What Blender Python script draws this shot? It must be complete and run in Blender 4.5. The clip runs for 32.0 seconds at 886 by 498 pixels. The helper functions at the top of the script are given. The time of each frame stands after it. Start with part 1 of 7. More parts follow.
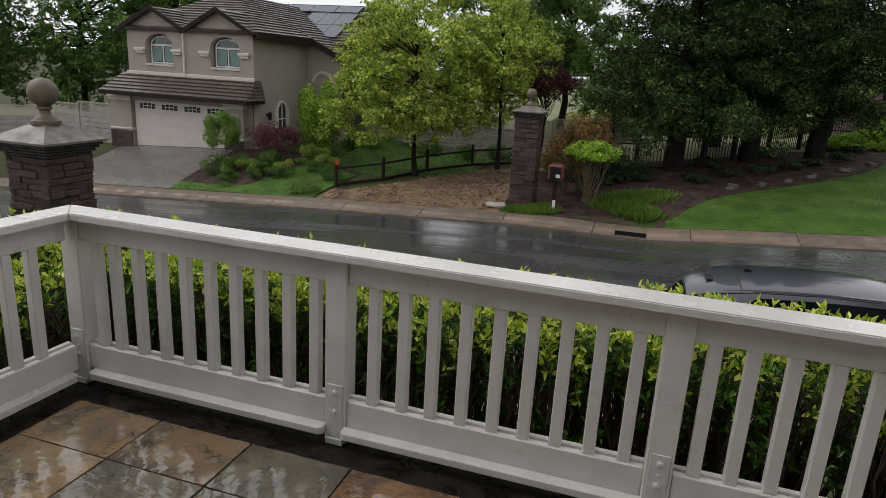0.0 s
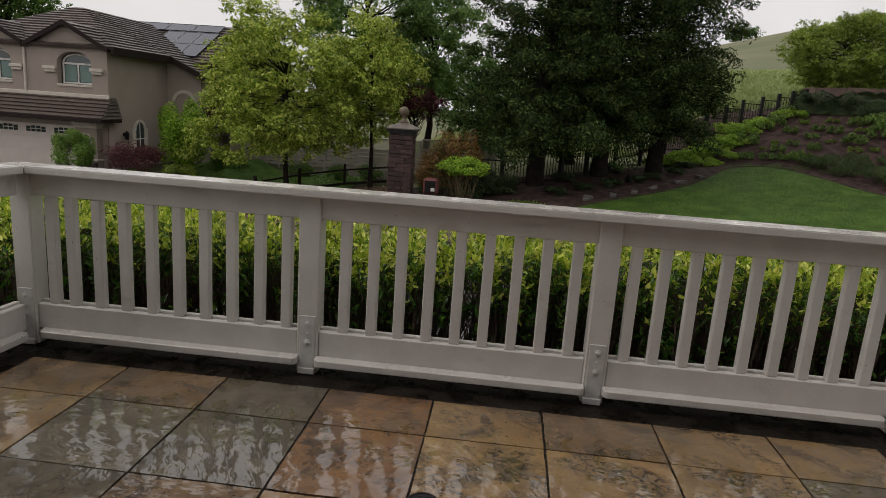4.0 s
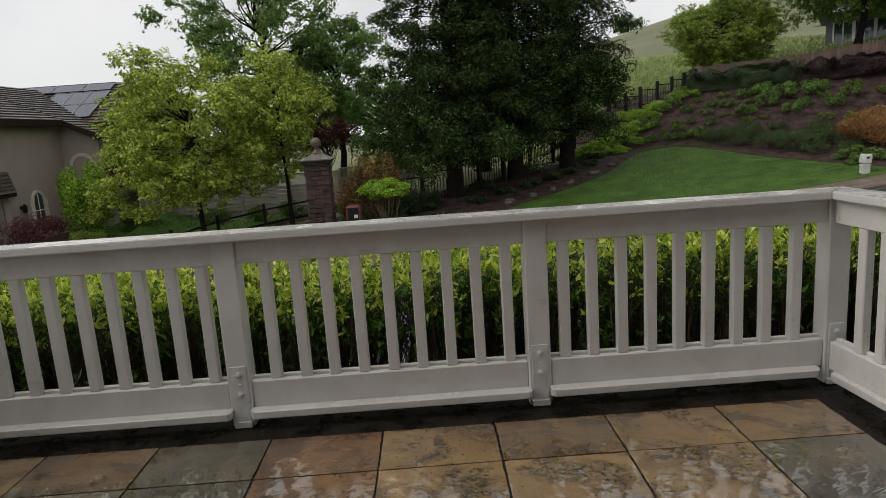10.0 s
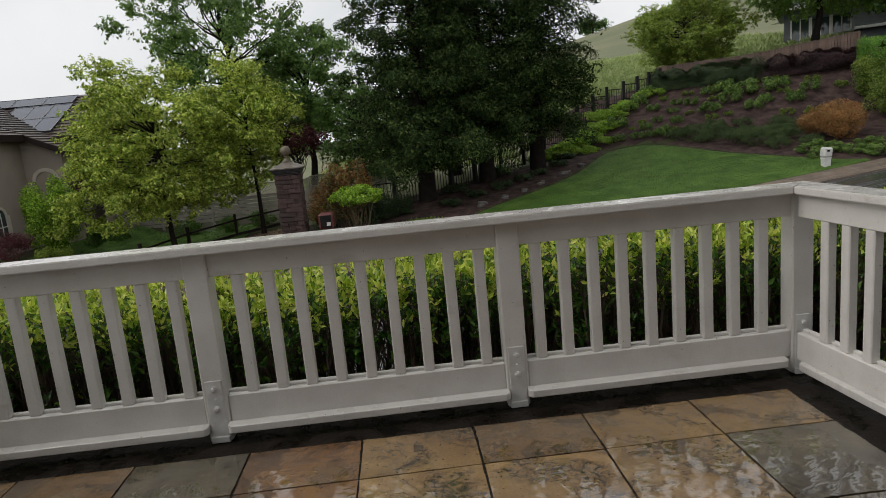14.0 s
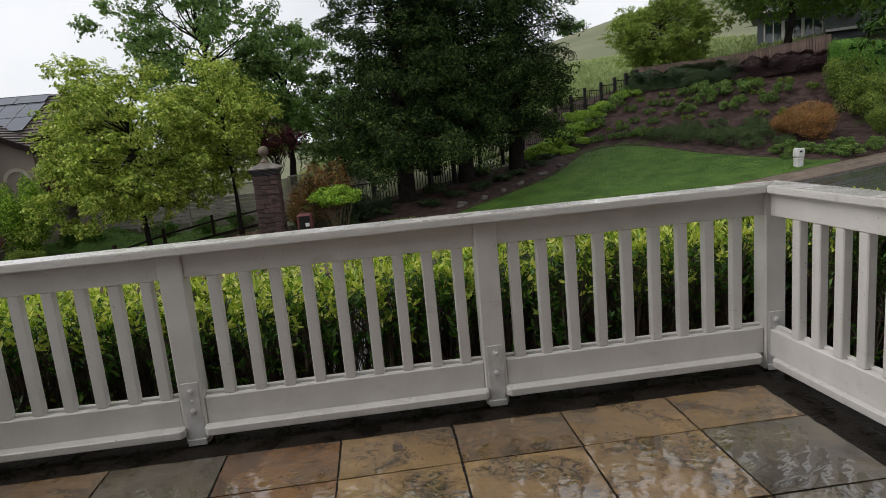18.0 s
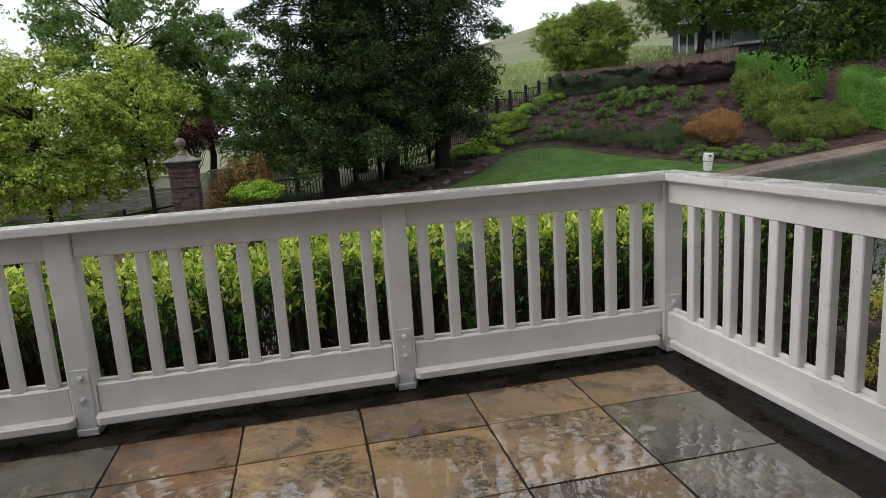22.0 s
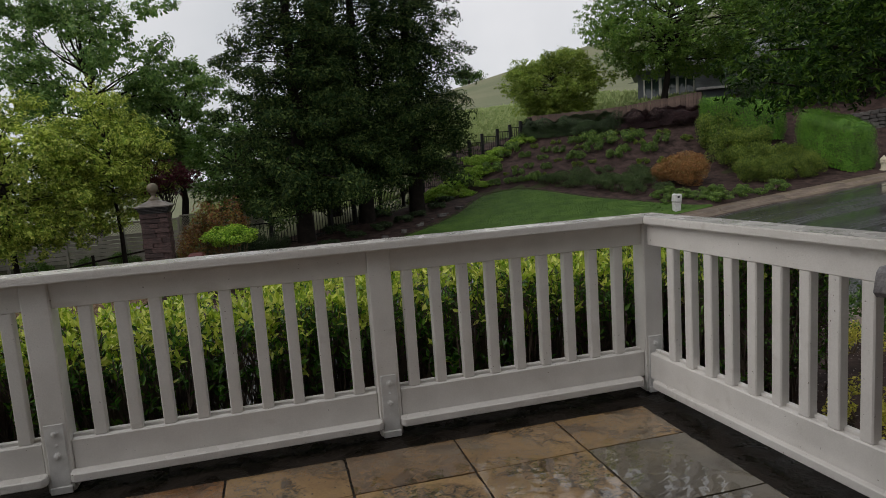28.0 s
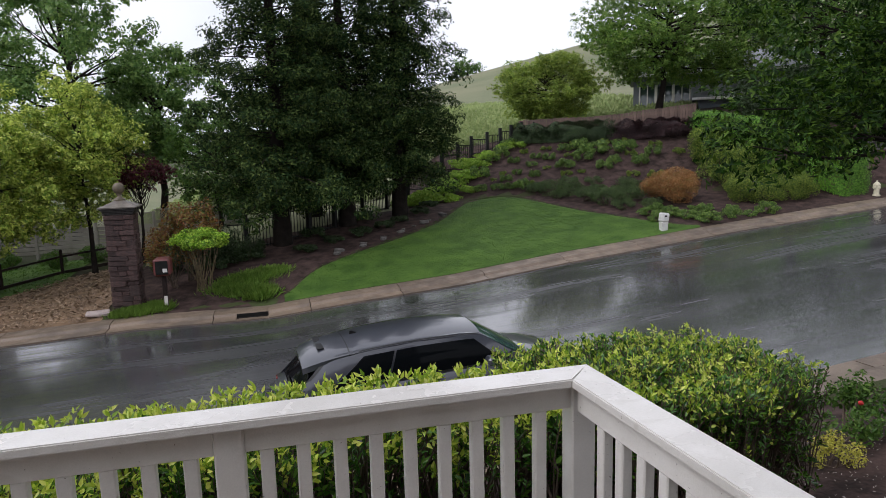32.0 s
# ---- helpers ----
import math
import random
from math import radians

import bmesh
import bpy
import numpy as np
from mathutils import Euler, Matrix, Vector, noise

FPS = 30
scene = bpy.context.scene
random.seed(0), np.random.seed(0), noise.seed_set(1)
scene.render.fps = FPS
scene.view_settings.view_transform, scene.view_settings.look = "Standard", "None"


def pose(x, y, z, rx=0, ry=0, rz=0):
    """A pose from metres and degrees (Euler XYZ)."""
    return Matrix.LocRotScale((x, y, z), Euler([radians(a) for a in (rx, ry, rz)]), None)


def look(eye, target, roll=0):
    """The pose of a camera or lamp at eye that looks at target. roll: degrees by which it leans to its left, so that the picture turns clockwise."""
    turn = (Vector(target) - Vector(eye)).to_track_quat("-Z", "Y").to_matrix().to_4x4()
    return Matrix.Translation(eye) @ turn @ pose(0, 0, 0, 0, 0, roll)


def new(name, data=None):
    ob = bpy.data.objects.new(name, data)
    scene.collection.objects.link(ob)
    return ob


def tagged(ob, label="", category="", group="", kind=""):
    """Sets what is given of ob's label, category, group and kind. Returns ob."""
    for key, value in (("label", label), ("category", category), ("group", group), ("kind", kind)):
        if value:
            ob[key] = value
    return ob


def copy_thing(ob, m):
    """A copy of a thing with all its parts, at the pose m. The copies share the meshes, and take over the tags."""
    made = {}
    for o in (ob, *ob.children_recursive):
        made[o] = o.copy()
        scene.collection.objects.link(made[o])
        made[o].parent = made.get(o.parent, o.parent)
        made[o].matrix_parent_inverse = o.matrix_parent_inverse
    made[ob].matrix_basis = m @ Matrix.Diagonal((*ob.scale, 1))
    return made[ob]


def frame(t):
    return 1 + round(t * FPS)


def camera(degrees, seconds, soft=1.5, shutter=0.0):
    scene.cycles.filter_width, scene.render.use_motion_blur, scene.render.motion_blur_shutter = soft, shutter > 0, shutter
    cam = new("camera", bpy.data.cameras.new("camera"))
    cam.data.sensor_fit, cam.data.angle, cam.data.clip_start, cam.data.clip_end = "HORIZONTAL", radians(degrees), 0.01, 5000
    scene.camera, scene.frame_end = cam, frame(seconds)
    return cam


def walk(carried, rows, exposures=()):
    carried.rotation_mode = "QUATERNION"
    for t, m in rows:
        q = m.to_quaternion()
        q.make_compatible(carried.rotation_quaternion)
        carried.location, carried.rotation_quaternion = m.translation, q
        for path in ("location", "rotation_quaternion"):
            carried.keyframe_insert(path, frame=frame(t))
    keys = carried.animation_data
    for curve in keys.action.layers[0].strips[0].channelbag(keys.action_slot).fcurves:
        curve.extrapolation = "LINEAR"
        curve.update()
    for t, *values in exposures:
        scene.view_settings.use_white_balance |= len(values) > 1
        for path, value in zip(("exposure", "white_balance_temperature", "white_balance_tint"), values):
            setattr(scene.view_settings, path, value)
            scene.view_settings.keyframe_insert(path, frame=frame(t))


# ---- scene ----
cam = camera(68.8, 32.0, soft=0.8)
PATH = [
    (0, (1.485, -2.905, 2.07), (0.912, -1.066, 1.532), 3.3),
    (0.5, (1.345, -3.031, 1.78), (0.945, -1.155, 1.215), 4.2),
    (1, (1.056, -3.447, 1.534), (0.684, -1.555, 1.001), 4.4),
    (1.5, (0.965, -3.861, 1.639), (0.603, -1.958, 1.144), 4.5),
    (2, (0.921, -3.993, 1.682), (0.581, -2.078, 1.216), 4.4),
    (2.5, (0.96, -3.916, 1.671), (0.65, -1.993, 1.219), 4.4),
    (3, (1.037, -3.837, 1.629), (0.76, -1.905, 1.193), 4.2),
    (3.5, (1.054, -3.688, 1.626), (0.828, -1.748, 1.199), 4.2),
    (4, (1.107, -3.594, 1.636), (0.933, -1.648, 1.208), 4.0),
    (4.5, (1.135, -3.532, 1.605), (0.999, -1.583, 1.176), 3.9),
    (6.5, (1.172, -3.428, 1.582), (1.105, -1.471, 1.177), 2.1),
    (7, (1.131, -3.479, 1.619), (1.079, -1.52, 1.219), 1.4),
    (7.5, (1.14, -3.487, 1.617), (1.104, -1.527, 1.222), 0.5),
    (8, (1.148, -3.486, 1.613), (1.127, -1.524, 1.223), -0.2),
    (8.5, (1.149, -3.491, 1.616), (1.143, -1.528, 1.229), -1.0),
    (9, (1.143, -3.485, 1.61), (1.152, -1.522, 1.228), -2.0),
    (9.5, (1.15, -3.491, 1.611), (1.17, -1.526, 1.235), -3.1),
    (10, (1.151, -3.498, 1.612), (1.183, -1.532, 1.243), -3.9),
    (10.5, (1.15, -3.502, 1.617), (1.193, -1.536, 1.253), -4.6),
    (11, (1.152, -3.505, 1.619), (1.201, -1.539, 1.256), -5.0),
    (11.5, (1.159, -3.504, 1.619), (1.218, -1.538, 1.255), -5.1),
    (12, (1.15, -3.503, 1.618), (1.221, -1.537, 1.255), -5.0),
    (12.5, (1.149, -3.5, 1.617), (1.233, -1.535, 1.253), -5.0),
    (13, (1.147, -3.503, 1.616), (1.242, -1.538, 1.253), -5.1),
    (13.5, (1.156, -3.504, 1.618), (1.259, -1.54, 1.256), -5.2),
    (14, (1.156, -3.508, 1.622), (1.268, -1.544, 1.259), -5.4),
    (14.5, (1.157, -3.507, 1.617), (1.274, -1.543, 1.254), -5.7),
    (16.5, (1.165, -3.508, 1.614), (1.305, -1.545, 1.253), -6.2),
    (17, (1.158, -3.509, 1.617), (1.308, -1.548, 1.255), -5.9),
    (17.5, (1.154, -3.512, 1.618), (1.317, -1.553, 1.251), -5.6),
    (18, (1.163, -3.512, 1.616), (1.337, -1.554, 1.249), -5.3),
    (18.5, (1.166, -3.513, 1.619), (1.354, -1.556, 1.249), -5.1),
    (19, (1.164, -3.512, 1.616), (1.374, -1.558, 1.243), -4.8),
    (19.5, (1.167, -3.515, 1.618), (1.394, -1.564, 1.245), -4.6),
    (20, (1.17, -3.519, 1.619), (1.416, -1.57, 1.244), -4.5),
    (20.5, (1.177, -3.515, 1.61), (1.457, -1.571, 1.232), -4.4),
    (21, (1.21, -3.511, 1.555), (1.544, -1.575, 1.177), -4.2),
    (21.5, (1.298, -3.556, 1.492), (1.67, -1.628, 1.112), -3.9),
    (22, (1.259, -3.535, 1.51), (1.652, -1.612, 1.126), -3.7),
    (22.5, (1.253, -3.526, 1.505), (1.665, -1.606, 1.125), -3.6),
    (23, (1.251, -3.527, 1.509), (1.678, -1.609, 1.139), -3.7),
    (23.5, (1.249, -3.533, 1.514), (1.686, -1.615, 1.154), -3.8),
    (24, (1.238, -3.532, 1.513), (1.686, -1.614, 1.168), -4.1),
    (24.5, (1.249, -3.539, 1.515), (1.705, -1.62, 1.186), -4.3),
    (25, (1.242, -3.544, 1.518), (1.715, -1.625, 1.21), -4.7),
    (25.5, (1.243, -3.547, 1.515), (1.735, -1.629, 1.228), -5.1),
    (27.5, (1.229, -3.54, 1.518), (1.735, -1.621, 1.274), -4.8),
    (28, (1.199, -3.534, 1.532), (1.684, -1.611, 1.27), -4.0),
    (28.5, (1.127, -3.459, 1.471), (1.585, -1.536, 1.166), -3.2),
    (29, (1.047, -3.16, 1.36), (1.509, -1.241, 1.034), -3.1),
    (29.5, (1.073, -3.099, 1.834), (1.576, -1.192, 1.499), -1.78),
    (30, (1.402, -3.08, 2.117), (1.93, -1.182, 1.772), -1.74),
    (30.5, (1.619, -3.025, 2.147), (2.176, -1.133, 1.818), -0.89),
    (31, (1.676, -2.835, 2.174), (2.258, -0.95, 1.847), -1.05),
    (31.5, (1.783, -2.797, 2.181), (2.339, -0.9, 1.875), -1.26),
    (32, (1.965, -2.836, 2.247), (2.469, -0.923, 1.951), -1.52),
]
walk(cam, [(t, look(eye, target, roll)) for t, eye, target, roll in PATH],
     exposures=[(0, 0.06, 6450, 13), (1, 0.72, 6500, 15), (2, 0.42, 6500, 15), (3, -0.27, 6700, 15), (4, -0.25, 6850, 15), (5.5, 0.0, 6700, 13.3), (7, 0.15, 6590, 11.6), (8, -0.08, 6590, 11.6), (9, -0.14, 6610, 11.6), (12, -0.13, 6590, 11.1), (13, -0.11, 6570, 11.1), (17, -0.03, 6490, 11.6), (19.5, 0.1, 6340, 12.6), (21, 0.15, 6290, 12.6), (22, 0.36, 6240, 12.6), (24, 0.2, 6270, 12.6), (25, 0.08, 6310, 12.6), (25.5, 0.02, 6330, 12.6), (27.5, -0.29, 6470, 12.6), (28.3, -0.32, 6490, 12.6), (29, -0.09, 6540, 13.6), (30, 0.38, 6250, 16), (31, 0.38, 6150, 16), (32, 0.24, 6150, 16)])

# ---- light ----
world = bpy.data.worlds.new("overcast_sky")
scene.world = world
world.use_nodes = True
wn, wl = world.node_tree.nodes, world.node_tree.links
wbg = wn["Background"]
sky = wn.new("ShaderNodeTexSky")
sky.sky_type = 'NISHITA'
sky.sun_disc = False
sky.sun_elevation, sky.sun_rotation = radians(55), radians(250)
cloud_pos = wn.new("ShaderNodeTexCoord")
cloud = wn.new("ShaderNodeTexNoise")
cloud.inputs["Scale"].default_value, cloud.inputs["Detail"].default_value = 2.2, 5
cloud_ramp = wn.new("ShaderNodeValToRGB")
cloud_ramp.color_ramp.elements[0].position, cloud_ramp.color_ramp.elements[1].position = 0.32, 0.66
cloud_ramp.color_ramp.elements[0].color = (7.65, 7.95, 8.1, 1)
cloud_ramp.color_ramp.elements[1].color = (10.3, 10.4, 10.42, 1)
veil = wn.new("ShaderNodeMixRGB")
veil.inputs[0].default_value = 0.93
wl.new(cloud_pos.outputs["Generated"], cloud.inputs["Vector"])
wl.new(cloud.outputs["Fac"], cloud_ramp.inputs[0])
wl.new(sky.outputs[0], veil.inputs[1])
wl.new(cloud_ramp.outputs[0], veil.inputs[2])
wl.new(veil.outputs[0], wbg.inputs["Color"])
wbg.inputs["Strength"].default_value = 0.1
sun = new("sun", bpy.data.lights.new("sun", 'SUN'))
sun.data.energy, sun.data.angle, sun.data.color = 1.25, radians(40), (1.0, 0.97, 0.93)
sun.matrix_world = look((-28, -3, 30), (0, 0, 0))
scene.view_settings.exposure = 0.0

# ---- materials ----
def nodes_of(name):
    m = bpy.data.materials.new(name)
    m.use_nodes = True
    t = m.node_tree
    return m, t.nodes, t.links, t.nodes["Principled BSDF"]


def mat(name, a, b=None, rough=0.6, scale=6.0, fine=60.0, bump=0.15, metal=0.0, vary=0.0, rough_b=None, coat=0.0, spec=0.5):
    """A surface that runs between colours a and b in blotches, with fine grain and relief. vary: how far pieces differ."""
    m, n, l, p = nodes_of(name)
    b = b or tuple(c * 0.8 for c in a)
    tc = n.new("ShaderNodeTexCoord")
    n1, n2 = n.new("ShaderNodeTexNoise"), n.new("ShaderNodeTexNoise")
    n1.inputs["Scale"].default_value, n1.inputs["Detail"].default_value = scale, 4
    n2.inputs["Scale"].default_value, n2.inputs["Detail"].default_value = fine, 3
    l.new(tc.outputs["Object"], n1.inputs["Vector"])
    l.new(tc.outputs["Object"], n2.inputs["Vector"])
    ad = n.new("ShaderNodeMath")
    ad.operation = 'MULTIPLY_ADD'
    ad.inputs[1].default_value, ad.inputs[2].default_value = 0.45, -0.22
    l.new(n2.outputs["Fac"], ad.inputs[0])
    sm = n.new("ShaderNodeMath")
    l.new(n1.outputs["Fac"], sm.inputs[0])
    l.new(ad.outputs[0], sm.inputs[1])
    r = n.new("ShaderNodeMapRange")
    r.inputs["From Min"].default_value, r.inputs["From Max"].default_value = 0.32, 0.68
    l.new(sm.outputs[0], r.inputs["Value"])
    mx = n.new("ShaderNodeMixRGB")
    mx.inputs[1].default_value, mx.inputs[2].default_value = (*a, 1), (*b, 1)
    l.new(r.outputs[0], mx.inputs[0])
    col = mx.outputs[0]
    if vary:
        oi = n.new("ShaderNodeObjectInfo")
        hs = n.new("ShaderNodeHueSaturation")
        rr = n.new("ShaderNodeMapRange")
        rr.inputs["To Min"].default_value, rr.inputs["To Max"].default_value = 1 - vary, 1 + vary
        l.new(oi.outputs["Random"], rr.inputs["Value"])
        l.new(rr.outputs[0], hs.inputs["Value"])
        l.new(col, hs.inputs["Color"])
        col = hs.outputs[0]
    l.new(col, p.inputs["Base Color"])
    if rough_b is None:
        p.inputs["Roughness"].default_value = rough
    else:
        rg = n.new("ShaderNodeMapRange")
        rg.inputs["From Min"].default_value, rg.inputs["From Max"].default_value = 0.4, 0.6
        rg.inputs["To Min"].default_value, rg.inputs["To Max"].default_value = rough, rough_b
        l.new(n1.outputs["Fac"], rg.inputs["Value"])
        l.new(rg.outputs[0], p.inputs["Roughness"])
    p.inputs["Metallic"].default_value = metal
    p.inputs["Coat Weight"].default_value = coat
    p.inputs["Coat Roughness"].default_value = 0.08
    p.inputs["Specular IOR Level"].default_value = spec
    if bump:
        bp = n.new("ShaderNodeBump")
        bp.inputs["Strength"].default_value, bp.inputs["Distance"].default_value = bump, 0.01
        l.new(n2.outputs["Fac"], bp.inputs["Height"])
        l.new(bp.outputs[0], p.inputs["Normal"])
    return m


def leaf_mat(name, stops, rough=0.45, trans=0.25, blotch=0.6, spec=0.3):
    """Leaves: each takes its own colour between the stops (Random Per Island), with larger patches of tone."""
    m, n, l, p = nodes_of(name)
    g, ramp = n.new("ShaderNodeNewGeometry"), n.new("ShaderNodeValToRGB")
    while len(ramp.color_ramp.elements) < len(stops):
        ramp.color_ramp.elements.new(0.5)
    for e, (pos, c) in zip(ramp.color_ramp.elements, stops):
        e.position, e.color = pos, (*c, 1)
    l.new(g.outputs["Random Per Island"], ramp.inputs[0])
    tc, nz = n.new("ShaderNodeTexCoord"), n.new("ShaderNodeTexNoise")
    nz.inputs["Scale"].default_value = blotch
    l.new(tc.outputs["Object"], nz.inputs["Vector"])
    mr, hs = n.new("ShaderNodeMapRange"), n.new("ShaderNodeHueSaturation")
    mr.inputs["From Min"].default_value, mr.inputs["From Max"].default_value = 0.3, 0.7
    mr.inputs["To Min"].default_value, mr.inputs["To Max"].default_value = 0.75, 1.25
    l.new(nz.outputs["Fac"], mr.inputs["Value"])
    l.new(mr.outputs[0], hs.inputs["Value"])
    l.new(ramp.outputs[0], hs.inputs["Color"])
    l.new(hs.outputs[0], p.inputs["Base Color"])
    p.inputs["Roughness"].default_value, p.inputs["Specular IOR Level"].default_value = rough, spec
    tr, mix = n.new("ShaderNodeBsdfTranslucent"), n.new("ShaderNodeMixShader")
    l.new(hs.outputs[0], tr.inputs["Color"])
    mix.inputs[0].default_value = trans
    l.new(p.outputs[0], mix.inputs[1])
    l.new(tr.outputs[0], mix.inputs[2])
    l.new(mix.outputs[0], n["Material Output"].inputs["Surface"])
    return m


def glass_mat(name, tint=(0.03, 0.05, 0.05), rough=0.04):
    m, n, l, p = nodes_of(name)
    p.inputs["Base Color"].default_value = (*tint, 1)
    p.inputs["Roughness"].default_value = rough
    p.inputs["Coat Weight"].default_value = 0.6
    return m


def rail_paint(name, rough, rough_b, coat=0.0):
    """Old white paint: soft blotches, streaks along the grain, chips and dirt specks."""
    m = mat(name, (0.665, 0.64, 0.605), (0.585, 0.56, 0.525), rough=rough, rough_b=rough_b, scale=5, fine=120, bump=0.16, spec=0.5)
    n, l = m.node_tree.nodes, m.node_tree.links
    p = n["Principled BSDF"]
    col = p.inputs["Base Color"].links[0].from_socket
    tc = n.new("ShaderNodeNewGeometry")
    for scale, lo, hi, dark, stretch in ((55.0, 0.715, 0.745, (0.10, 0.075, 0.055), 1.0), (9.0, 0.64, 0.82, (0.44, 0.405, 0.36), 0.35)):
        mp, nz, r, mx = n.new("ShaderNodeMapping"), n.new("ShaderNodeTexNoise"), n.new("ShaderNodeMapRange"), n.new("ShaderNodeMixRGB")
        mp.inputs["Scale"].default_value = (stretch, 1, 1)
        nz.inputs["Scale"].default_value, nz.inputs["Detail"].default_value = scale, 3
        r.inputs["From Min"].default_value, r.inputs["From Max"].default_value = lo, hi
        r.inputs["To Max"].default_value = 0.75
        mx.inputs[2].default_value = (*dark, 1)
        l.new(tc.outputs["Position"], mp.inputs["Vector"])
        l.new(mp.outputs[0], nz.inputs["Vector"])
        l.new(nz.outputs["Fac"], r.inputs["Value"])
        l.new(r.outputs[0], mx.inputs[0])
        l.new(col, mx.inputs[1])
        col = mx.outputs[0]
    l.new(col, p.inputs["Base Color"])
    p.inputs["Coat Weight"].default_value, p.inputs["Coat Roughness"].default_value = coat, 0.07
    return m


WHITE = rail_paint("white_rail_paint", 0.34, 0.5)
WETWHITE = rail_paint("wet_white_paint", 0.08, 0.30, 0.35)
GALV = mat("white_painted_steel", (0.66, 0.65, 0.63), (0.55, 0.54, 0.52), rough=0.4, scale=20, fine=200, bump=0.1)
WETDARK = mat("wet_dark_grout", (0.007, 0.006, 0.005), (0.018, 0.013, 0.009), rough=0.15, rough_b=0.75, scale=5, fine=40, bump=1.0, spec=0.2)
ASPHALT = mat("wet_asphalt", (0.044, 0.044, 0.047), (0.066, 0.066, 0.069), rough=0.12, rough_b=0.34, scale=0.35, fine=90, bump=0.10)


def wet_streaks(m):
    """Tyre tracks and puddled streaks along the street: smooth where water stands, dull where it drains, with a thin running film."""
    n, l = m.node_tree.nodes, m.node_tree.links
    p = n["Principled BSDF"]
    tc = n.new("ShaderNodeTexCoord")
    def streak(sx, sy, detail, warp=0.0):
        mp, nz = n.new("ShaderNodeMapping"), n.new("ShaderNodeTexNoise")
        mp.inputs["Scale"].default_value, mp.inputs["Rotation"].default_value = (sx, sy, 1), (0, 0, 0.05)
        nz.inputs["Scale"].default_value, nz.inputs["Detail"].default_value, nz.inputs["Distortion"].default_value = 1.0, detail, warp
        l.new(tc.outputs["Object"], mp.inputs["Vector"])
        l.new(mp.outputs[0], nz.inputs["Vector"])
        return nz.outputs["Fac"]
    def ranged(v, lo, hi, a, b):
        r = n.new("ShaderNodeMapRange")
        for key, val in (("From Min", lo), ("From Max", hi), ("To Min", a), ("To Max", b)):
            r.inputs[key].default_value = val
        l.new(v, r.inputs["Value"])
        return r.outputs[0]
    broad, thin = streak(0.10, 0.75, 6, 0.4), streak(0.35, 4.5, 5, 0.6)
    mix = n.new("ShaderNodeMath")
    mix.operation = 'MULTIPLY_ADD'
    mix.inputs[1].default_value = 0.45
    l.new(thin, mix.inputs[0])
    l.new(broad, mix.inputs[2])
    l.new(ranged(mix.outputs[0], 0.64, 0.90, 0.09, 0.36), p.inputs["Roughness"])
    l.new(ranged(mix.outputs[0], 0.62, 0.84, 0.8, 0.05), p.inputs["Coat Weight"])
    p.inputs["Coat Roughness"].default_value, p.inputs["Coat IOR"].default_value = 0.10, 1.4
    bp = n.new("ShaderNodeBump")
    bp.inputs["Strength"].default_value, bp.inputs["Distance"].default_value = 0.12, 0.02
    l.new(thin, bp.inputs["Height"])
    l.new(bp.outputs[0], p.inputs["Coat Normal"])


wet_streaks(ASPHALT)
CONCRETE = mat("wet_concrete", (0.195, 0.145, 0.105), (0.105, 0.08, 0.06), rough=0.35, rough_b=0.65, scale=1.3, fine=40, bump=0.25, vary=0.12)
LAWN = mat("mown_grass", (0.034, 0.076, 0.013), (0.076, 0.140, 0.025), rough=0.7, scale=1.3, fine=18, bump=0.6, spec=0.12)
EARTH = mat("ground_cover", (0.05, 0.07, 0.022), (0.045, 0.036, 0.024), rough=0.85, scale=0.25, fine=7, bump=0.7, spec=0.12)
MULCH = mat("bark_mulch", (0.074, 0.048, 0.042), (0.022, 0.015, 0.013), rough=0.85, scale=3, fine=22, bump=1.0, spec=0.12)
CHIPS = mat("wet_wood_chips", (0.225, 0.15, 0.093), (0.115, 0.078, 0.05), rough=0.7, scale=2, fine=14, bump=1.0, spec=0.12)
STUCCO = mat("taupe_stucco", (0.36, 0.30, 0.26), (0.31, 0.26, 0.225), rough=0.85, scale=0.8, fine=45, bump=0.35)
TRIM = mat("cream_trim", (0.60, 0.54, 0.47), (0.52, 0.47, 0.41), rough=0.6, scale=3, fine=40, bump=0.1)
ROOFTILE = mat("brown_concrete_tile", (0.105, 0.078, 0.066), (0.062, 0.048, 0.042), rough=0.3, rough_b=0.55, scale=1.5, fine=30, bump=0.3, vary=0.22, spec=0.5)
DARKWOOD = mat("dark_fascia", (0.026, 0.017, 0.015), (0.018, 0.012, 0.011), rough=0.55, scale=4, fine=50, spec=0.15)
BARK = mat("bark", (0.026, 0.020, 0.017), (0.012, 0.010, 0.008), rough=0.9, scale=4, fine=30, bump=0.8, spec=0.15)
BRICK = mat("reddish_split_stone", (0.092, 0.050, 0.043), (0.030, 0.019, 0.018), rough=0.75, scale=5, fine=35, bump=0.9, vary=0.4)
MORTAR = mat("dark_mortar", (0.030, 0.023, 0.020), (0.018, 0.014, 0.013), rough=0.9, scale=8, fine=40, bump=0.5)
CAPSTONE = mat("cast_stone_cap", (0.17, 0.145, 0.12), (0.10, 0.088, 0.074), rough=0.35, rough_b=0.6, scale=4, fine=50, bump=0.2)
BLACKMETAL = mat("black_painted_iron", (0.008, 0.008, 0.008), (0.014, 0.014, 0.013), rough=0.5, scale=10, fine=60, bump=0.05, spec=0.2)
GLASS = glass_mat("window_glass")


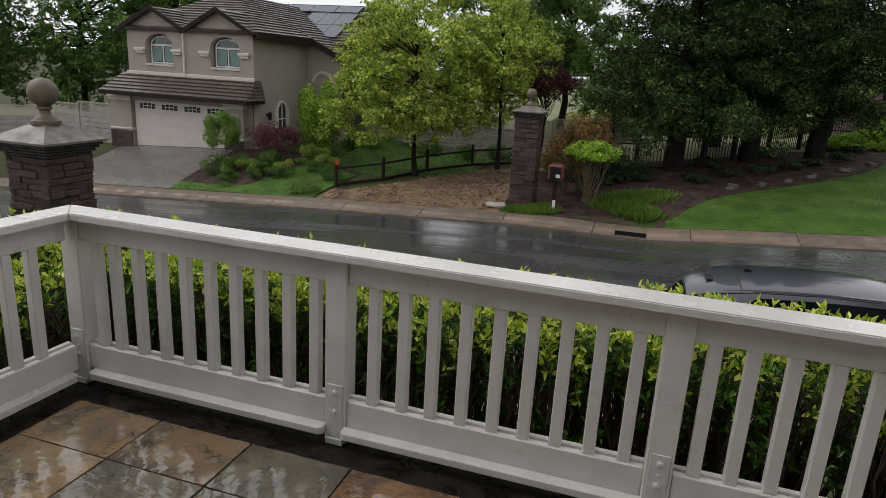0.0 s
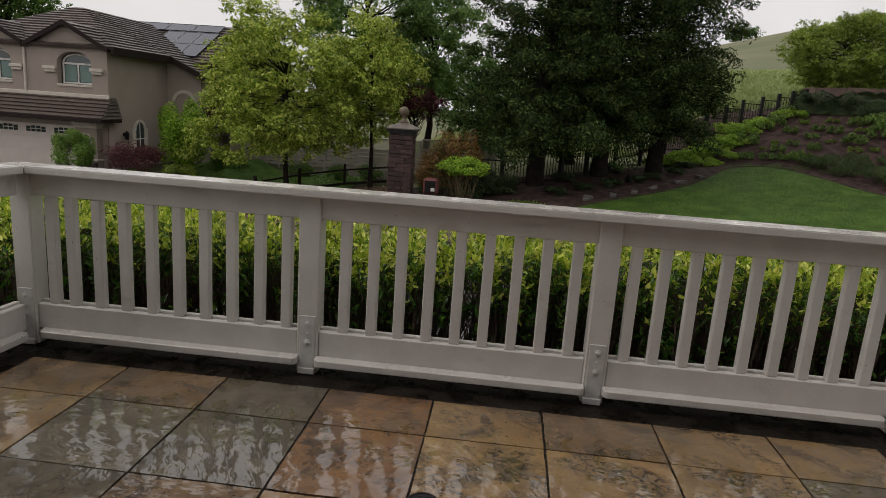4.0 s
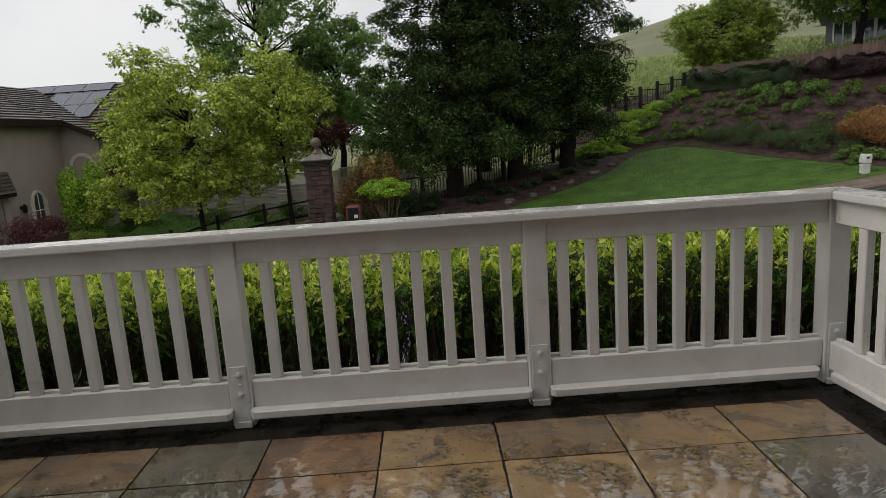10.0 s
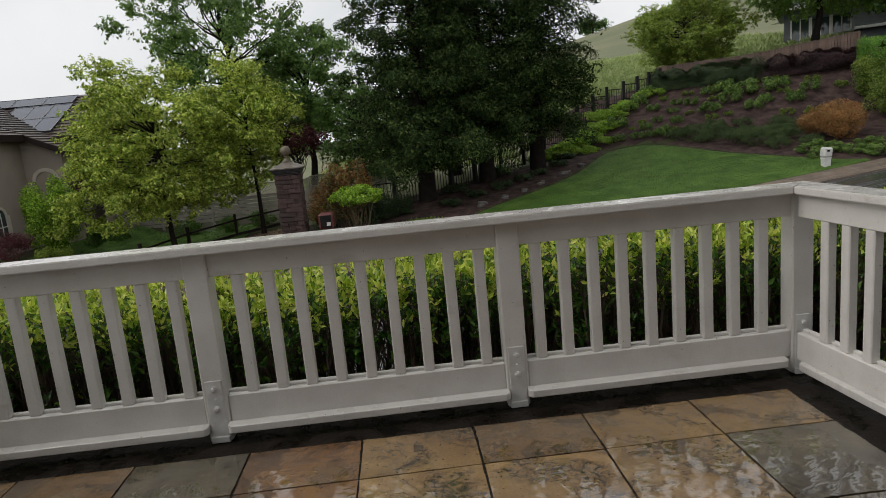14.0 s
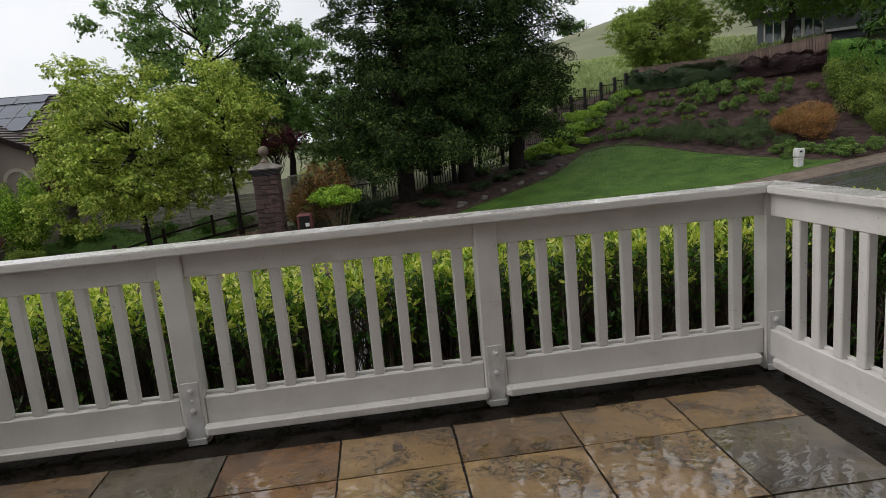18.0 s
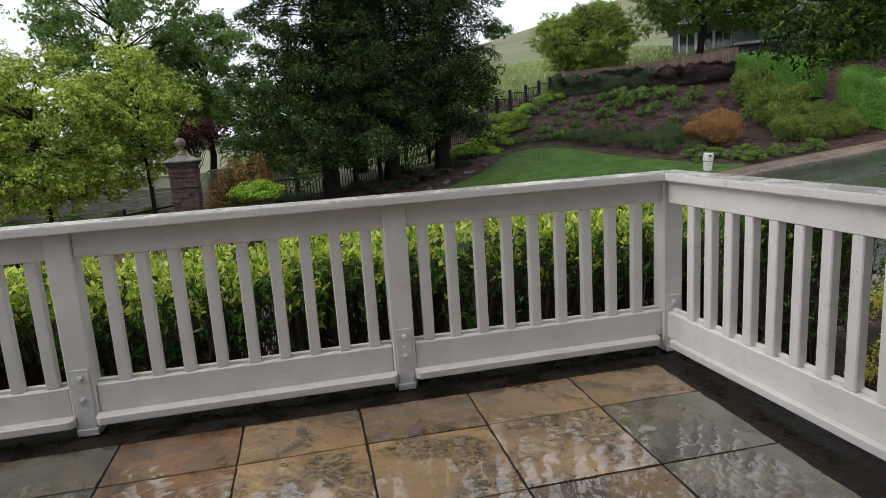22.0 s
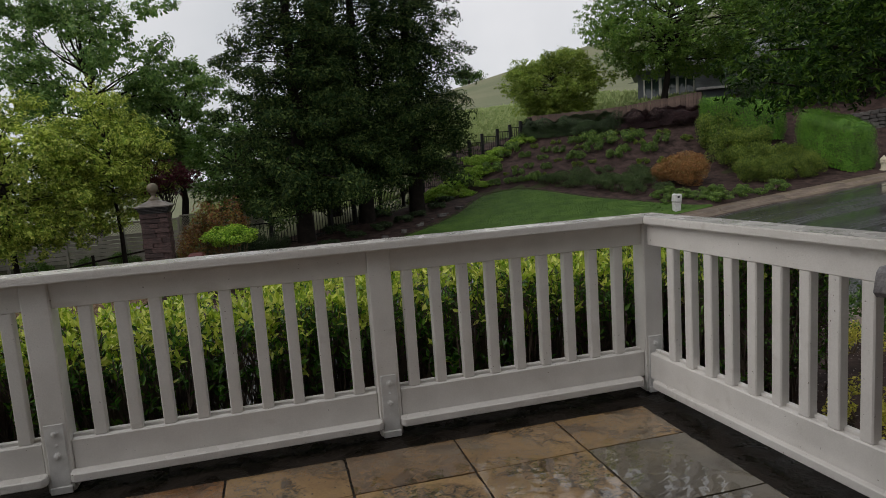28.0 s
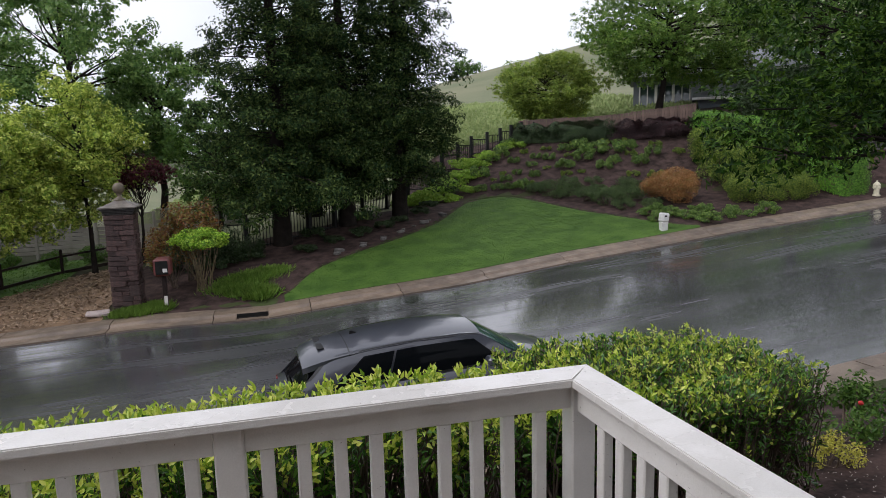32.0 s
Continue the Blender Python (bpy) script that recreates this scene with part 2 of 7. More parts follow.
# ---- builders ----
def part(name, bm, material, parent=None, label="", smooth=False):
    """Links a bmesh, or a ready mesh, as one mesh object under a thing or part."""
    if isinstance(bm, bmesh.types.BMesh):
        me = bpy.data.meshes.new(name)
        bmesh.ops.recalc_face_normals(bm, faces=bm.faces)
        bm.to_mesh(me)
        bm.free()
    else:
        me = bm
    if material and not me.materials:
        me.materials.append(material)
    if smooth:
        me.shade_smooth()
        me.set_sharp_from_angle(angle=radians(38))
    ob = new(name, me)
    if parent:
        ob.parent = parent
    if label:
        ob["label"] = label
    return ob


def thing(name, label, category, at=(0, 0, 0), group="", kind="", turn=0):
    ob = tagged(new(name), label, category, group, kind)
    ob.matrix_basis = pose(*at, 0, 0, turn)
    return ob


def bx(bm, x0, x1, y0, y1, z0, z1, bevel=0.0, m=None):
    """Adds a box, its edges rounded off by bevel."""
    g = bmesh.ops.create_cube(bm, size=1.0, matrix=Matrix.Translation(((x0 + x1) / 2, (y0 + y1) / 2, (z0 + z1) / 2)) @ Matrix.Diagonal((x1 - x0, y1 - y0, z1 - z0, 1)))
    vs = g["verts"]
    if m:
        bmesh.ops.transform(bm, matrix=m, verts=vs)
    if bevel:
        es = list({e for v in vs for e in v.link_edges})
        bmesh.ops.bevel(bm, geom=es, offset=bevel, segments=1, affect='EDGES')
    return bm


def box(x0, x1, y0, y1, z0, z1, bevel=0.0):
    return bx(bmesh.new(), x0, x1, y0, y1, z0, z1, bevel)


def prism(outline, depth, axis="y"):
    """A solid: an outline of (u, z) pairs pushed back by depth along +y (or +x)."""
    bm = bmesh.new()
    pts = [(u, 0, z) if axis == "y" else (0, u, z) for u, z in outline]
    f = bm.faces.new([bm.verts.new(p) for p in pts])
    g = bmesh.ops.extrude_face_region(bm, geom=[f])
    v = [e for e in g["geom"] if isinstance(e, bmesh.types.BMVert)]
    bmesh.ops.translate(bm, verts=v, vec=(0, depth, 0) if axis == "y" else (depth, 0, 0))
    return bm


def lathe(profile, steps=20):
    """A turned solid: a profile of (radius, z) pairs round the z axis."""
    bm = bmesh.new()
    rings = [[bm.verts.new((r * math.cos(a), r * math.sin(a), z)) for a in [2 * math.pi * k / steps for k in range(steps)]] for r, z in profile]
    for lo, hi in zip(rings, rings[1:]):
        for k in range(steps):
            bm.faces.new((lo[k], lo[(k + 1) % steps], hi[(k + 1) % steps], hi[k]))
    for ring in (rings[0], rings[-1]):
        bm.faces.new(ring)
    return bm


def tube_into(verts, faces, pts, radii, sides=6):
    """Adds a tapered tube along pts to lists of vertices and faces."""
    base = len(verts)
    for k, (p, r) in enumerate(zip(pts, radii)):
        d = (pts[min(k + 1, len(pts) - 1)] - pts[max(k - 1, 0)]).normalized()
        u = d.orthogonal().normalized()
        w = d.cross(u)
        for s in range(sides):
            a = 2 * math.pi * s / sides
            verts.append(p + (u * math.cos(a) + w * math.sin(a)) * r)
    for k in range(len(pts) - 1):
        for s in range(sides):
            a, b = base + k * sides + s, base + k * sides + (s + 1) % sides
            faces.append((a, b, b + sides, a + sides))


def mesh_of(name, verts, faces):
    me = bpy.data.meshes.new(name)
    me.from_pydata([tuple(v) for v in verts], [], faces)
    me.update()
    return me


def leaf_mesh(name, centres, normals, size, rng, slim=0.5, jitter=0.6, fold=0.25):
    """Leaves as folded four-cornered blades: a tip, a stalk and two sides, each its own island."""
    n = len(centres)
    nrm = normals + rng.normal(0, jitter, (n, 3))
    nrm /= np.linalg.norm(nrm, axis=1, keepdims=True) + 1e-9
    t = np.cross(nrm, rng.normal(0, 1, (n, 3)))
    t /= np.linalg.norm(t, axis=1, keepdims=True) + 1e-9
    b = np.cross(nrm, t)
    s = (size * rng.uniform(0.65, 1.3, n))[:, None]
    v = np.empty((n, 4, 3))
    v[:, 0] = centres - t * s * 0.5
    v[:, 1] = centres + b * s * slim * 0.5 + nrm * s * fold * 0.5
    v[:, 2] = centres + t * s * 0.5
    v[:, 3] = centres - b * s * slim * 0.5 + nrm * s * fold * 0.5
    me = bpy.data.meshes.new(name)
    me.vertices.add(4 * n)
    me.vertices.foreach_set("co", v.reshape(-1).astype(np.float32))
    idx = (np.arange(n) * 4)[:, None] + np.array([[0, 1, 2, 0, 2, 3]])
    me.loops.add(6 * n)
    me.loops.foreach_set("vertex_index", idx.reshape(-1).astype(np.int32))
    me.polygons.add(2 * n)
    me.polygons.foreach_set("loop_start", (np.arange(2 * n) * 3).astype(np.int32))
    me.update(calc_edges=True)
    return me


# ---- the lie of the land ----
ROAD_NEAR, ROAD_FAR = 6.2, 17.7


def road_z(x):
    return np.interp(x, [-200, -40, -20, -9, 0, 8, 15.4, 18.7, 25.8, 45, 200], [-9, -4.8, -3.7, -3.05, -2.6, -2.13, -1.4, -1.05, -0.42, 0.9, 5])


def far_dip(x):
    """The far gutter sags towards the storm drain."""
    return np.interp(x, [-30, -12, -6, -2, 0.3, 1.7, 4, 7.5, 12], [0, -0.04, -0.08, -0.08, -0.22, -0.29, -0.19, -0.11, 0])


def ease(v, lo, hi):
    k = np.clip((v - lo) / (hi - lo), 0, 1)
    return k * k * (3 - 2 * k)


def ground_z(x, y):
    """The height of the open ground, for numbers or arrays."""
    x, y = np.asarray(x, float), np.asarray(y, float)
    r = road_z(x)
    kerb = r + 0.14
    left = ease(-x, 10, 15)
    s = 0.05 + 0.10 * ease(x, -6, 2) + 0.19 * left
    rise = s * np.clip(y - 18.8, 0, np.where(left > 0.5, 5.0, 9.2))
    foot = 28 - 0.5 * (np.clip(x, 9, 34) - 13.6)
    bank = ease(x, 8, 13) * (0.32 * np.clip(y - foot, 0, 7.5) + 0.10 * np.clip(y - foot - 7.5, 0, 30))
    hill = ease(y, 45, 205) * np.clip(17.5 + 0.235 * (x - 64), 0, 75)
    far = kerb + far_dip(x) * (1 - ease(y, 18.8, 21.5)) + rise + bank + hill
    near = r + 0.14 + (np.clip(-0.75 + 0.02 * x, -2, 2) - r - 0.14) * ease(ROAD_NEAR - 0.7 - y, 0, 4.5)
    return np.where(y > ROAD_FAR + 0.9, far, np.where(y < ROAD_NEAR - 0.9, near, r - 0.06 + far_dip(x) * ease(y, 12, 17.7)))


def gz(x, y):
    return float(ground_z(x, y))


def sheet(name, xs, ys, material, lift=0.0, zf=ground_z, inside=None):
    X, Y = np.meshgrid(xs, ys)
    Z = zf(X, Y) + lift
    w = len(xs)
    verts = np.stack([X, Y, Z], -1).reshape(-1, 3).tolist()
    faces = [(j * w + i, j * w + i + 1, (j + 1) * w + i + 1, (j + 1) * w + i) for j in range(len(ys) - 1) for i in range(w - 1)
             if inside is None or inside((xs[i] + xs[i + 1]) / 2, (ys[j] + ys[j + 1]) / 2)]
    me = mesh_of(name, verts, faces)
    bm = bmesh.new()
    bm.from_mesh(me)
    bmesh.ops.delete(bm, geom=[v for v in bm.verts if not v.link_faces], context='VERTS')
    bm.to_mesh(me)
    bm.free()
    me.materials.append(material)
    me.shade_smooth()
    return new(name, me)


gx = np.concatenate([[-2500, -900, -400, -200, -120, -80], np.arange(-60, 60.1, 1.0), [70, 80, 95, 110, 130, 160, 200, 260, 330, 420, 900, 2500]])
gy = np.concatenate([[-2500, -600, -150, -60, -20, -8], np.arange(-2, 48, 0.6), [50, 55, 60, 68, 76, 85, 95, 108, 122, 140, 160, 180, 200, 215, 260, 400, 900, 2500]])
tagged(sheet("ground", gx, gy, EARTH), "planted ground rising to grassy hills", "ground", kind="structure")
tagged(sheet("road", np.arange(-90, 90.1, 1.0), np.linspace(ROAD_NEAR, ROAD_FAR, 14), ASPHALT, zf=lambda x, y: road_z(x) + far_dip(x) * ease(y, 12, ROAD_FAR) + 0.05 - 0.0035 * (y - 12) ** 2 * 0.4), "wet dark asphalt street on a slope", "road", kind="structure")

# ---- the terrace ----
XL, XR, RAIL_Y = -1.80, 3.43, 0.038


def own_mesh(name, bm, material):
    me = bpy.data.meshes.new(name)
    bmesh.ops.recalc_face_normals(bm, faces=bm.faces)
    bm.to_mesh(me)
    bm.free()
    me.materials.append(material)
    return me


def cap_solid(length, start_mitre, end_mitre):
    """The flat top board; a mitred end runs on to the corner on the outer side."""
    s, e = (0.094 if start_mitre else 0.0), (0.094 if end_mitre else 0.0)
    plan = [(s, -0.094), (length - e, -0.094), (length + e, 0.094), (-s, 0.094)]
    bm = bmesh.new()
    lo = [bm.verts.new((x, y, 1.085)) for x, y in plan]
    hi = [bm.verts.new((x, y, 1.13)) for x, y in plan]
    bm.faces.new(lo[::-1])
    bm.faces.new(hi)
    for k in range(4):
        bm.faces.new((lo[k], lo[(k + 1) % 4], hi[(k + 1) % 4], hi[k]))
    bmesh.ops.bevel(bm, geom=list(bm.edges), offset=0.006, segments=2, affect='EDGES')
    return bm


BALUSTER = own_mesh("baluster", box(-0.031, 0.031, -0.014, 0.040, 0.266, 0.952, 0.006), WHITE)
BOLT = own_mesh("bolt", lathe([(0.019, 0.0), (0.019, 0.004), (0.0125, 0.005), (0.0125, 0.012), (0.006, 0.014)], 12), GALV)


def rail_run(name, label, lines, start_mitre, end_mitre, posts, spots, ledge=(0.0, 0.0), inset=0.0):
    """A white timber railing along local +x with posts at lines, its cap centred on y = 0, the terrace towards -y. inset: boards set nearer the terrace."""
    t = thing(name, label, "railing", group="terrace railings")
    length, bays = lines[-1], len(lines) - 1
    part("cap_rail", cap_solid(length, start_mitre, end_mitre), WETWHITE, t, "wet white top board with chipped edges")
    for k in range(bays):
        a, b = lines[k] + 0.065, lines[k + 1] - 0.065
        part("apron_board", box(a, b, -0.018 - inset, 0.02 - inset, 0.95, 1.085, 0.003), WHITE, t)
        part("bottom_board", box(a, b, -0.022 - inset, 0.018 - inset, 0.10, 0.268, 0.007), WHITE, t)
        part("sill_strip", box(a, b, 0.018 - inset, 0.05 - inset, 0.255, 0.282, 0.003), WHITE, t)
        la = a - 0.012 + (ledge[0] if k == 0 else 0.0)
        lb = b + 0.012 - (ledge[1] if k == bays - 1 else 0.0)
        bm = bmesh.new()
        plan = [(la, -0.025 - inset), (la, -0.070), (la + 0.02, -0.090), (lb - 0.02, -0.090), (lb, -0.070), (lb, -0.025 - inset)]
        lo = [bm.verts.new((x, y, 0.062)) for x, y in plan]
        hi = [bm.verts.new((x, y, 0.114 if y > -0.06 else 0.108)) for x, y in plan]
        bm.faces.new(lo)
        bm.faces.new(hi[::-1])
        for i in range(6):
            bm.faces.new((lo[i], lo[(i + 1) % 6], hi[(i + 1) % 6], hi[i]))
        bmesh.ops.recalc_face_normals(bm, faces=bm.faces)
        bmesh.ops.bevel(bm, geom=list(bm.edges), offset=0.005, segments=1, affect='EDGES')
        part("foot_ledge", bm, WETWHITE, t)
    for x in spots:
        o = new("baluster", BALUSTER)
        o.parent = t
        o.matrix_basis = pose(x + random.uniform(-0.002, 0.002), -inset, 0, 0, random.uniform(-0.25, 0.25), 0)
    for k in posts:
        x = lines[k]
        p = part("post", box(x - 0.065, x + 0.065, -0.035, 0.09, 0.0, 1.086, 0.008), WHITE, t)
        part("post_shoe", box(x - 0.052, x + 0.052, -0.052, -0.0345, -0.002, 0.035, 0.003), GALV, p)
        pl = part("post_bracket", box(x - 0.046, x + 0.046, -0.041, -0.034, 0.03, 0.365, 0.003), GALV, p, "white painted steel strap bolted to the post")
        for z in (0.315, 0.255, 0.198):
            o = new("bolt", BOLT)
            o.parent = pl
            o.matrix_basis = pose(x + random.uniform(-0.004, 0.004), -0.041, z, 90, 0, 0) @ Matrix.Scale(0.45 if z == 0.255 else 1.0, 4)
    return t


front = rail_run("front_railing", "white painted wooden railing with square balusters along the terrace edge", [0.0, 1.803, 3.517, XR - XL], True, True, (0, 1, 2, 3), [0.168] + [0.302 + 0.1692 * k for k in range(9)] + [2.011 + 0.1676 * k for k in range(9)] + [3.673 + 0.166 * k for k in range(9)], ledge=(0.05, 0.05))
front.matrix_basis = pose(XL, RAIL_Y, 0)
right = rail_run("side_railing", "white painted wooden side railing ending at a stone pier", [0.0, 1.76], True, False, (), [0.272 + 0.157 * k for k in range(9)], ledge=(0.07, 0), inset=0.03)
right.matrix_basis = pose(XR - 0.01, RAIL_Y, 0, 0, 0, -87.0)
left = rail_run("side_railing", "white painted wooden side railing beside the stone gate pillar", [0.0, 1.71, 3.42], False, True, (0, 1), [3.42 - 0.285 - 0.157 * k for k in range(9)] + [0.17 + 0.17 * k for k in range(9)], ledge=(0, 0.07))
LEAN = radians(1.6)
left.matrix_basis = pose(XL - 3.42 * math.sin(LEAN), RAIL_Y - 3.42 * math.cos(LEAN), 0, 0, 0, 88.4)


def slab_mat(name, base, second, stain):
    """Wet riven flagstone: two earth tones, dark lichen stains with edges of their own, water film of uneven gloss."""
    m, n, l, p = nodes_of(name)
    tc, oi = n.new("ShaderNodeTexCoord"), n.new("ShaderNodeObjectInfo")
    ad = n.new("ShaderNodeVectorMath")
    ad.operation = 'MULTIPLY_ADD'
    ad.inputs[1].default_value = (1, 1, 1)
    cx = n.new("ShaderNodeCombineXYZ")
    sc = n.new("ShaderNodeMath")
    sc.operation = 'MULTIPLY'
    sc.inputs[1].default_value = 37.0
    l.new(oi.outputs["Random"], sc.inputs[0])
    l.new(sc.outputs[0], cx.inputs[0])
    l.new(sc.outputs[0], cx.inputs[2])
    l.new(tc.outputs["Object"], ad.inputs[0])
    l.new(cx.outputs[0], ad.inputs[2])
    def nz(scale, detail, rough=0.55, warp=0.0):
        t = n.new("ShaderNodeTexNoise")
        t.inputs["Scale"].default_value, t.inputs["Detail"].default_value, t.inputs["Roughness"].default_value = scale, detail, rough
        t.inputs["Distortion"].default_value = warp
        l.new(ad.outputs[0], t.inputs["Vector"])
        return t.outputs["Fac"]
    def ramp(v, lo, hi, a=0.0, b=1.0):
        r = n.new("ShaderNodeMapRange")
        for key, val in (("From Min", lo), ("From Max", hi), ("To Min", a), ("To Max", b)):
            r.inputs[key].default_value = val
        l.new(v, r.inputs["Value"])
        return r.outputs[0]
    def mixc(f, a, b):
        x = n.new("ShaderNodeMixRGB")
        l.new(f, x.inputs[0])
        for s, c in ((1, a), (2, b)):
            if isinstance(c, tuple):
                x.inputs[s].default_value = (*c, 1)
            else:
                l.new(c, x.inputs[s])
        return x.outputs[0]
    broad, grain = nz(2.6, 3, warp=0.6), nz(70, 6, 0.75)
    c = mixc(ramp(broad, 0.35, 0.65), base, second)
    # bluish-grey clouding, then grain, then stains
    c = mixc(ramp(nz(1.7, 4, 0.6, 0.9), 0.54, 0.66, 0.0, 0.62), c, (0.104, 0.096, 0.070))
    c = mixc(ramp(grain, 0.36, 0.66, 0.0, 0.65), c, tuple(v * 0.45 for v in base))
    mask = n.new("ShaderNodeMath")
    mask.operation = 'MULTIPLY'
    l.new(ramp(nz(3.2, 4, 0.6, 0.6), 0.47, 0.60), mask.inputs[0])
    l.new(ramp(nz(22, 7, 0.8, 1.2), 0.40, 0.58), mask.inputs[1])
    c = mixc(ramp(mask.outputs[0], 0, 1, 0, stain), c, (0.018, 0.013, 0.010))
    c = mixc(ramp(nz(55, 2), 0.66, 0.70, 0, 0.8), c, (0.02, 0.014, 0.01))
    hs = n.new("ShaderNodeHueSaturation")
    l.new(ramp(oi.outputs["Random"], 0, 1, 0.85, 1.1), hs.inputs["Value"])
    l.new(c, hs.inputs["Color"])
    l.new(hs.outputs[0], p.inputs["Base Color"])
    film = nz(2.2, 4, warp=0.8)
    l.new(ramp(film, 0.45, 0.68, 0.03, 0.22), p.inputs["Roughness"])
    p.inputs["Specular IOR Level"].default_value = 0.28
    p.inputs["Coat Roughness"].default_value, p.inputs["Coat IOR"].default_value = 0.02, 1.95
    l.new(ramp(film, 0.52, 0.68, 1.0, 0.15), p.inputs["Coat Weight"])
    # riven ridges, turned anew on each slab, under the water film; grain below it
    rot, st = n.new("ShaderNodeVectorRotate"), n.new("ShaderNodeMapping")
    rot.rotation_type = 'Z_AXIS'
    st.inputs["Scale"].default_value = (1.0, 2.6, 1.0)
    l.new(ad.outputs[0], rot.inputs["Vector"])
    l.new(sc.outputs[0], rot.inputs["Angle"])
    l.new(rot.outputs[0], st.inputs["Vector"])
    ridge = n.new("ShaderNodeTexNoise")
    ridge.inputs["Scale"].default_value, ridge.inputs["Detail"].default_value, ridge.inputs["Distortion"].default_value = 9.0, 2, 0.6
    l.new(st.outputs[0], ridge.inputs["Vector"])
    last = None
    for height, strength, far in ((nz(5, 2), 0.5, 0.018), (ridge.outputs["Fac"], 0.24, 0.006), (nz(60, 2, 0.6, 0.4), 0.09, 0.002), (grain, 0.5, 0.004)):
        bp = n.new("ShaderNodeBump")
        bp.inputs["Strength"].default_value, bp.inputs["Distance"].default_value = strength, far
        l.new(height, bp.inputs["Height"])
        if last:
            l.new(last, bp.inputs["Normal"])
        last = bp.outputs[0]
        if far == 0.002:
            l.new(last, p.inputs["Coat Normal"])
    l.new(last, p.inputs["Normal"])
    return m


TAN = slab_mat("wet_tan_flagstone", (0.37, 0.235, 0.105), (0.21, 0.125, 0.056), 0.95)
ORANGE = slab_mat("wet_rust_flagstone", (0.27, 0.135, 0.048), (0.15, 0.07, 0.028), 0.95)
GREY = slab_mat("wet_grey_flagstone", (0.18, 0.146, 0.088), (0.10, 0.082, 0.05), 0.8)
BROWN = slab_mat("wet_brown_flagstone", (0.24, 0.145, 0.066), (0.135, 0.085, 0.046), 0.9)


def terrace_floor():
    floor = tagged(part("terrace_floor", box(-1.95, 3.80, -7.0, 0.16, -0.9, -0.008), WETDARK), "terrace of wet sandstone flags on dark mortar", "floor", kind="structure")
    xs = [0.2 + 0.61 * k for k in range(-3, 6)]
    xs[-1] = 3.22
    ys = [-0.18, -0.595] + [-0.595 - 0.61 * k for k in range(1, 11)]
    plan = ["TBGOTBTT", "TGGOTTTG", "OGBTTTBG", "BGTTTOGB"]
    key = {"T": TAN, "O": ORANGE, "G": GREY, "B": BROWN}
    rng = random.Random(5)
    for j in range(len(ys) - 1):
        for i in range(len(xs) - 1):
            w, d = xs[i + 1] - xs[i], ys[j] - ys[j + 1]
            # a riven slab: ragged edges, the front row rougher
            ring, seed = [], Vector((i * 3.7, j * 5.3, 0))
            corners = [(-w / 2, -d / 2), (w / 2, -d / 2), (w / 2, d / 2), (-w / 2, d / 2)]
            for q in range(4):
                (ax, ay), (bx2, by2) = corners[q], corners[(q + 1) % 4]
                for e in range(9):
                    px, py = ax + (bx2 - ax) * e / 9, ay + (by2 - ay) * e / 9
                    rough = 0.016 if (j == 0 and q == 2) or (i == len(xs) - 2 and q == 1) else 0.005
                    g = 1 - (0.0035 + rough * abs(noise.noise(Vector((px, py, 0)) * 9 + seed)) + 0.002 * rng.random()) / (w / 2)
                    ring.append((px * g, py * g))
            bm = bmesh.new()
            top = bm.faces.new([bm.verts.new((px, py, 0)) for px, py in ring])
            ext = bmesh.ops.extrude_face_region(bm, geom=[top])
            bmesh.ops.translate(bm, verts=[q for q in ext["geom"] if isinstance(q, bmesh.types.BMVert)], vec=(0, 0, -0.03))
            o = part("flagstone", bm, key[plan[j % 4][i]], floor)
            o.matrix_basis = pose((xs[i] + xs[i + 1]) / 2, (ys[j] + ys[j + 1]) / 2, rng.uniform(-0.002, 0.001), rng.uniform(-0.15, 0.15), rng.uniform(-0.15, 0.15), rng.uniform(-0.25, 0.25))


terrace_floor()


def floor_drain():
    """A small round grate let into the corner of a flag."""
    t = thing("floor_drain", "small round dark metal drain grate in the flagstones", "drain", (0.878, -1.166, 0.0))
    iron = mat("dark_drain_metal", (0.03, 0.03, 0.032), (0.015, 0.015, 0.016), rough=0.35, metal=0.6, scale=20, fine=90)
    part("rim", lathe([(0.058, -0.02), (0.072, -0.02), (0.072, 0.005), (0.068, 0.008), (0.060, 0.008), (0.058, 0.005)], 32), iron, t)
    part("sump", lathe([(0.001, -0.018), (0.060, -0.018), (0.060, -0.010), (0.001, -0.010)], 24), WETDARK, t)
    for k in range(5):
        u = -0.04 + 0.02 * k
        w = math.sqrt(0.058 ** 2 - u * u)
        part("bar", box(-w, w, u - 0.005, u + 0.005, -0.004, 0.006, 0.0015), iron, t)


floor_drain()

# Unseen wall and roof slab, added to keep skylight off the railing's near faces.
tagged(part("shade_wall_south", box(-2.4, 9.0, -7.3, -7.0, -1.2, 8.0), STUCCO), "unseen taupe wall behind the terrace, added to block skylight", "wall", kind="structure")
tagged(part("ceiling", box(-2.3, 9.0, -7.0, -2.12, 2.75, 3.0), STUCCO), "unseen plain slab over the back of the terrace, added to block skylight", "ceiling", kind="structure")

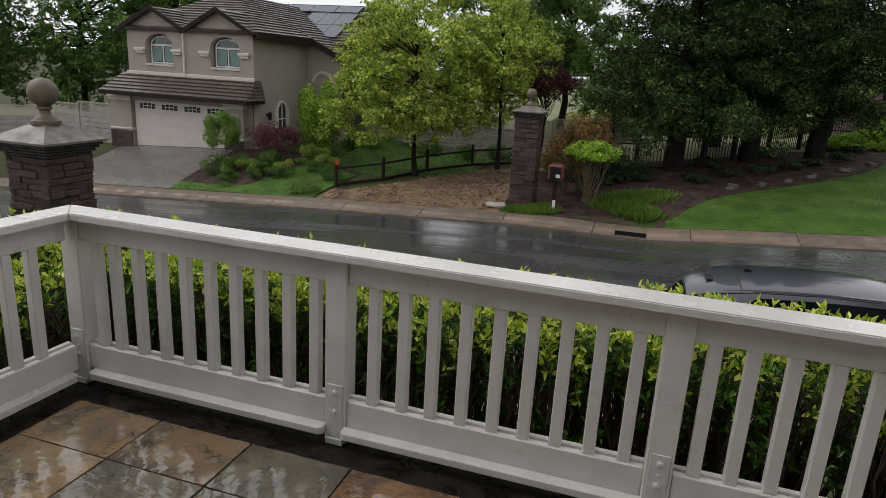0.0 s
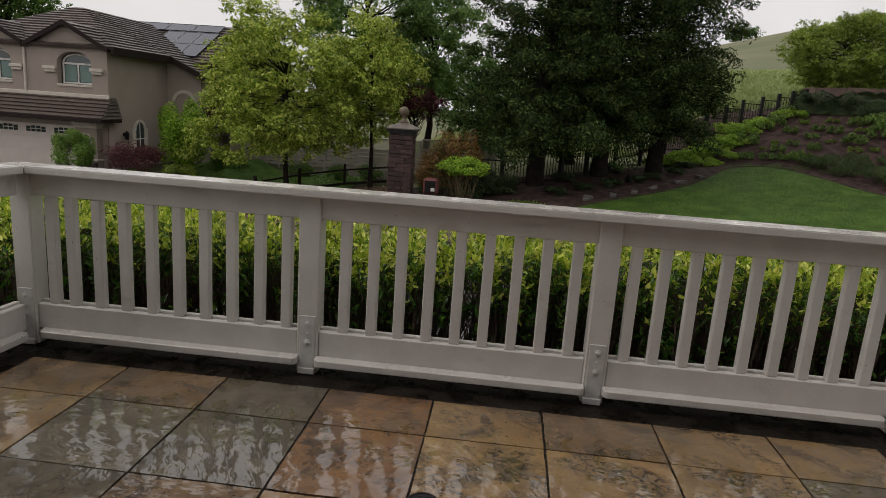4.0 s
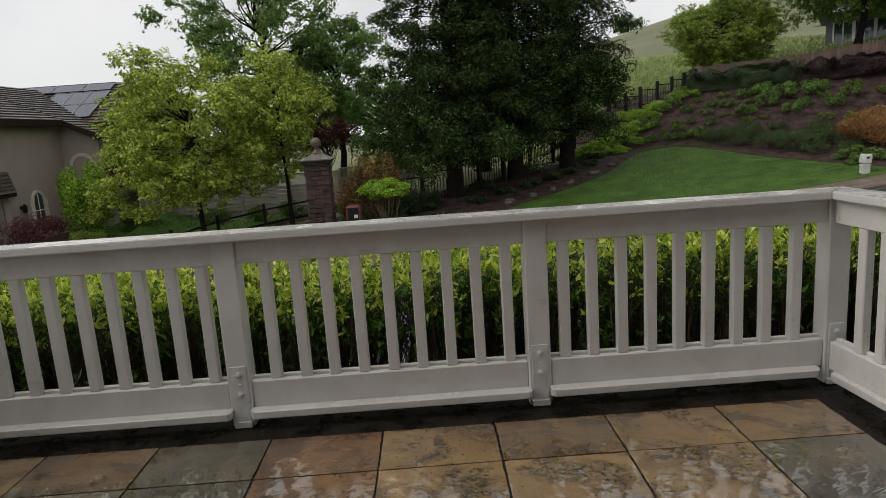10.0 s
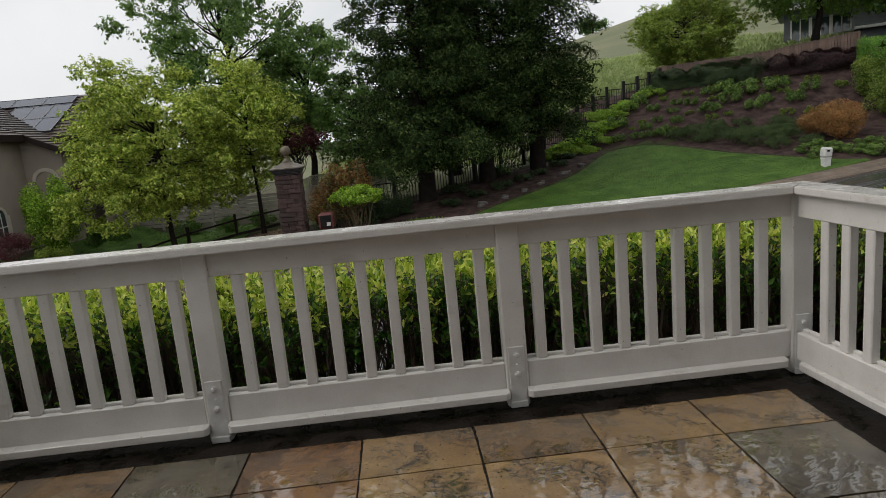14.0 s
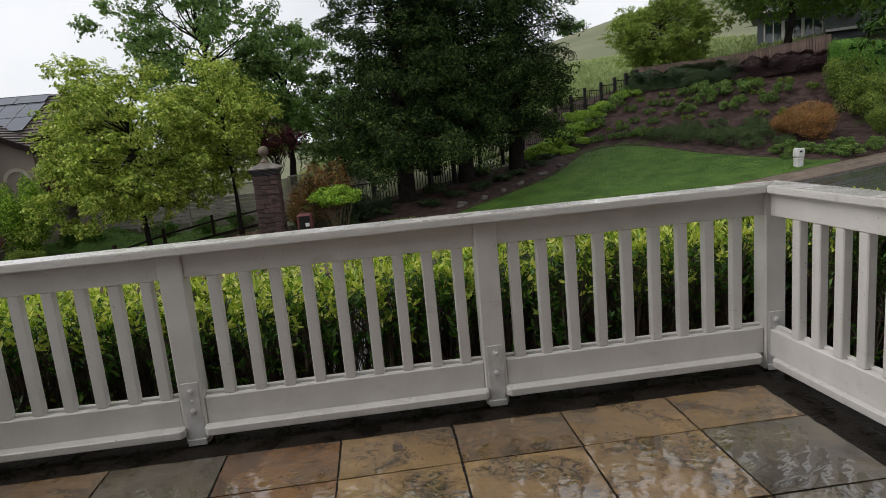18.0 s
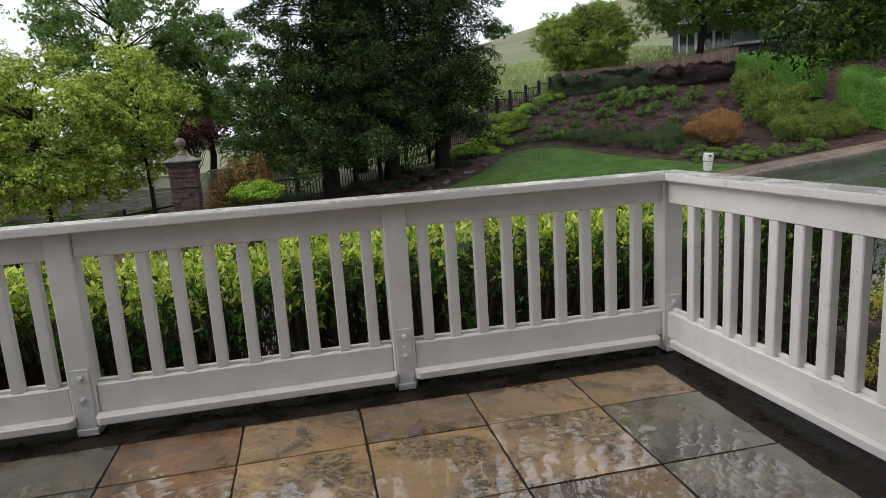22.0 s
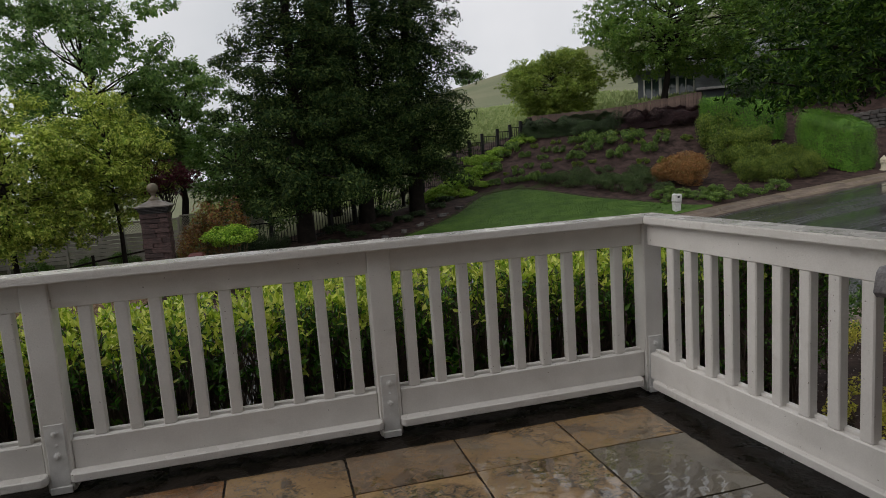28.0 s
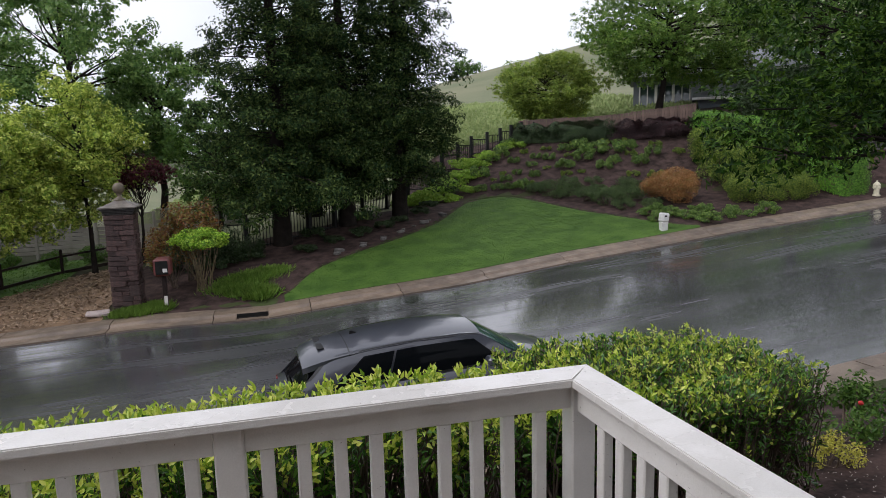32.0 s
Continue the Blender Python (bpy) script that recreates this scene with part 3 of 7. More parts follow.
ROCK = []
for k in range(5):
    # split faces: broken arrises and a humped, chipped front
    bm = box(-0.5, 0.5, -0.5, 0.5, -0.5, 0.5, 0.07)
    bmesh.ops.subdivide_edges(bm, edges=[e for e in bm.edges if e.calc_length() > 0.5], cuts=2, use_grid_fill=True)
    for v in bm.verts:
        v.co += 0.08 * Vector(noise.noise_vector(v.co * 2.9 + Vector((k * 5.3, 1.7, 0))))
    ROCK.append(own_mesh("stone", bm, BRICK))
PALEROCK = mat("pale_lavender_fieldstone", (0.40, 0.33, 0.30), (0.26, 0.21, 0.20), rough=0.6, scale=6, fine=35, bump=0.8, vary=0.2)
FIELD = []
for k in range(4):
    bm = box(-0.5, 0.5, -0.5, 0.5, -0.5, 0.5, 0.16)
    bmesh.ops.subdivide_edges(bm, edges=[e for e in bm.edges if e.calc_length() > 0.5], cuts=2, use_grid_fill=True)
    for v in bm.verts:
        v.co += 0.07 * Vector(noise.noise_vector(v.co * 2.3 + Vector((k * 7.1, 0, 0))))
    FIELD.append(own_mesh("fieldstone", bm, PALEROCK))


def stone(parent, name, me, at, size, rng, wobble=1.5):
    o = new(name, me)
    o.parent = parent
    o.matrix_basis = pose(*at, rng.uniform(-wobble, wobble), rng.uniform(-wobble, wobble), rng.uniform(-wobble, wobble)) @ Matrix.Diagonal((*size, 1))
    return o


def stone_pier():
    """The low pier of rounded fieldstones with a rough slab on it, at the end of the side rail."""
    t = thing("stone_pier", "low pier of stacked pale fieldstones under a rough grey slab", "pier", (3.58, -2.05, 0))
    rng = random.Random(8)
    part("core", box(-0.22, 0.24, -0.24, 0.24, -0.02, 0.95), MORTAR, t)
    z = 0.0
    while z < 0.93:
        h = min(rng.uniform(0.14, 0.20), 0.96 - z)
        for side in range(4):
            u = -0.27
            while u < 0.2:
                w = min(rng.uniform(0.22, 0.40), 0.27 - u)
                c, d = u + w / 2, 0.245 + rng.uniform(-0.01, 0.03)
                at = [(c, -d), (d, c), (-c, d), (-d, -c)][side]
                size = (w * 0.97, 0.13, h * 0.96) if side % 2 == 0 else (0.13, w * 0.97, h * 0.96)
                stone(t, "fieldstone", rng.choice(FIELD), (*at, z + h / 2), size, rng, 4)
                u += w
        z += h
    bm = box(-0.35, 0.36, -0.36, 0.35, 0.955, 1.07, 0.02)
    bmesh.ops.subdivide_edges(bm, edges=[e for e in bm.edges if e.calc_length() > 0.2], cuts=6, use_grid_fill=True)
    for v in bm.verts:
        v.co += 0.02 * Vector(noise.noise_vector(v.co * 7))
    part("slab", bm, mat("rough_grey_slab", (0.25, 0.24, 0.24), (0.12, 0.11, 0.115), rough=0.5, rough_b=0.8, scale=9, fine=60, bump=0.9), t, "rough dark-flecked grey stone slab")
    return t


stone_pier()

# ---- the street ----
def kerb(name, label, y0, out):
    t = tagged(new(name), label, "kerb", kind="structure")
    for k in range(-16, 17):
        x = k * 3.0
        pts = [(0.0, -0.15), (1.3, -0.15), (1.3, 0.165), (0.72, 0.16), (0.58, 0.14), (0.52, 0.065), (0.0, 0.05)]
        bm = prism([(y0 + out * u, z) for u, z in pts], 2.975, "x")
        bmesh.ops.subdivide_edges(bm, edges=[e for e in bm.edges if e.calc_length() > 2], cuts=2)
        for v in bm.verts:
            v.co.z += float(road_z(x + v.co.x)) + (float(far_dip(x + v.co.x)) if out > 0 else 0.0)
        if out > 0 and k == 0:
            continue
        o = part("kerb_stone", bm, CONCRETE, t)
        o.location.x = x
    return t


def storm_drain(t):
    """The kerb stone with the inlet: a slot cut through the upright face, its inner shade put in as a black back and
    floor.
    """
    for a, b in ((0.0, 0.68), (1.66, 2.975)):
        bm = prism([(ROAD_FAR + u, z) for u, z in [(0.0, -0.15), (1.3, -0.15), (1.3, 0.165), (0.72, 0.16), (0.58, 0.14), (0.52, 0.065), (0.0, 0.05)]], b - a, "x")
        for v in bm.verts:
            v.co.z += float(road_z(a + v.co.x) + far_dip(a + v.co.x))
        part("kerb_stone", bm, CONCRETE, t).location.x = a
    for name, pts, m in (("inlet_lintel", [(0.55, 0.125), (1.3, 0.125), (1.3, 0.165), (0.72, 0.162), (0.56, 0.15)], CONCRETE),
                         ("inlet_apron", [(0.0, -0.15), (0.5, -0.15), (0.5, -0.01), (0.0, 0.045)], CONCRETE),
                         ("inlet_back", [(0.56, -0.5), (1.3, -0.5), (1.3, 0.12), (0.56, 0.12)], BLACKMETAL),
                         ("inlet_floor", [(0.5, -0.5), (0.56, -0.5), (0.56, 0.01), (0.5, 0.0)], BLACKMETAL)):
        bm = prism([(ROAD_FAR + u, z) for u, z in pts], 0.975, "x")
        for v in bm.verts:
            v.co.z += float(road_z(0.68 + v.co.x) + far_dip(0.68 + v.co.x))
        part(name, bm, m, t).location.x = 0.6825


far_kerb = kerb("kerb_far", "wet tan concrete kerb and gutter with a storm drain", ROAD_FAR, 1)
storm_drain(far_kerb)
kerb("kerb_near", "wet concrete kerb on the near side of the street", ROAD_NEAR, -1)

LAWN_TOP = ([2.2, 2.6, 3.4, 4.8, 6.9, 9.4, 10.6, 11.6, 12.8, 13.8, 14.5, 15.1, 16.4, 17.6, 18.2], [19.2, 20.0, 21.2, 22.4, 23.7, 25.6, 27.3, 28.4, 28.7, 27.9, 26.3, 24.3, 21.9, 19.6, 19.05])


def lawn_edge(x):
    s = np.linspace(-0.5, 0.5, 9)
    return np.mean([np.interp(x + d, *LAWN_TOP) for d in s], 0)


def patch(name, label, material, xs, top, lift, rows=24, bottom=None, category="lawn"):
    """A planted or paved patch between two edges, laid on the ground."""
    X = np.repeat(xs[None], rows + 1, 0)
    lo = np.full_like(xs, ROAD_FAR + 1.28) if bottom is None else bottom(xs)
    v = np.linspace(0, 1, rows + 1)[:, None]
    Y = lo[None] + v * (top(xs) - lo)[None]
    Z = ground_z(X, Y) + lift * np.minimum(1, 8 * np.minimum(v, 1 - v) + 0.15)
    w = len(xs)
    me = mesh_of(name, np.stack([X, Y, Z], -1).reshape(-1, 3).tolist(), [(j * w + i, j * w + i + 1, (j + 1) * w + i + 1, (j + 1) * w + i) for j in range(rows) for i in range(w - 1)])
    me.materials.append(material)
    me.shade_smooth()
    return tagged(new(name, me), label, category, kind="structure")


HILLGRASS = mat("pale_hill_grass", (0.205, 0.205, 0.125), (0.14, 0.16, 0.09), rough=0.9, scale=0.06, fine=2.5, bump=0.5, spec=0.12)
patch("mulch_bed", "dark bark mulch planting bed on a bank", MULCH, np.arange(-3.2, 40, 0.4), lambda x: np.full_like(x, 36.5), 0.02, 60, category="bed")
patch("garden_bed", "dark mulch bed with stepping edge in front of the stucco house", MULCH, np.arange(-17.4, -10.6, 0.3), lambda x: np.full_like(x, 23.7), 0.03, 16, category="bed")
patch("lawn", "clipped green lawn sloping up from the kerb", LAWN, np.arange(2.2, 18.21, 0.2), lawn_edge, 0.055, 40)
patch("rough_grass", "pale rough grass behind the iron fence", HILLGRASS, np.arange(-3.2, 9.4, 0.4), lambda x: np.full_like(x, 36.5), 0.05, 20, bottom=lambda x: 25.2 + 0.55 * np.clip(x - 1.0, 0, 20) + 0.2 * np.sin(x))
patch("side_lawn", "small lawn in front of the stucco house", LAWN, np.arange(-17.4, -10.6, 0.2), lambda x: 19.8 + 0.2 * np.sin(x * 0.9) + 3.5 * ease(x, -14.2, -12.9), 0.05, 14)
patch("back_lawn", "grass strip below the lattice fence", LAWN, np.arange(-14.5, -6.0, 0.3), lambda x: np.full_like(x, 30.9), 0.045, 20, bottom=lambda x: 23.8 + 0.3 * np.sin(x * 2))
patch("chip_path", "drive of wet orange wood chips", CHIPS, np.arange(-10.6, -3.3, 0.2), lambda x: 20.6 + 6.0 * ease(x, -10.5, -5.0), 0.05, 20, category="path")
patch("driveway", "wet grey concrete driveway up to the garage", mat("wet_driveway", (0.16, 0.145, 0.13), (0.105, 0.095, 0.085), rough=0.14, rough_b=0.4, scale=0.8, fine=40, bump=0.12), np.arange(-24.0, -17.3, 0.3), lambda x: np.full_like(x, 23.68), 0.06, 12, category="driveway")
tagged(sheet("hillside", np.concatenate([np.arange(-60, 60, 4.0), np.arange(60, 460, 10.0)]), np.concatenate([np.arange(36.4, 60, 3.0), np.arange(60, 260, 8.0)]), HILLGRASS, 0.06), "pale green grassy hillside", "hill", kind="structure")


def pillar(name, label, x, y, z, half, height, cap, k, seed, rows):
    """A split-stone gate pillar: dark stepped corbel, swept cast-stone cap and a ball on a flared foot (k: their scale)."""
    t = thing(name, label, "pillar", (x, y, z), group="gate pillars")
    rng = random.Random(seed)
    shaft = height - 0.13
    part("core", box(-half + 0.05, half - 0.05, -half + 0.05, half - 0.05, 0, shaft), MORTAR, t)
    h = shaft / rows
    for r in range(rows):
        for side in range(4):
            u = -half
            while u < half - 0.02:
                w = rng.uniform(0.2, 0.6)
                if half - u - w < 0.16:
                    w = half - u
                c, d = u + w / 2, half - 0.05 + rng.uniform(-0.025, 0.03)
                at = [(c, -d), (d, c), (-c, d), (-d, -c)][side]
                size = (w - 0.006, 0.11, h * rng.uniform(0.8, 1.06)) if side % 2 == 0 else (0.11, w - 0.006, h * rng.uniform(0.8, 1.06))
                stone(t, "stone", rng.choice(ROCK), (*at, (r + 0.5) * h), size, rng, 1.2)
                u += w
    for i in range(4):
        e = half + 0.01 + (cap - 0.05 - half) * i / 3.0
        part("corbel", box(-e, e, -e, e, shaft + 0.053 * i, shaft + 0.053 * (i + 1) - 0.004, 0.012), WETCORBEL, t, "wet dark stepped corbel")
    bm = bmesh.new()
    rings = []
    for i in range(9):
        f = i / 8
        e = cap * ((1 - f) ** 1.12 * 0.78 + 0.22)
        rings.append([bm.verts.new((sx * e, sy * e, height + 0.118 + 0.25 * k * f)) for sx, sy in ((-1, -1), (1, -1), (1, 1), (-1, 1))])
    base = [bm.verts.new((sx * cap, sy * cap, height + 0.083)) for sx, sy in ((-1, -1), (1, -1), (1, 1), (-1, 1))]
    for lo, hi in zip([base] + rings, rings):
        for i in range(4):
            bm.faces.new((lo[i], lo[(i + 1) % 4], hi[(i + 1) % 4], hi[i]))
    bm.faces.new(base[::-1])
    bm.faces.new(rings[-1])
    part("cap", bm, CAPSTONE, t, "swept cast stone cap, wet on top")
    b = 0.22 * k
    foot = height + 0.118 + 0.25 * k
    prof = [(b * 0.98, -0.03), (b * 0.98, 0.03 * k), (b * 0.80, 0.045 * k), (b * 0.74, 0.07 * k), (b * 0.46, 0.11 * k), (b * 0.36, 0.15 * k), (b * 0.36, 0.19 * k), (b * 0.5, 0.21 * k), (b * 0.5, 0.25 * k)]
    part("finial_foot", lathe(prof, 28), BALLSTONE, t, smooth=True).location.z = foot
    bm = bmesh.new()
    bmesh.ops.create_uvsphere(bm, u_segments=32, v_segments=20, radius=b)
    part("ball", bm, BALLSTONE, t, smooth=True).location.z = foot + 0.25 * k + b * 0.95
    return t


WETCORBEL = mat("wet_dark_corbel", (0.030, 0.026, 0.024), (0.014, 0.012, 0.011), rough=0.35, rough_b=0.7, scale=6, fine=40, bump=0.5)
BALLSTONE = mat("mossy_brown_stone", (0.15, 0.115, 0.075), (0.085, 0.07, 0.045), rough=0.55, scale=5, fine=60, bump=0.3)
pillar("gate_pillar", "tall split-stone gate pillar with a ball on its cap, across the street", -2.74, 19.98, gz(-2.5, 20) - 0.05, 0.42, 3.25, 0.56, 0.82, 3, 19)
pillar("gate_pillar", "split-stone gate pillar with a ball on its wet cap on the near side of the street", -7.62, 4.98, -2.85, 0.42, 3.385, 0.595, 1.0, 4, 31)


def mailbox():
    t = thing("mailbox", "dark red metal mailbox on a post with a white tag", "mailbox", (-1.53, 19.35, gz(-1.53, 19.35)))
    red = mat("dull_red_metal", (0.12, 0.022, 0.02), (0.08, 0.018, 0.016), rough=0.4, scale=8, fine=60)
    part("post", box(-0.05, 0.05, -0.05, 0.05, -0.1, 0.95, 0.008), DARKWOOD, t)
    part("body", box(-0.19, 0.19, -0.25, 0.25, 0.95, 1.42, 0.05), red, t)
    part("door", box(-0.14, 0.14, -0.262, -0.25, 1.0, 1.36, 0.005), BLACKMETAL, t)
    part("tag", box(0.02, 0.12, -0.275, -0.262, 1.06, 1.16, 0.004), WHITE, t)
    part("bag", box(-0.03, 0.05, -0.07, -0.05, 0.12, 0.38, 0.008), WHITE, t)
    t.matrix_basis = t.matrix_basis @ Matrix.Diagonal((1.35, 1.2, 1.2, 1))


mailbox()


def utility_box():
    t = thing("utility_pedestal", "white plastic utility pedestal with a tilted lid on the lawn", "utility box", (16.75, 19.3, gz(16.75, 19.3)))
    pvc = mat("weathered_white_plastic", (0.62, 0.62, 0.60), (0.50, 0.50, 0.48), rough=0.45, scale=8, fine=60)
    part("base", box(-0.13, 0.13, -0.12, 0.12, -0.1, 0.34, 0.02), pvc, t)
    part("band", box(-0.14, 0.14, -0.13, 0.13, 0.30, 0.36, 0.01), GALV, t)
    bm = box(-0.165, 0.165, -0.15, 0.15, 0.36, 0.72, 0.05)
    bmesh.ops.rotate(bm, cent=(0, 0, 0.4), matrix=Matrix.Rotation(radians(6), 3, 'Y'), verts=bm.verts)
    h = part("hood", bm, pvc, t)
    part("vent", box(-0.05, 0.05, -0.156, -0.15, 0.56, 0.63, 0.004), BLACKMETAL, h)


utility_box()


def hydrant():
    t = thing("fire_hydrant", "cream painted fire hydrant beside the kerb", "hydrant", (27.2, 19.35, gz(27.2, 19.35)))
    paint = mat("cream_hydrant_paint", (0.62, 0.57, 0.42), (0.5, 0.46, 0.34), rough=0.5, scale=9, fine=60)
    part("barrel", lathe([(0.18, -0.1), (0.18, 0.05), (0.13, 0.07), (0.12, 0.5), (0.17, 0.52), (0.17, 0.56), (0.15, 0.6), (0.09, 0.68), (0.04, 0.70), (0.04, 0.76), (0.02, 0.77)], 20), paint, t, smooth=True)
    t.matrix_basis = t.matrix_basis @ Matrix.Scale(0.85, 4)
    for a in (0, 180, 270):
        part("outlet", lathe([(0.06, 0), (0.06, 0.11), (0.08, 0.11), (0.08, 0.17), (0.03, 0.19)], 12), paint, t).matrix_basis = pose(0, 0, 0.42, 90, 0, a)


hydrant()


def car():
    """A dark grey hatchback, its nose up the street."""
    t = thing("car", "dark grey hatchback parked at the kerb, beaded with rain", "car", (0, 0, 0))
    paint = mat("dark_grey_car_paint", (0.048, 0.051, 0.066), (0.043, 0.046, 0.060), rough=0.3, scale=3, fine=500, bump=0.0, metal=0.1, coat=1.0)
    paint.node_tree.nodes["Principled BSDF"].inputs["Coat Roughness"].default_value = 0.025
    tint = glass_mat("tinted_car_glass", (0.004, 0.005, 0.006), 0.06)
    tint.node_tree.nodes["Principled BSDF"].inputs["Coat Weight"].default_value = 0.0
    tint.node_tree.nodes["Principled BSDF"].inputs["Specular IOR Level"].default_value = 0.05
    screen = glass_mat("windscreen_glass", (0.035, 0.075, 0.068), 0.03)
    rubber = mat("tyre_rubber", (0.015, 0.015, 0.015), (0.025, 0.025, 0.025), rough=0.8)
    alloy = mat("alloy_rim", (0.5, 0.5, 0.52), (0.4, 0.4, 0.42), rough=0.3, metal=0.9)
    seam = mat("black_seam_rubber", (0.008, 0.008, 0.009), (0.012, 0.012, 0.012), rough=0.5)
    # stations: x, half width at the sill, half width at the belt, sill height, belt height, crown height
    st = [(0.0, 0.66, 0.66, 0.40, 0.74, 0.76), (0.06, 0.78, 0.74, 0.30, 0.88, 0.90), (0.22, 0.85, 0.79, 0.24, 0.95, 0.96), (0.6, 0.885, 0.815, 0.21, 0.975, 0.98), (1.3, 0.90, 0.83, 0.20, 0.975, 0.98), (2.4, 0.90, 0.83, 0.20, 0.96, 0.97),
          (3.3, 0.90, 0.82, 0.20, 0.95, 0.99), (3.75, 0.89, 0.79, 0.21, 0.92, 0.985), (4.15, 0.87, 0.74, 0.23, 0.865, 0.93), (4.45, 0.82, 0.68, 0.26, 0.79, 0.85), (4.62, 0.74, 0.60, 0.32, 0.70, 0.74), (4.70, 0.62, 0.50, 0.42, 0.60, 0.62)]
    bm = bmesh.new()
    rings = []
    for x, ws, wb, zs, zb, zc in st:
        half = [(ws * 0.8, zs), (ws, zs + 0.12), (ws + 0.02, zs * 0.45 + zb * 0.55), (wb + 0.045, zb - 0.10), (wb + 0.015, zb - 0.03), (wb - 0.035, zb), (wb * 0.55, zc - 0.008)]
        rings.append([bm.verts.new((x, -y, z)) for y, z in half] + [bm.verts.new((x, 0, zc))] + [bm.verts.new((x, y, z)) for y, z in half[::-1]])
    for a, b in zip(rings, rings[1:]):
        for k in range(len(a) - 1):
            bm.faces.new((a[k], a[k + 1], b[k + 1], b[k]))
        bm.faces.new((a[-1], a[0], b[0], b[-1]))
    bm.faces.new(rings[0])
    bm.faces.new(rings[-1][::-1])
    body = part("body", bm, paint, t, smooth=True)

    # the cabin: a closed shell of lines along the car, from the belt (0) to the roof edge (1)
    belt = [(0.14, 0.70, 0.93), (0.40, 0.765, 0.965), (1.05, 0.805, 0.97), (1.9, 0.81, 0.965), (2.9, 0.80, 0.955), (3.68, 0.77, 0.95)]
    eave = [(0.66, 0.58, 1.39), (0.86, 0.62, 1.43), (1.35, 0.655, 1.465), (2.05, 0.665, 1.475), (2.72, 0.65, 1.44), (3.08, 0.605, 1.385)]

    def along(line, v):
        k = min(int(v * 5), 4)
        return Vector(line[k]).lerp(Vector(line[k + 1]), v * 5 - k)

    def side(v, u, s, proud=0.0):
        p = along(belt, v).lerp(along(eave, v), u)
        return Vector((p.x, s * (p.y + 0.035 * math.sin(math.pi * u) + proud), p.z))

    def side_patch(name, s, v0, v1, u0, u1, material, proud, parent=t, label="", lean0=0.0, lean1=0.0):
        b = bmesh.new()
        n, m = 10, 4
        g = [[b.verts.new(side(min(1, max(0, v0 + lean0 * j / m + (v1 + lean1 * j / m - v0 - lean0 * j / m) * i / n)), u0 + (u1 - u0) * j / m, s, proud)) for i in range(n + 1)] for j in range(m + 1)]
        for j in range(m):
            for i in range(n):
                b.faces.new((g[j][i], g[j][i + 1], g[j + 1][i + 1], g[j + 1][i]))
        e = bmesh.ops.extrude_face_region(b, geom=list(b.faces))
        bmesh.ops.translate(b, verts=[q for q in e["geom"] if isinstance(q, bmesh.types.BMVert)], vec=(0, -s * 0.025, 0))
        return part(name, b, material, parent, label, smooth=True)

    def across(name, lines, material, lift=0.05, n=10, thick=0.03, parent=t, smooth=True, label=""):
        """A bowed sheet between matching points of the two sides."""
        b = bmesh.new()
        g = [[b.verts.new((p.x, p.y * (1 - 2 * i / n), p.z + lift * (1 - (1 - 2 * i / n) ** 2) - 0.02 * abs(1 - 2 * i / n) ** 6)) for i in range(n + 1)] for p in map(Vector, lines)]
        for a, c in zip(g, g[1:]):
            for i in range(n):
                b.faces.new((a[i], a[i + 1], c[i + 1], c[i]))
        e = bmesh.ops.extrude_face_region(b, geom=list(b.faces))
        bmesh.ops.translate(b, verts=[q for q in e["geom"] if isinstance(q, bmesh.types.BMVert)], vec=(0, 0, -thick))
        return part(name, b, material, parent, label, smooth=smooth)

    roof_line = [(1.05, 0.650, 1.452)] + [tuple(along(eave, 0.4 + 0.6 * k / 8) + Vector((0, 0.012, 0.012))) for k in range(9)]
    across("roof", roof_line[1:] if roof_line[1][0] < 1.05 else roof_line, paint, 0.085, 20)
    across("spoiler", [(0.36, 0.50, 1.315), (0.46, 0.585, 1.365), (0.62, 0.625, 1.405), (0.82, 0.64, 1.435), (1.03, 0.650, 1.455)], paint, 0.083, 20, 0.085, label="body-coloured roof spoiler")
    across("roof_seam", [(1.02, 0.65, 1.447), (1.06, 0.652, 1.451)], seam, 0.0855, 20, 0.02)
    # Thin black pads: the shade of two dents put in as colour.
    for y in (-0.2, 0.2):
        part("spoiler_recess", box(0.62, 0.72, y - 0.13, y + 0.13, 1.485, 1.502, 0.006), seam, t, "thin black pad on the spoiler, drawn for the shade in a dent")
    across("windscreen", [(3.06, 0.60, 1.392), (3.24, 0.635, 1.30), (3.50, 0.69, 1.13), (3.76, 0.73, 0.965)], screen, 0.085, 12)
    across("rear_window", [(0.60, 0.54, 1.345), (0.44, 0.575, 1.22), (0.24, 0.64, 1.02), (0.17, 0.655, 0.945)], tint, 0.03, 12)
    for s in (-1, 1):
        side_patch("cabin_side", s, 0.0, 1.0, -0.04, 1.03, paint, 0.0)
        side_patch("side_window", s, 0.27, 0.505, 0.05, 0.84, tint, 0.012, label="dark tinted side glass", lean0=0.10)
        side_patch("side_window", s, 0.515, 0.93, 0.05, 0.84, tint, 0.012, label="dark tinted side glass", lean1=-0.04)
        side_patch("roof_channel", s, 0.33, 0.97, 0.985, 1.015, seam, 0.004, label="thin dark seam along the roof edge")
        side_patch("quarter_trim", s, 0.0, 0.035, 0.50, 0.93, seam, 0.006, label="black trim beside the rear window", lean1=0.03)
        side_patch("belt_strip", s, 0.20, 0.96, 0.0, 0.045, seam, 0.016)
        m = part("mirror", bx(bmesh.new(), 3.02, 3.16, s * 0.95 - 0.10, s * 0.95 + 0.10, 0.98, 1.11, 0.035), paint, t)
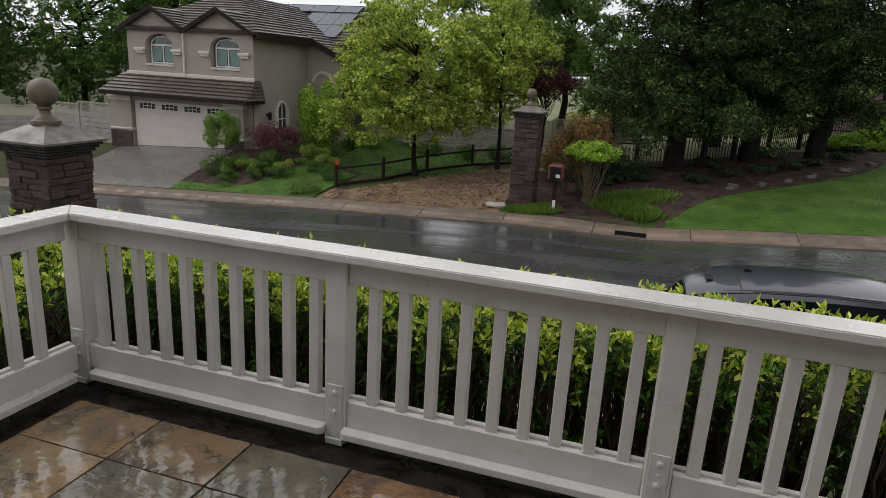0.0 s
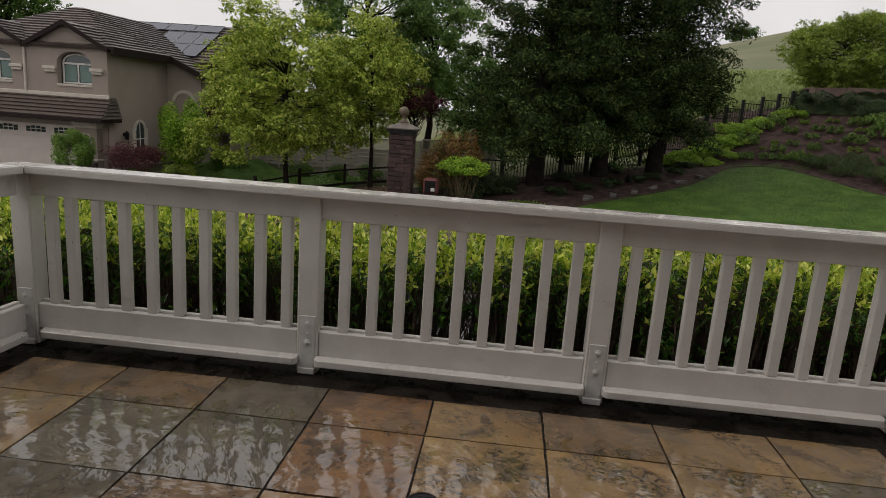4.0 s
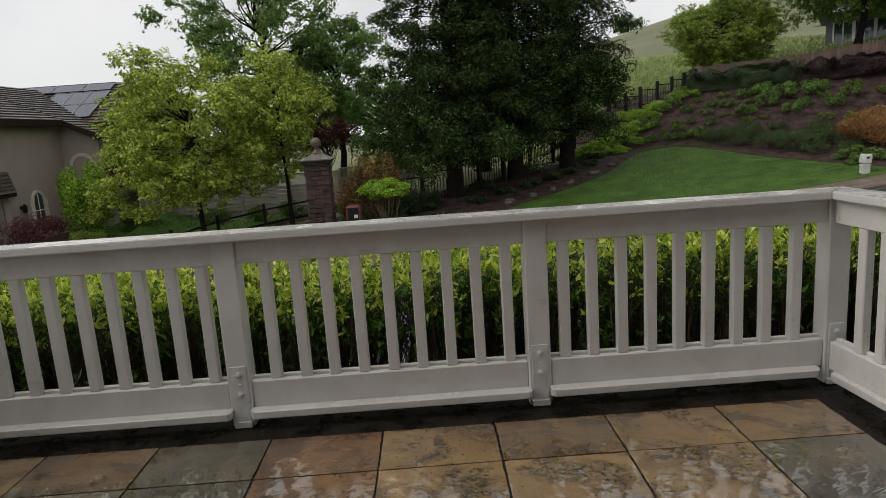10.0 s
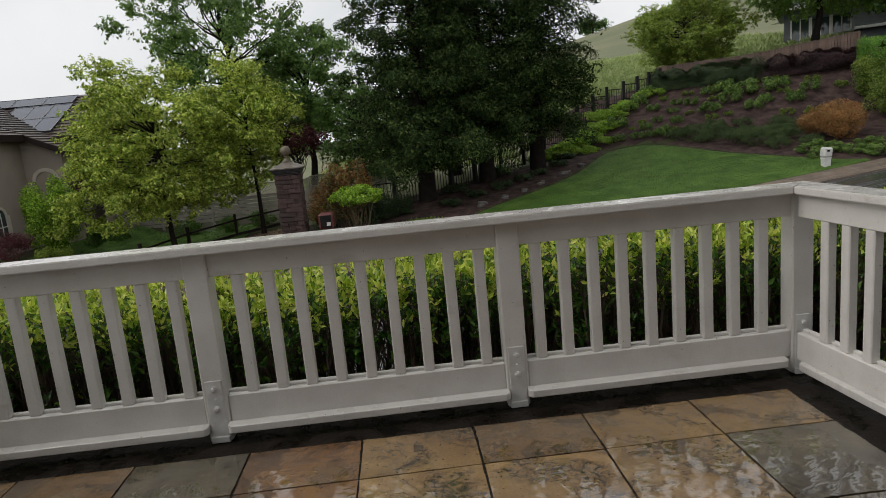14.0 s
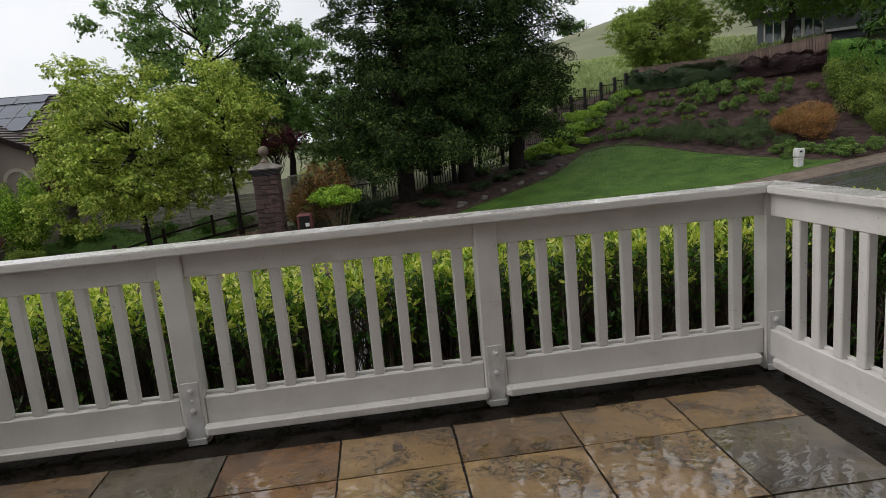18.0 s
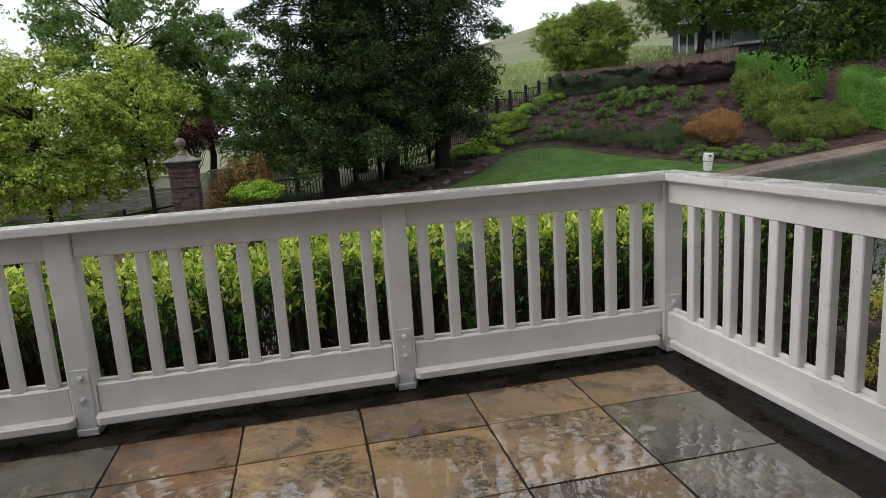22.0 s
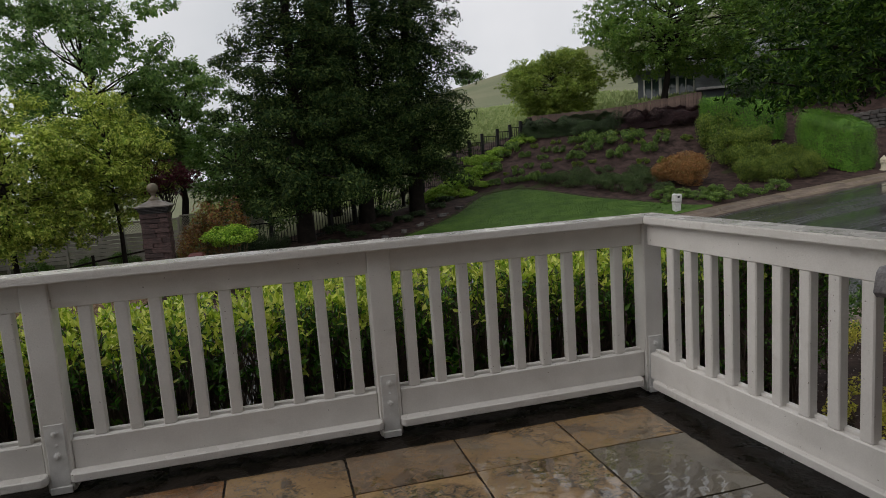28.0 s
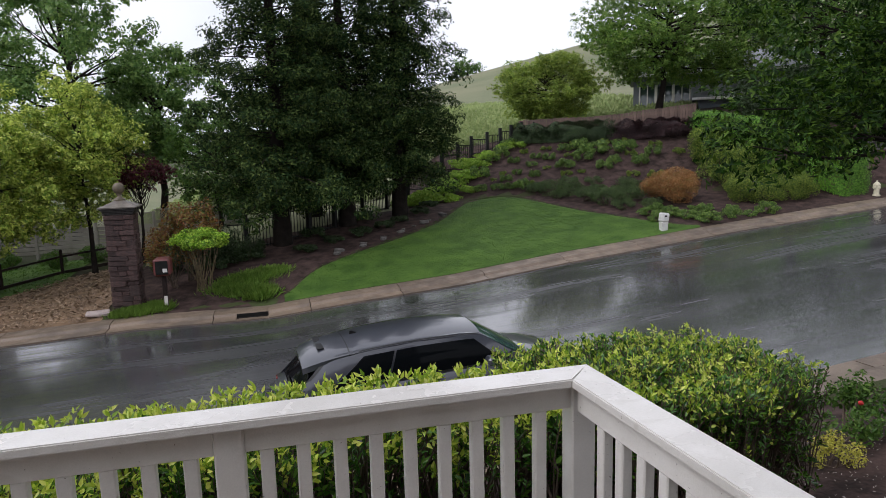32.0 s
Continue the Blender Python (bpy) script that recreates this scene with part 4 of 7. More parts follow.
        part("tail_light", box(0.035, 0.22, s * 0.70 - 0.07, s * 0.70 + 0.07, 0.76, 0.88, 0.03), mat("tail_lamp", (0.16, 0.012, 0.012), rough=0.15), t)
        part("headlight", box(4.36, 4.56, s * 0.60 - 0.12, s * 0.60 + 0.12, 0.60, 0.72, 0.03), screen, t)
    part("antenna_fin", prism([(0, 0), (0.17, 0), (0.04, 0.055), (0.01, 0.055)], 0.03), BLACKMETAL, t).location = (1.16, -0.015, 1.538)
    part("wiper", box(-0.012, 0.012, -0.32, 0.02, 0, 0.02, 0.005), BLACKMETAL, t).matrix_basis = pose(0.20, 0.1, 1.02, 0, -50, 0)
    part("cowl", box(3.72, 3.82, -0.66, 0.66, 0.93, 0.975, 0.01), seam, t)
    part("badge", box(0.02, 0.035, -0.05, 0.05, 0.80, 0.86, 0.004), alloy, t)
    part("bumper", box(-0.06, 0.10, -0.72, 0.72, 0.36, 0.62, 0.05), paint, t)
    part("number_plate", box(-0.075, -0.06, -0.15, 0.15, 0.46, 0.58, 0.004), WHITE, t)
    for x in (0.88, 3.72):
        for s in (-1, 1):
            w = part("wheel", lathe([(0.2, -0.1), (0.31, -0.1), (0.33, -0.07), (0.33, 0.07), (0.31, 0.1), (0.2, 0.1)], 24), rubber, t)
            w.matrix_basis = pose(x, s * 0.80, 0.33, 90, 0, 0)
            part("rim", lathe([(0.05, -0.105), (0.21, -0.1), (0.21, 0.1), (0.05, 0.105)], 16), alloy, w)
    t.matrix_basis = pose(1.92, 7.55, float(road_z(2.0)) + 0.05, 0, -3.3, 4.0) @ Matrix.Scale(1.08, 4)
    return t


car()

# ---- the house across the street ----
def roof_plane(name, parent, a, b, c, d, rows, label="", lip=0.06, thick=0.1):
    """A tiled roof plane from the eave a-b up to the ridge d-c, in overlapping courses."""
    a, b, c, d = map(Vector, (a, b, c, d))
    up = (b - a).cross(d - a).normalized()
    if up.z < 0:
        up = -up
    slab = [p - up * q for q in (0.012, thick) for p in (a, b, c, d)]
    faces = [(0, 3, 2, 1), (4, 5, 6, 7)] + [(k, (k + 1) % 4, 4 + (k + 1) % 4, 4 + k) for k in range(4)]
    under = part(name, mesh_of(name, slab, faces), ROOFTILE, parent, label)
    for k in range(rows):
        lo, hi = k / rows, (k + 1) / rows
        l0, r0, l1, r1 = a.lerp(d, lo), b.lerp(c, lo), a.lerp(d, hi), b.lerp(c, hi)
        v = [l0 + up * lip, r0 + up * lip, r1 + up * 0.004, l1 + up * 0.004, l0 - up * 0.01, r0 - up * 0.01, r1 - up * 0.01, l1 - up * 0.01]
        part("tile_course", mesh_of("tile_course", v, [(0, 1, 2, 3), (4, 5, 1, 0), (4, 7, 6, 5), (0, 3, 7, 4), (1, 5, 6, 2)]), ROOFTILE, under)
    return under


def arch(cx, half, spring, rise, steps=8):
    return [(cx + half * math.cos(math.pi * k / steps), spring + rise * math.sin(math.pi * k / steps)) for k in range(steps + 1)]


def gable_wall(parent, x0, x1, z0, ze, px, pz, cx, half, sill, spring, rise):
    """A gabled wall of two leaves round an arched opening."""
    ar = arch(cx, half, spring, rise, 10)
    top = pz + (ze - pz) * abs(cx - px) / max(px - x0, 0.01) if cx < px else pz + (ze - pz) * (cx - px) / (x1 - px)
    rightside = [(cx, z0), (x1, z0), (x1, ze)] + ([(px, pz)] if px > cx else []) + [(cx, top)] + ar[:6][::-1] + [(cx + half, sill), (cx, sill)]
    leftside = [(cx, z0), (cx, sill), (cx - half, sill)] + ar[5:][::-1] + [(cx, top)] + ([(px, pz)] if px < cx else []) + [(x0, ze), (x0, z0)]
    for o in (rightside, leftside):
        part("gable_wall", prism(o, 0.3), STUCCO, parent)


def arched_window(parent, cx, y, half, sill, spring, rise):
    w = part("window", prism([(cx - half, sill), (cx + half, sill)] + arch(cx, half, spring, rise, 10), 0.02), GLASS, parent, "arched window with white frame and blinds")
    w.location.y = y
    fr = mat_white_frame
    t = 0.07
    part("frame", box(cx - half, cx - half + t, -0.03, 0.0, sill, spring, 0.004), fr, w)
    part("frame", box(cx + half - t, cx + half, -0.03, 0.0, sill, spring, 0.004), fr, w)
    part("frame", box(cx - half, cx + half, -0.035, 0.0, sill, sill + t, 0.004), fr, w)
    part("mullion", box(cx - 0.03, cx + 0.03, -0.03, 0.0, sill, spring, 0.004), fr, w)
    part("transom", box(cx - half, cx + half, -0.033, 0.0, spring - 0.06, spring + 0.02, 0.004), fr, w)
    o, i = arch(cx, half, spring, rise, 10), arch(cx, half - t, spring, rise - t, 10)
    bm = bmesh.new()
    for k in range(10):
        q = [(o[k][0], -0.03, o[k][1]), (o[k + 1][0], -0.03, o[k + 1][1]), (i[k + 1][0], -0.03, i[k + 1][1]), (i[k][0], -0.03, i[k][1])]
        bm.faces.new([bm.verts.new(p) for p in q])
    g = bmesh.ops.extrude_face_region(bm, geom=list(bm.faces))
    bmesh.ops.translate(bm, verts=[e for e in g["geom"] if isinstance(e, bmesh.types.BMVert)], vec=(0, 0.03, 0))
    part("arch_frame", bm, fr, w)
    for s in (-1, 1):
        part("blind", box(cx + s * half / 2 - half / 2 + 0.09, cx + s * half / 2 + half / 2 - 0.09, -0.008, -0.003, sill + 0.1, spring - 0.1), BLIND, w, "pale green closed blind")
    return w


mat_white_frame = mat("white_window_frame", (0.72, 0.70, 0.66), (0.62, 0.60, 0.57), rough=0.45, scale=6, fine=60, bump=0.05)
BLIND = mat("green_blind", (0.17, 0.26, 0.235), (0.13, 0.21, 0.19), rough=0.3, scale=3, fine=50, bump=0.05)
DOORPAINT = mat("beige_garage_paint", (0.66, 0.58, 0.53), (0.60, 0.53, 0.48), rough=0.5, scale=2, fine=40, bump=0.06)
FRAMEGREY = mat("grey_panel_frame", (0.22, 0.23, 0.25), (0.18, 0.19, 0.2), rough=0.4)
SOLAR = mat("blue_black_solar_cell", (0.045, 0.055, 0.09), (0.035, 0.045, 0.075), rough=0.2, scale=2, fine=12, bump=0.0, coat=0.3)


def house():
    t = thing("house", "two-storey taupe stucco house with brown tiled roof and double garage", "house", (-20.0, 23.7, -2.6))
    # lower storey
    part("garage_wall", box(-4.4, 3.3, 0.3, 5.0, -0.5, 3.2), STUCCO, t)
    part("garage_wall", box(-3.4, 2.0, 0.0, 0.3, 2.3, 3.2), STUCCO, t)
    for x0, x1 in ((-4.75, -3.45), (2.05, 3.05)):
        p = part("garage_pier", box(x0, x1, -0.12, 0.3, -0.5, 2.75), STUCCO, t)
        part("pier_cap", box(x0 - 0.1, x1 + 0.1, -0.24, 0.32, 2.38, 2.55, 0.03), TRIM, p)
        part("pier_cap", box(x0 - 0.05, x1 + 0.05, -0.19, 0.31, 2.26, 2.38, 0.02), TRIM, p)
        part("pier_band", box(x0 - 0.05, x1 + 0.05, -0.19, 0.31, 0.82, 0.92, 0.02), TRIM, p)
        rng = random.Random(int(x0 * 10))
        for r in range(6):
            u = x0
            while u < x1 - 0.02:
                w = rng.uniform(0.2, 0.42)
                w = x1 - u if x1 - u - w < 0.12 else w
                stone(p, "stone", rng.choice(ROCK), (u + w / 2, -0.15, -0.06 + 0.15 * r), (w - 0.01, 0.1, 0.14), rng, 1)
                u += w
    part("house_number_plate", box(2.42, 2.72, -0.14, -0.12, 1.85, 2.02, 0.005), TRIM, t)
    part("number_bar", box(2.5, 2.64, -0.15, -0.141, 1.9, 1.97), BLACKMETAL, t)
    door = part("garage_door", box(-3.4, 2.0, 0.10, 0.16, -0.03, 2.3), DOORPAINT, t, "closed beige sectional garage door")
    for r in range(4):
        part("door_section", box(-3.38, 1.98, 0.07, 0.10, 0.005 + r * 0.57, 0.57 + r * 0.57, 0.004), DOORPAINT, door)
    for g in range(4):
        for i in range(4):
            for j in range(2):
                x = -3.05 + g * 1.33 + i * 0.24
                part("door_pane", box(x, x + 0.19, 0.045, 0.069, 1.93 + j * 0.15 - (0.03 if i in (0, 3) and j else 0), 2.04 + j * 0.15 - (0.03 if i in (0, 3) and j else 0), 0.004), GLASS, door)
    # skirt roof over the garage
    roof_plane("skirt_roof", t, (-4.55, -0.95, 2.72), (3.85, -0.95, 2.72), (3.68, 0.12, 3.62), (-3.9, 0.12, 3.62), 6, "brown tiled skirt roof over the garage")
    part("fascia", box(-4.55, 3.85, -1.0, -0.93, 2.56, 2.74, 0.01), DARKWOOD, t)
    part("soffit", box(-4.5, 3.8, -0.93, 0.3, 2.58, 2.62), DARKWOOD, t)
    roof_plane("skirt_roof_end", t, (3.85, -0.95, 2.72), (3.85, 0.5, 2.72), (3.62, 0.5, 3.62), (3.68, 0.12, 3.62), 6)
    part("fascia", box(3.80, 3.87, -0.93, 0.5, 2.56, 2.74, 0.01), DARKWOOD, t)
    part("string_course", box(-3.6, 3.66, -0.06, 0.0, 3.55, 3.72, 0.02), TRIM, t)
    # upper storey
    gable_wall(t, -3.5, -0.17, 3.3, 5.72, -1.84, 6.66, -1.64, 0.78, 4.08, 5.0, 0.5)
    gable_wall(t, -0.17, 3.6, 3.3, 5.72, 1.82, 6.66, 2.07, 0.80, 4.06, 4.98, 0.5)
    part("upper_wall", box(-3.24, 3.34, 0.45, 0.6, 3.2, 5.75), STUCCO, t)
    part("upper_wall", box(-3.5, -3.25, 0.3, 5.0, 3.2, 5.75), STUCCO, t)
    part("side_wall", box(3.35, 3.6, 0.3, 5.0, -0.5, 5.75), STUCCO, t)
    for cx in (-1.64, 2.07):
        arched_window(t, cx, 0.30, 0.72, 4.12, 5.0, 0.42)
        for s in (-1, 1):
            c = part("corbel", box(cx + s * 1.08 - 0.3, cx + s * 1.08 + 0.3, -0.16, 0.0, 4.68, 4.82, 0.02), TRIM, t)
            part("corbel_lower", box(cx + s * 1.08 - 0.24, cx + s * 1.08 + 0.24, -0.11, 0.0, 4.56, 4.68, 0.02), TRIM, c)
        part("window_sill", box(cx - 0.8, cx + 0.8, -0.05, 0.1, 4.0, 4.10, 0.015), TRIM, t)
    part("downpipe", box(-0.24, -0.14, -0.1, 0.0, 3.7, 5.7, 0.02), TRIM, t)
    # gable roofs
    for x0, px, x1 in ((-3.68, -1.84, -0.1), (-0.12, 1.82, 3.82)):
        ez0, ez1 = 6.71 - 0.53 * (px - x0), 6.71 - 0.53 * (x1 - px)
        roof_plane("gable_roof", t, (x0, -0.22, ez0), (x0, 4.0, ez0), (px, 4.0, 6.71), (px, -0.22, 6.71), 7)
        roof_plane("gable_roof", t, (x1, 4.0, ez1), (x1, -0.22, ez1), (px, -0.22, 6.71), (px, 4.0, 6.71), 7)
        part("barge_board", prism([(x0, ez0 - 0.15), (px, 6.56), (x1, ez1 - 0.15), (x1, ez1 + 0.04), (px, 6.77), (x0, ez0 + 0.04)], 0.08), DARKWOOD, t).location.y = -0.30
    # main roof, ridge towards the back, the plane on the side carries the panels
    roof_plane("main_roof", t, (-4.0, -0.2, 5.72), (4.05, -0.2, 5.72), (-0.45, 4.6, 7.82), (-0.95, 4.6, 7.82), 15, "brown tiled hip roof")
    roof_plane("main_roof", t, (4.05, -0.25, 5.72), (4.05, 4.6, 5.72), (-0.5, 4.6, 7.82), (-0.5, 4.6, 7.82), 15)
    roof_plane("main_roof", t, (5.75, 4.6, 4.93), (5.75, 9.0, 4.93), (-0.5, 11.0, 7.82), (-0.5, 4.6, 7.82), 20)
    roof_plane("main_roof", t, (-4.0, 16.0, 6.2), (-4.0, -0.2, 5.72), (-0.9, 4.6, 7.82), (-0.9, 16.0, 7.82), 15)
    part("eave_board", box(3.98, 4.10, -0.3, 4.6, 5.44, 5.76, 0.01), DARKWOOD, t)
    part("barge_board", prism([(3.95, 5.52), (5.8, 4.66), (5.8, 4.95), (3.95, 5.78)], 0.08), DARKWOOD, t).location.y = 4.53
    part("eave_board", box(5.72, 5.8, 4.6, 9.0, 4.72, 4.96, 0.01), DARKWOOD, t)
    # the wing beside the garage
    part("wing_wall", prism([(3.4, -0.5), (5.4, -0.5), (5.4, 5.05), (3.4, 5.98)], 0.3), STUCCO, t).location.y = 4.95
    part("wing_side", box(5.1, 5.4, 5.25, 8.6, -0.5, 4.98), STUCCO, t)
    part("wing_arch", prism(arch(4.5, 0.62, 3.55, 0.62, 10) + arch(4.5, 0.46, 3.55, 0.46, 10)[::-1], 0.06), TRIM, t).location.y = 4.89
    part("back_wall", box(-3.5, 5.1, 15.5, 15.8, -0.5, 5.0), STUCCO, t)
    # small arched window with shutters on the side wall
    w = part("window", prism([(1.95, 1.35), (2.65, 1.35)] + arch(2.3, 0.35, 2.2, 0.35, 8), 0.03, "x"), GLASS, t, "small arched window with cream shutters")
    w.location.x = 3.6
    part("surround", prism(arch(2.3, 0.47, 2.2, 0.47, 8) + arch(2.3, 0.35, 2.2, 0.35, 8)[::-1], 0.08, "x"), TRIM, w)
    part("muntin", box(0.03, 0.05, 2.28, 2.32, 1.35, 2.5), mat_white_frame, w)
    part("muntin", box(0.03, 0.05, 1.95, 2.65, 1.75, 1.79), mat_white_frame, w)
    for y in (1.68, 2.68):
        part("shutter", box(0.0, 0.07, y - 0.0, y + 0.27, 1.3, 2.25, 0.015), TRIM, w)
    lamp = part("wall_lamp", box(3.6, 3.68, 0.95, 1.05, 1.95, 2.1, 0.01), BLACKMETAL, t, "black lantern on the wall")
    part("lantern", lathe([(0.03, 0), (0.08, 0.03), (0.11, 0.28), (0.12, 0.3), (0.02, 0.4)], 8), BLACKMETAL, lamp).location = (3.78, 1.0, 1.78)
    # the rear wing, its roof facing the street with the solar panels on it
    part("rear_wall", prism([(7.0, -0.5), (16.0, -0.5), (16.0, 5.6), (11.34, 7.8), (7.0, 5.6)], 0.3, "x"), STUCCO, t).location.x = 6.0
    roof_plane("rear_roof", t, (2.5, 6.6, 5.6), (6.6, 6.6, 5.6), (6.6, 11.34, 7.97), (-3.0, 11.34, 7.97), 14, "brown tiled roof carrying solar panels")
    part("eave_board", box(5.2, 6.6, 6.5, 6.58, 5.4, 5.62, 0.01), DARKWOOD, t)
    roof_plane("rear_roof", t, (6.6, 16.5, 5.6), (-3.0, 16.5, 5.6), (-3.0, 11.34, 7.97), (6.6, 11.34, 7.97), 14)
    slope = math.atan2(7.97 - 5.6, 4.74)
    frame_m = Matrix.Translation((0, 11.34, 7.97)) @ Matrix.Rotation(slope, 4, 'X')
    def panel(x, s, wide=1.62, deep=1.0):
        p = part("solar_panel", box(x, x + wide, -s - deep, -s, 0.09, 0.13, 0.006), SOLAR, t, "blue-black solar panel in a grey frame")
        p.matrix_basis = frame_m
        bm = bmesh.new()
        for q in ((x, x + wide, -s - deep, -s - deep + 0.03), (x, x + wide, -s - 0.03, -s), (x, x + 0.03, -s - deep, -s), (x + wide - 0.03, x + wide, -s - deep, -s)):
            bx(bm, *q, 0.125, 0.145)
        part("panel_frame", bm, FRAMEGREY, p)
    for k in range(5):
        panel(SOLAR_X - 5.0 + 1.65 * k, 0.28)
    for k in range(3):
        panel(SOLAR_X + 0.3 + 1.02 * k, 1.45, 1.0, 1.62)
    for k in range(2):
        panel(SOLAR_X + 1.32 + 1.02 * k, 3.1, 1.0, 1.62)
    vent = part("roof_vent", lathe([(0.07, 0), (0.07, 0.35), (0.1, 0.36), (0.1, 0.42)], 10), CAPSTONE, t)
    vent.location = (0.5, 4.2, 7.2)


SOLAR_X = 0.75
house()

# ---- fences ----
FENCEPAINT = mat("weathered_grey_fence", (0.36, 0.325, 0.295), (0.26, 0.235, 0.21), rough=0.75, scale=2, fine=30, bump=0.3)


def lattice_fence(name, label, p0, p1, height, lat):
    """A board fence with a diagonal lattice along its top, from p0 to p1."""
    (x0, y0), (x1, y1) = p0, p1
    length = math.hypot(x1 - x0, y1 - y0)
    t = thing(name, label, "fence", (x0, y0, gz(x0, y0)), turn=math.degrees(math.atan2(y1 - y0, x1 - x0)), group="lattice fences")
    rise = (gz(x1, y1) - gz(x0, y0)) / length
    n = max(1, round(length / 2.4))
    w = length / n
    for k in range(n + 1):
        part("post", box(k * w - 0.06, k * w + 0.06, -0.06, 0.06, -0.3, height + 0.08, 0.01), FENCEPAINT, t).location.z = rise * k * w
    for k in range(n):
        z = rise * (k + 0.5) * w
        a, b = k * w + 0.06, (k + 1) * w - 0.06
        nb = 6
        bh = (height - lat) / nb
        for j in range(nb):
            part("board", box(a, b, -0.02 - 0.008 * (j % 2), 0.02, j * bh + 0.01, (j + 1) * bh - 0.01, 0.006), FENCEPAINT, t).location.z = z
        bm = bmesh.new()
        for s in (-1, 1):
            u = a - lat
            while u < b + lat:
                pts = []
                for v in (0, lat):
                    pts.append((u + (v if s > 0 else lat - v), v))
                (ua, va), (ub, vb) = pts
                for lim in (a, b):
                    if (ua - lim) * (ub - lim) < 0:
                        f = (lim - ua) / (ub - ua)
                        if (lim == a and ua < a) or (lim == b and ua > b):
                            ua, va = lim, va + (vb - va) * f
                        else:
                            ub, vb = lim, va + (vb - va) * f
                if a - 1e-6 <= min(ua, ub) and max(ua, ub) <= b + 1e-6:
                    y = 0.006 * s
                    q = [(ua, y, height - lat + va), (ua + 0.045, y, height - lat + va), (ub + 0.045, y, height - lat + vb), (ub, y, height - lat + vb)]
                    bm.faces.new([bm.verts.new(p) for p in q])
                u += 0.13
        g = bmesh.ops.extrude_face_region(bm, geom=list(bm.faces))
        bmesh.ops.translate(bm, verts=[e for e in g["geom"] if isinstance(e, bmesh.types.BMVert)], vec=(0, 0.008, 0))
        part("lattice", bm, FENCEPAINT, t).location.z = z
        part("top_rail", box(a, b, -0.04, 0.04, height - 0.02, height + 0.05, 0.008), FENCEPAINT, t).location.z = z
        part("mid_rail", box(a, b, -0.035, 0.035, height - lat - 0.04, height - lat + 0.01, 0.006), FENCEPAINT, t).location.z = z
    return t


lattice_fence("lattice_fence", "weathered grey board fence with lattice top behind the garden", (-14.0, 31.2), (-3.6, 31.2), 1.7, 0.55)
lattice_fence("lattice_fence", "weathered grey board fence with lattice top beside the garage", (-30.5, 24.6), (-24.85, 24.2), 2.0, 0.5)
lattice_fence("lattice_fence", "weathered grey fence with lattice top at an angle behind the drive", (-36.0, 19.5), (-30.6, 24.6), 2.0, 0.5)
lattice_fence("lattice_fence", "weathered grey lattice fence climbing behind the gate pillar", (-3.6, 31.2), (0.4, 33.6), 1.6, 0.5)


def iron_fence(pts, height=1.25):
    """Black iron panels that step along pts."""
    for (x0, y0), (x1, y1) in zip(pts, pts[1:]):
        length = math.hypot(x1 - x0, y1 - y0)
        z0, z1 = gz(x0, y0), gz(x1, y1)
        z0 = z1 = (z0 + z1) / 2
        t = thing("iron_fence", "black iron picket fence panel on the garden edge", "fence", (x0, y0, z0), turn=math.degrees(math.atan2(y1 - y0, x1 - x0)), group="iron fence panels")
        part("post", box(-0.08, 0.08, -0.08, 0.08, -0.6, height + 0.2, 0.01), BLACKMETAL, t)
        rise = z1 - z0
        for v in (0.12, height - 0.02):
            bm = box(0.05, length - 0.05, -0.025, 0.025, v, v + 0.05)
            for w in bm.verts:
                w.co.z += rise * w.co.x / length
            part("rail", bm, BLACKMETAL, t)
        n = int(length / 0.14)
        for k in range(1, n):
            u = length * k / n
            o = new("picket", PICKET)
            o.parent = t
            o.matrix_basis = pose(u, 0, rise * u / length) @ Matrix.Diagonal((1, 1, height, 1))
    x, y = pts[-1]
    tagged(part("fence_post", box(-0.05, 0.05, -0.05, 0.05, -0.2, height + 0.14, 0.01), BLACKMETAL), "black iron end post of the picket fence", "post").location = (x, y, gz(x, y))


PICKET = own_mesh("picket", box(-0.012, 0.012, -0.012, 0.012, 0.02, 1.0), BLACKMETAL)
iron_fence([(-2.3, 24.1), (-0.6, 24.2), (0.9, 24.5), (2.1, 25.0), (3.5, 25.7), (4.7, 26.6), (6.2, 28.2), (7.7, 30.0), (9.2, 31.8), (11.4, 33.0)])
iron_fence([(11.5, 33.05), (12.6, 33.6), (13.56, 34.0), (14.55, 34.0), (15.37, 34.0), (16.08, 34.05), (16.78, 34.1), (17.6, 34.2)], 0.95)


def post_and_rail(pts):
    for (x0, y0), (x1, y1) in zip(pts, pts[1:]):
        length = math.hypot(x1 - x0, y1 - y0)
        z0, z1 = gz(x0, y0), gz(x1, y1)
        t = thing("post_and_rail_fence", "low dark wooden post and rail fence beside the chip drive", "fence", (x0, y0, z0), turn=math.degrees(math.atan2(y1 - y0, x1 - x0)), group="post and rail fence")
        part("post", box(-0.06, 0.06, -0.06, 0.06, -0.2, 1.05, 0.012), DARKWOOD, t)
        for v, h in ((0.02, 0.14), (0.72, 0.08)):
            bm = box(0.06, length - 0.06, -0.03, 0.03, v, v + h, 0.006)
            for w in bm.verts:
                w.co.z += (z1 - z0) * w.co.x / length
            part("rail", bm, DARKWOOD, t)
        if (x0, y0) == pts[0]:
            part("reflector", box(-0.09, 0.09, -0.08, -0.061, 0.92, 1.06, 0.01), mat("red_reflector", (0.6, 0.07, 0.04), rough=0.35), t, "small red reflector on the end post")


post_and_rail([(-10.7, 20.9), (-9.3, 22.5), (-8.2, 25.0), (-6.6, 26.9), (-4.2, 27.6)])


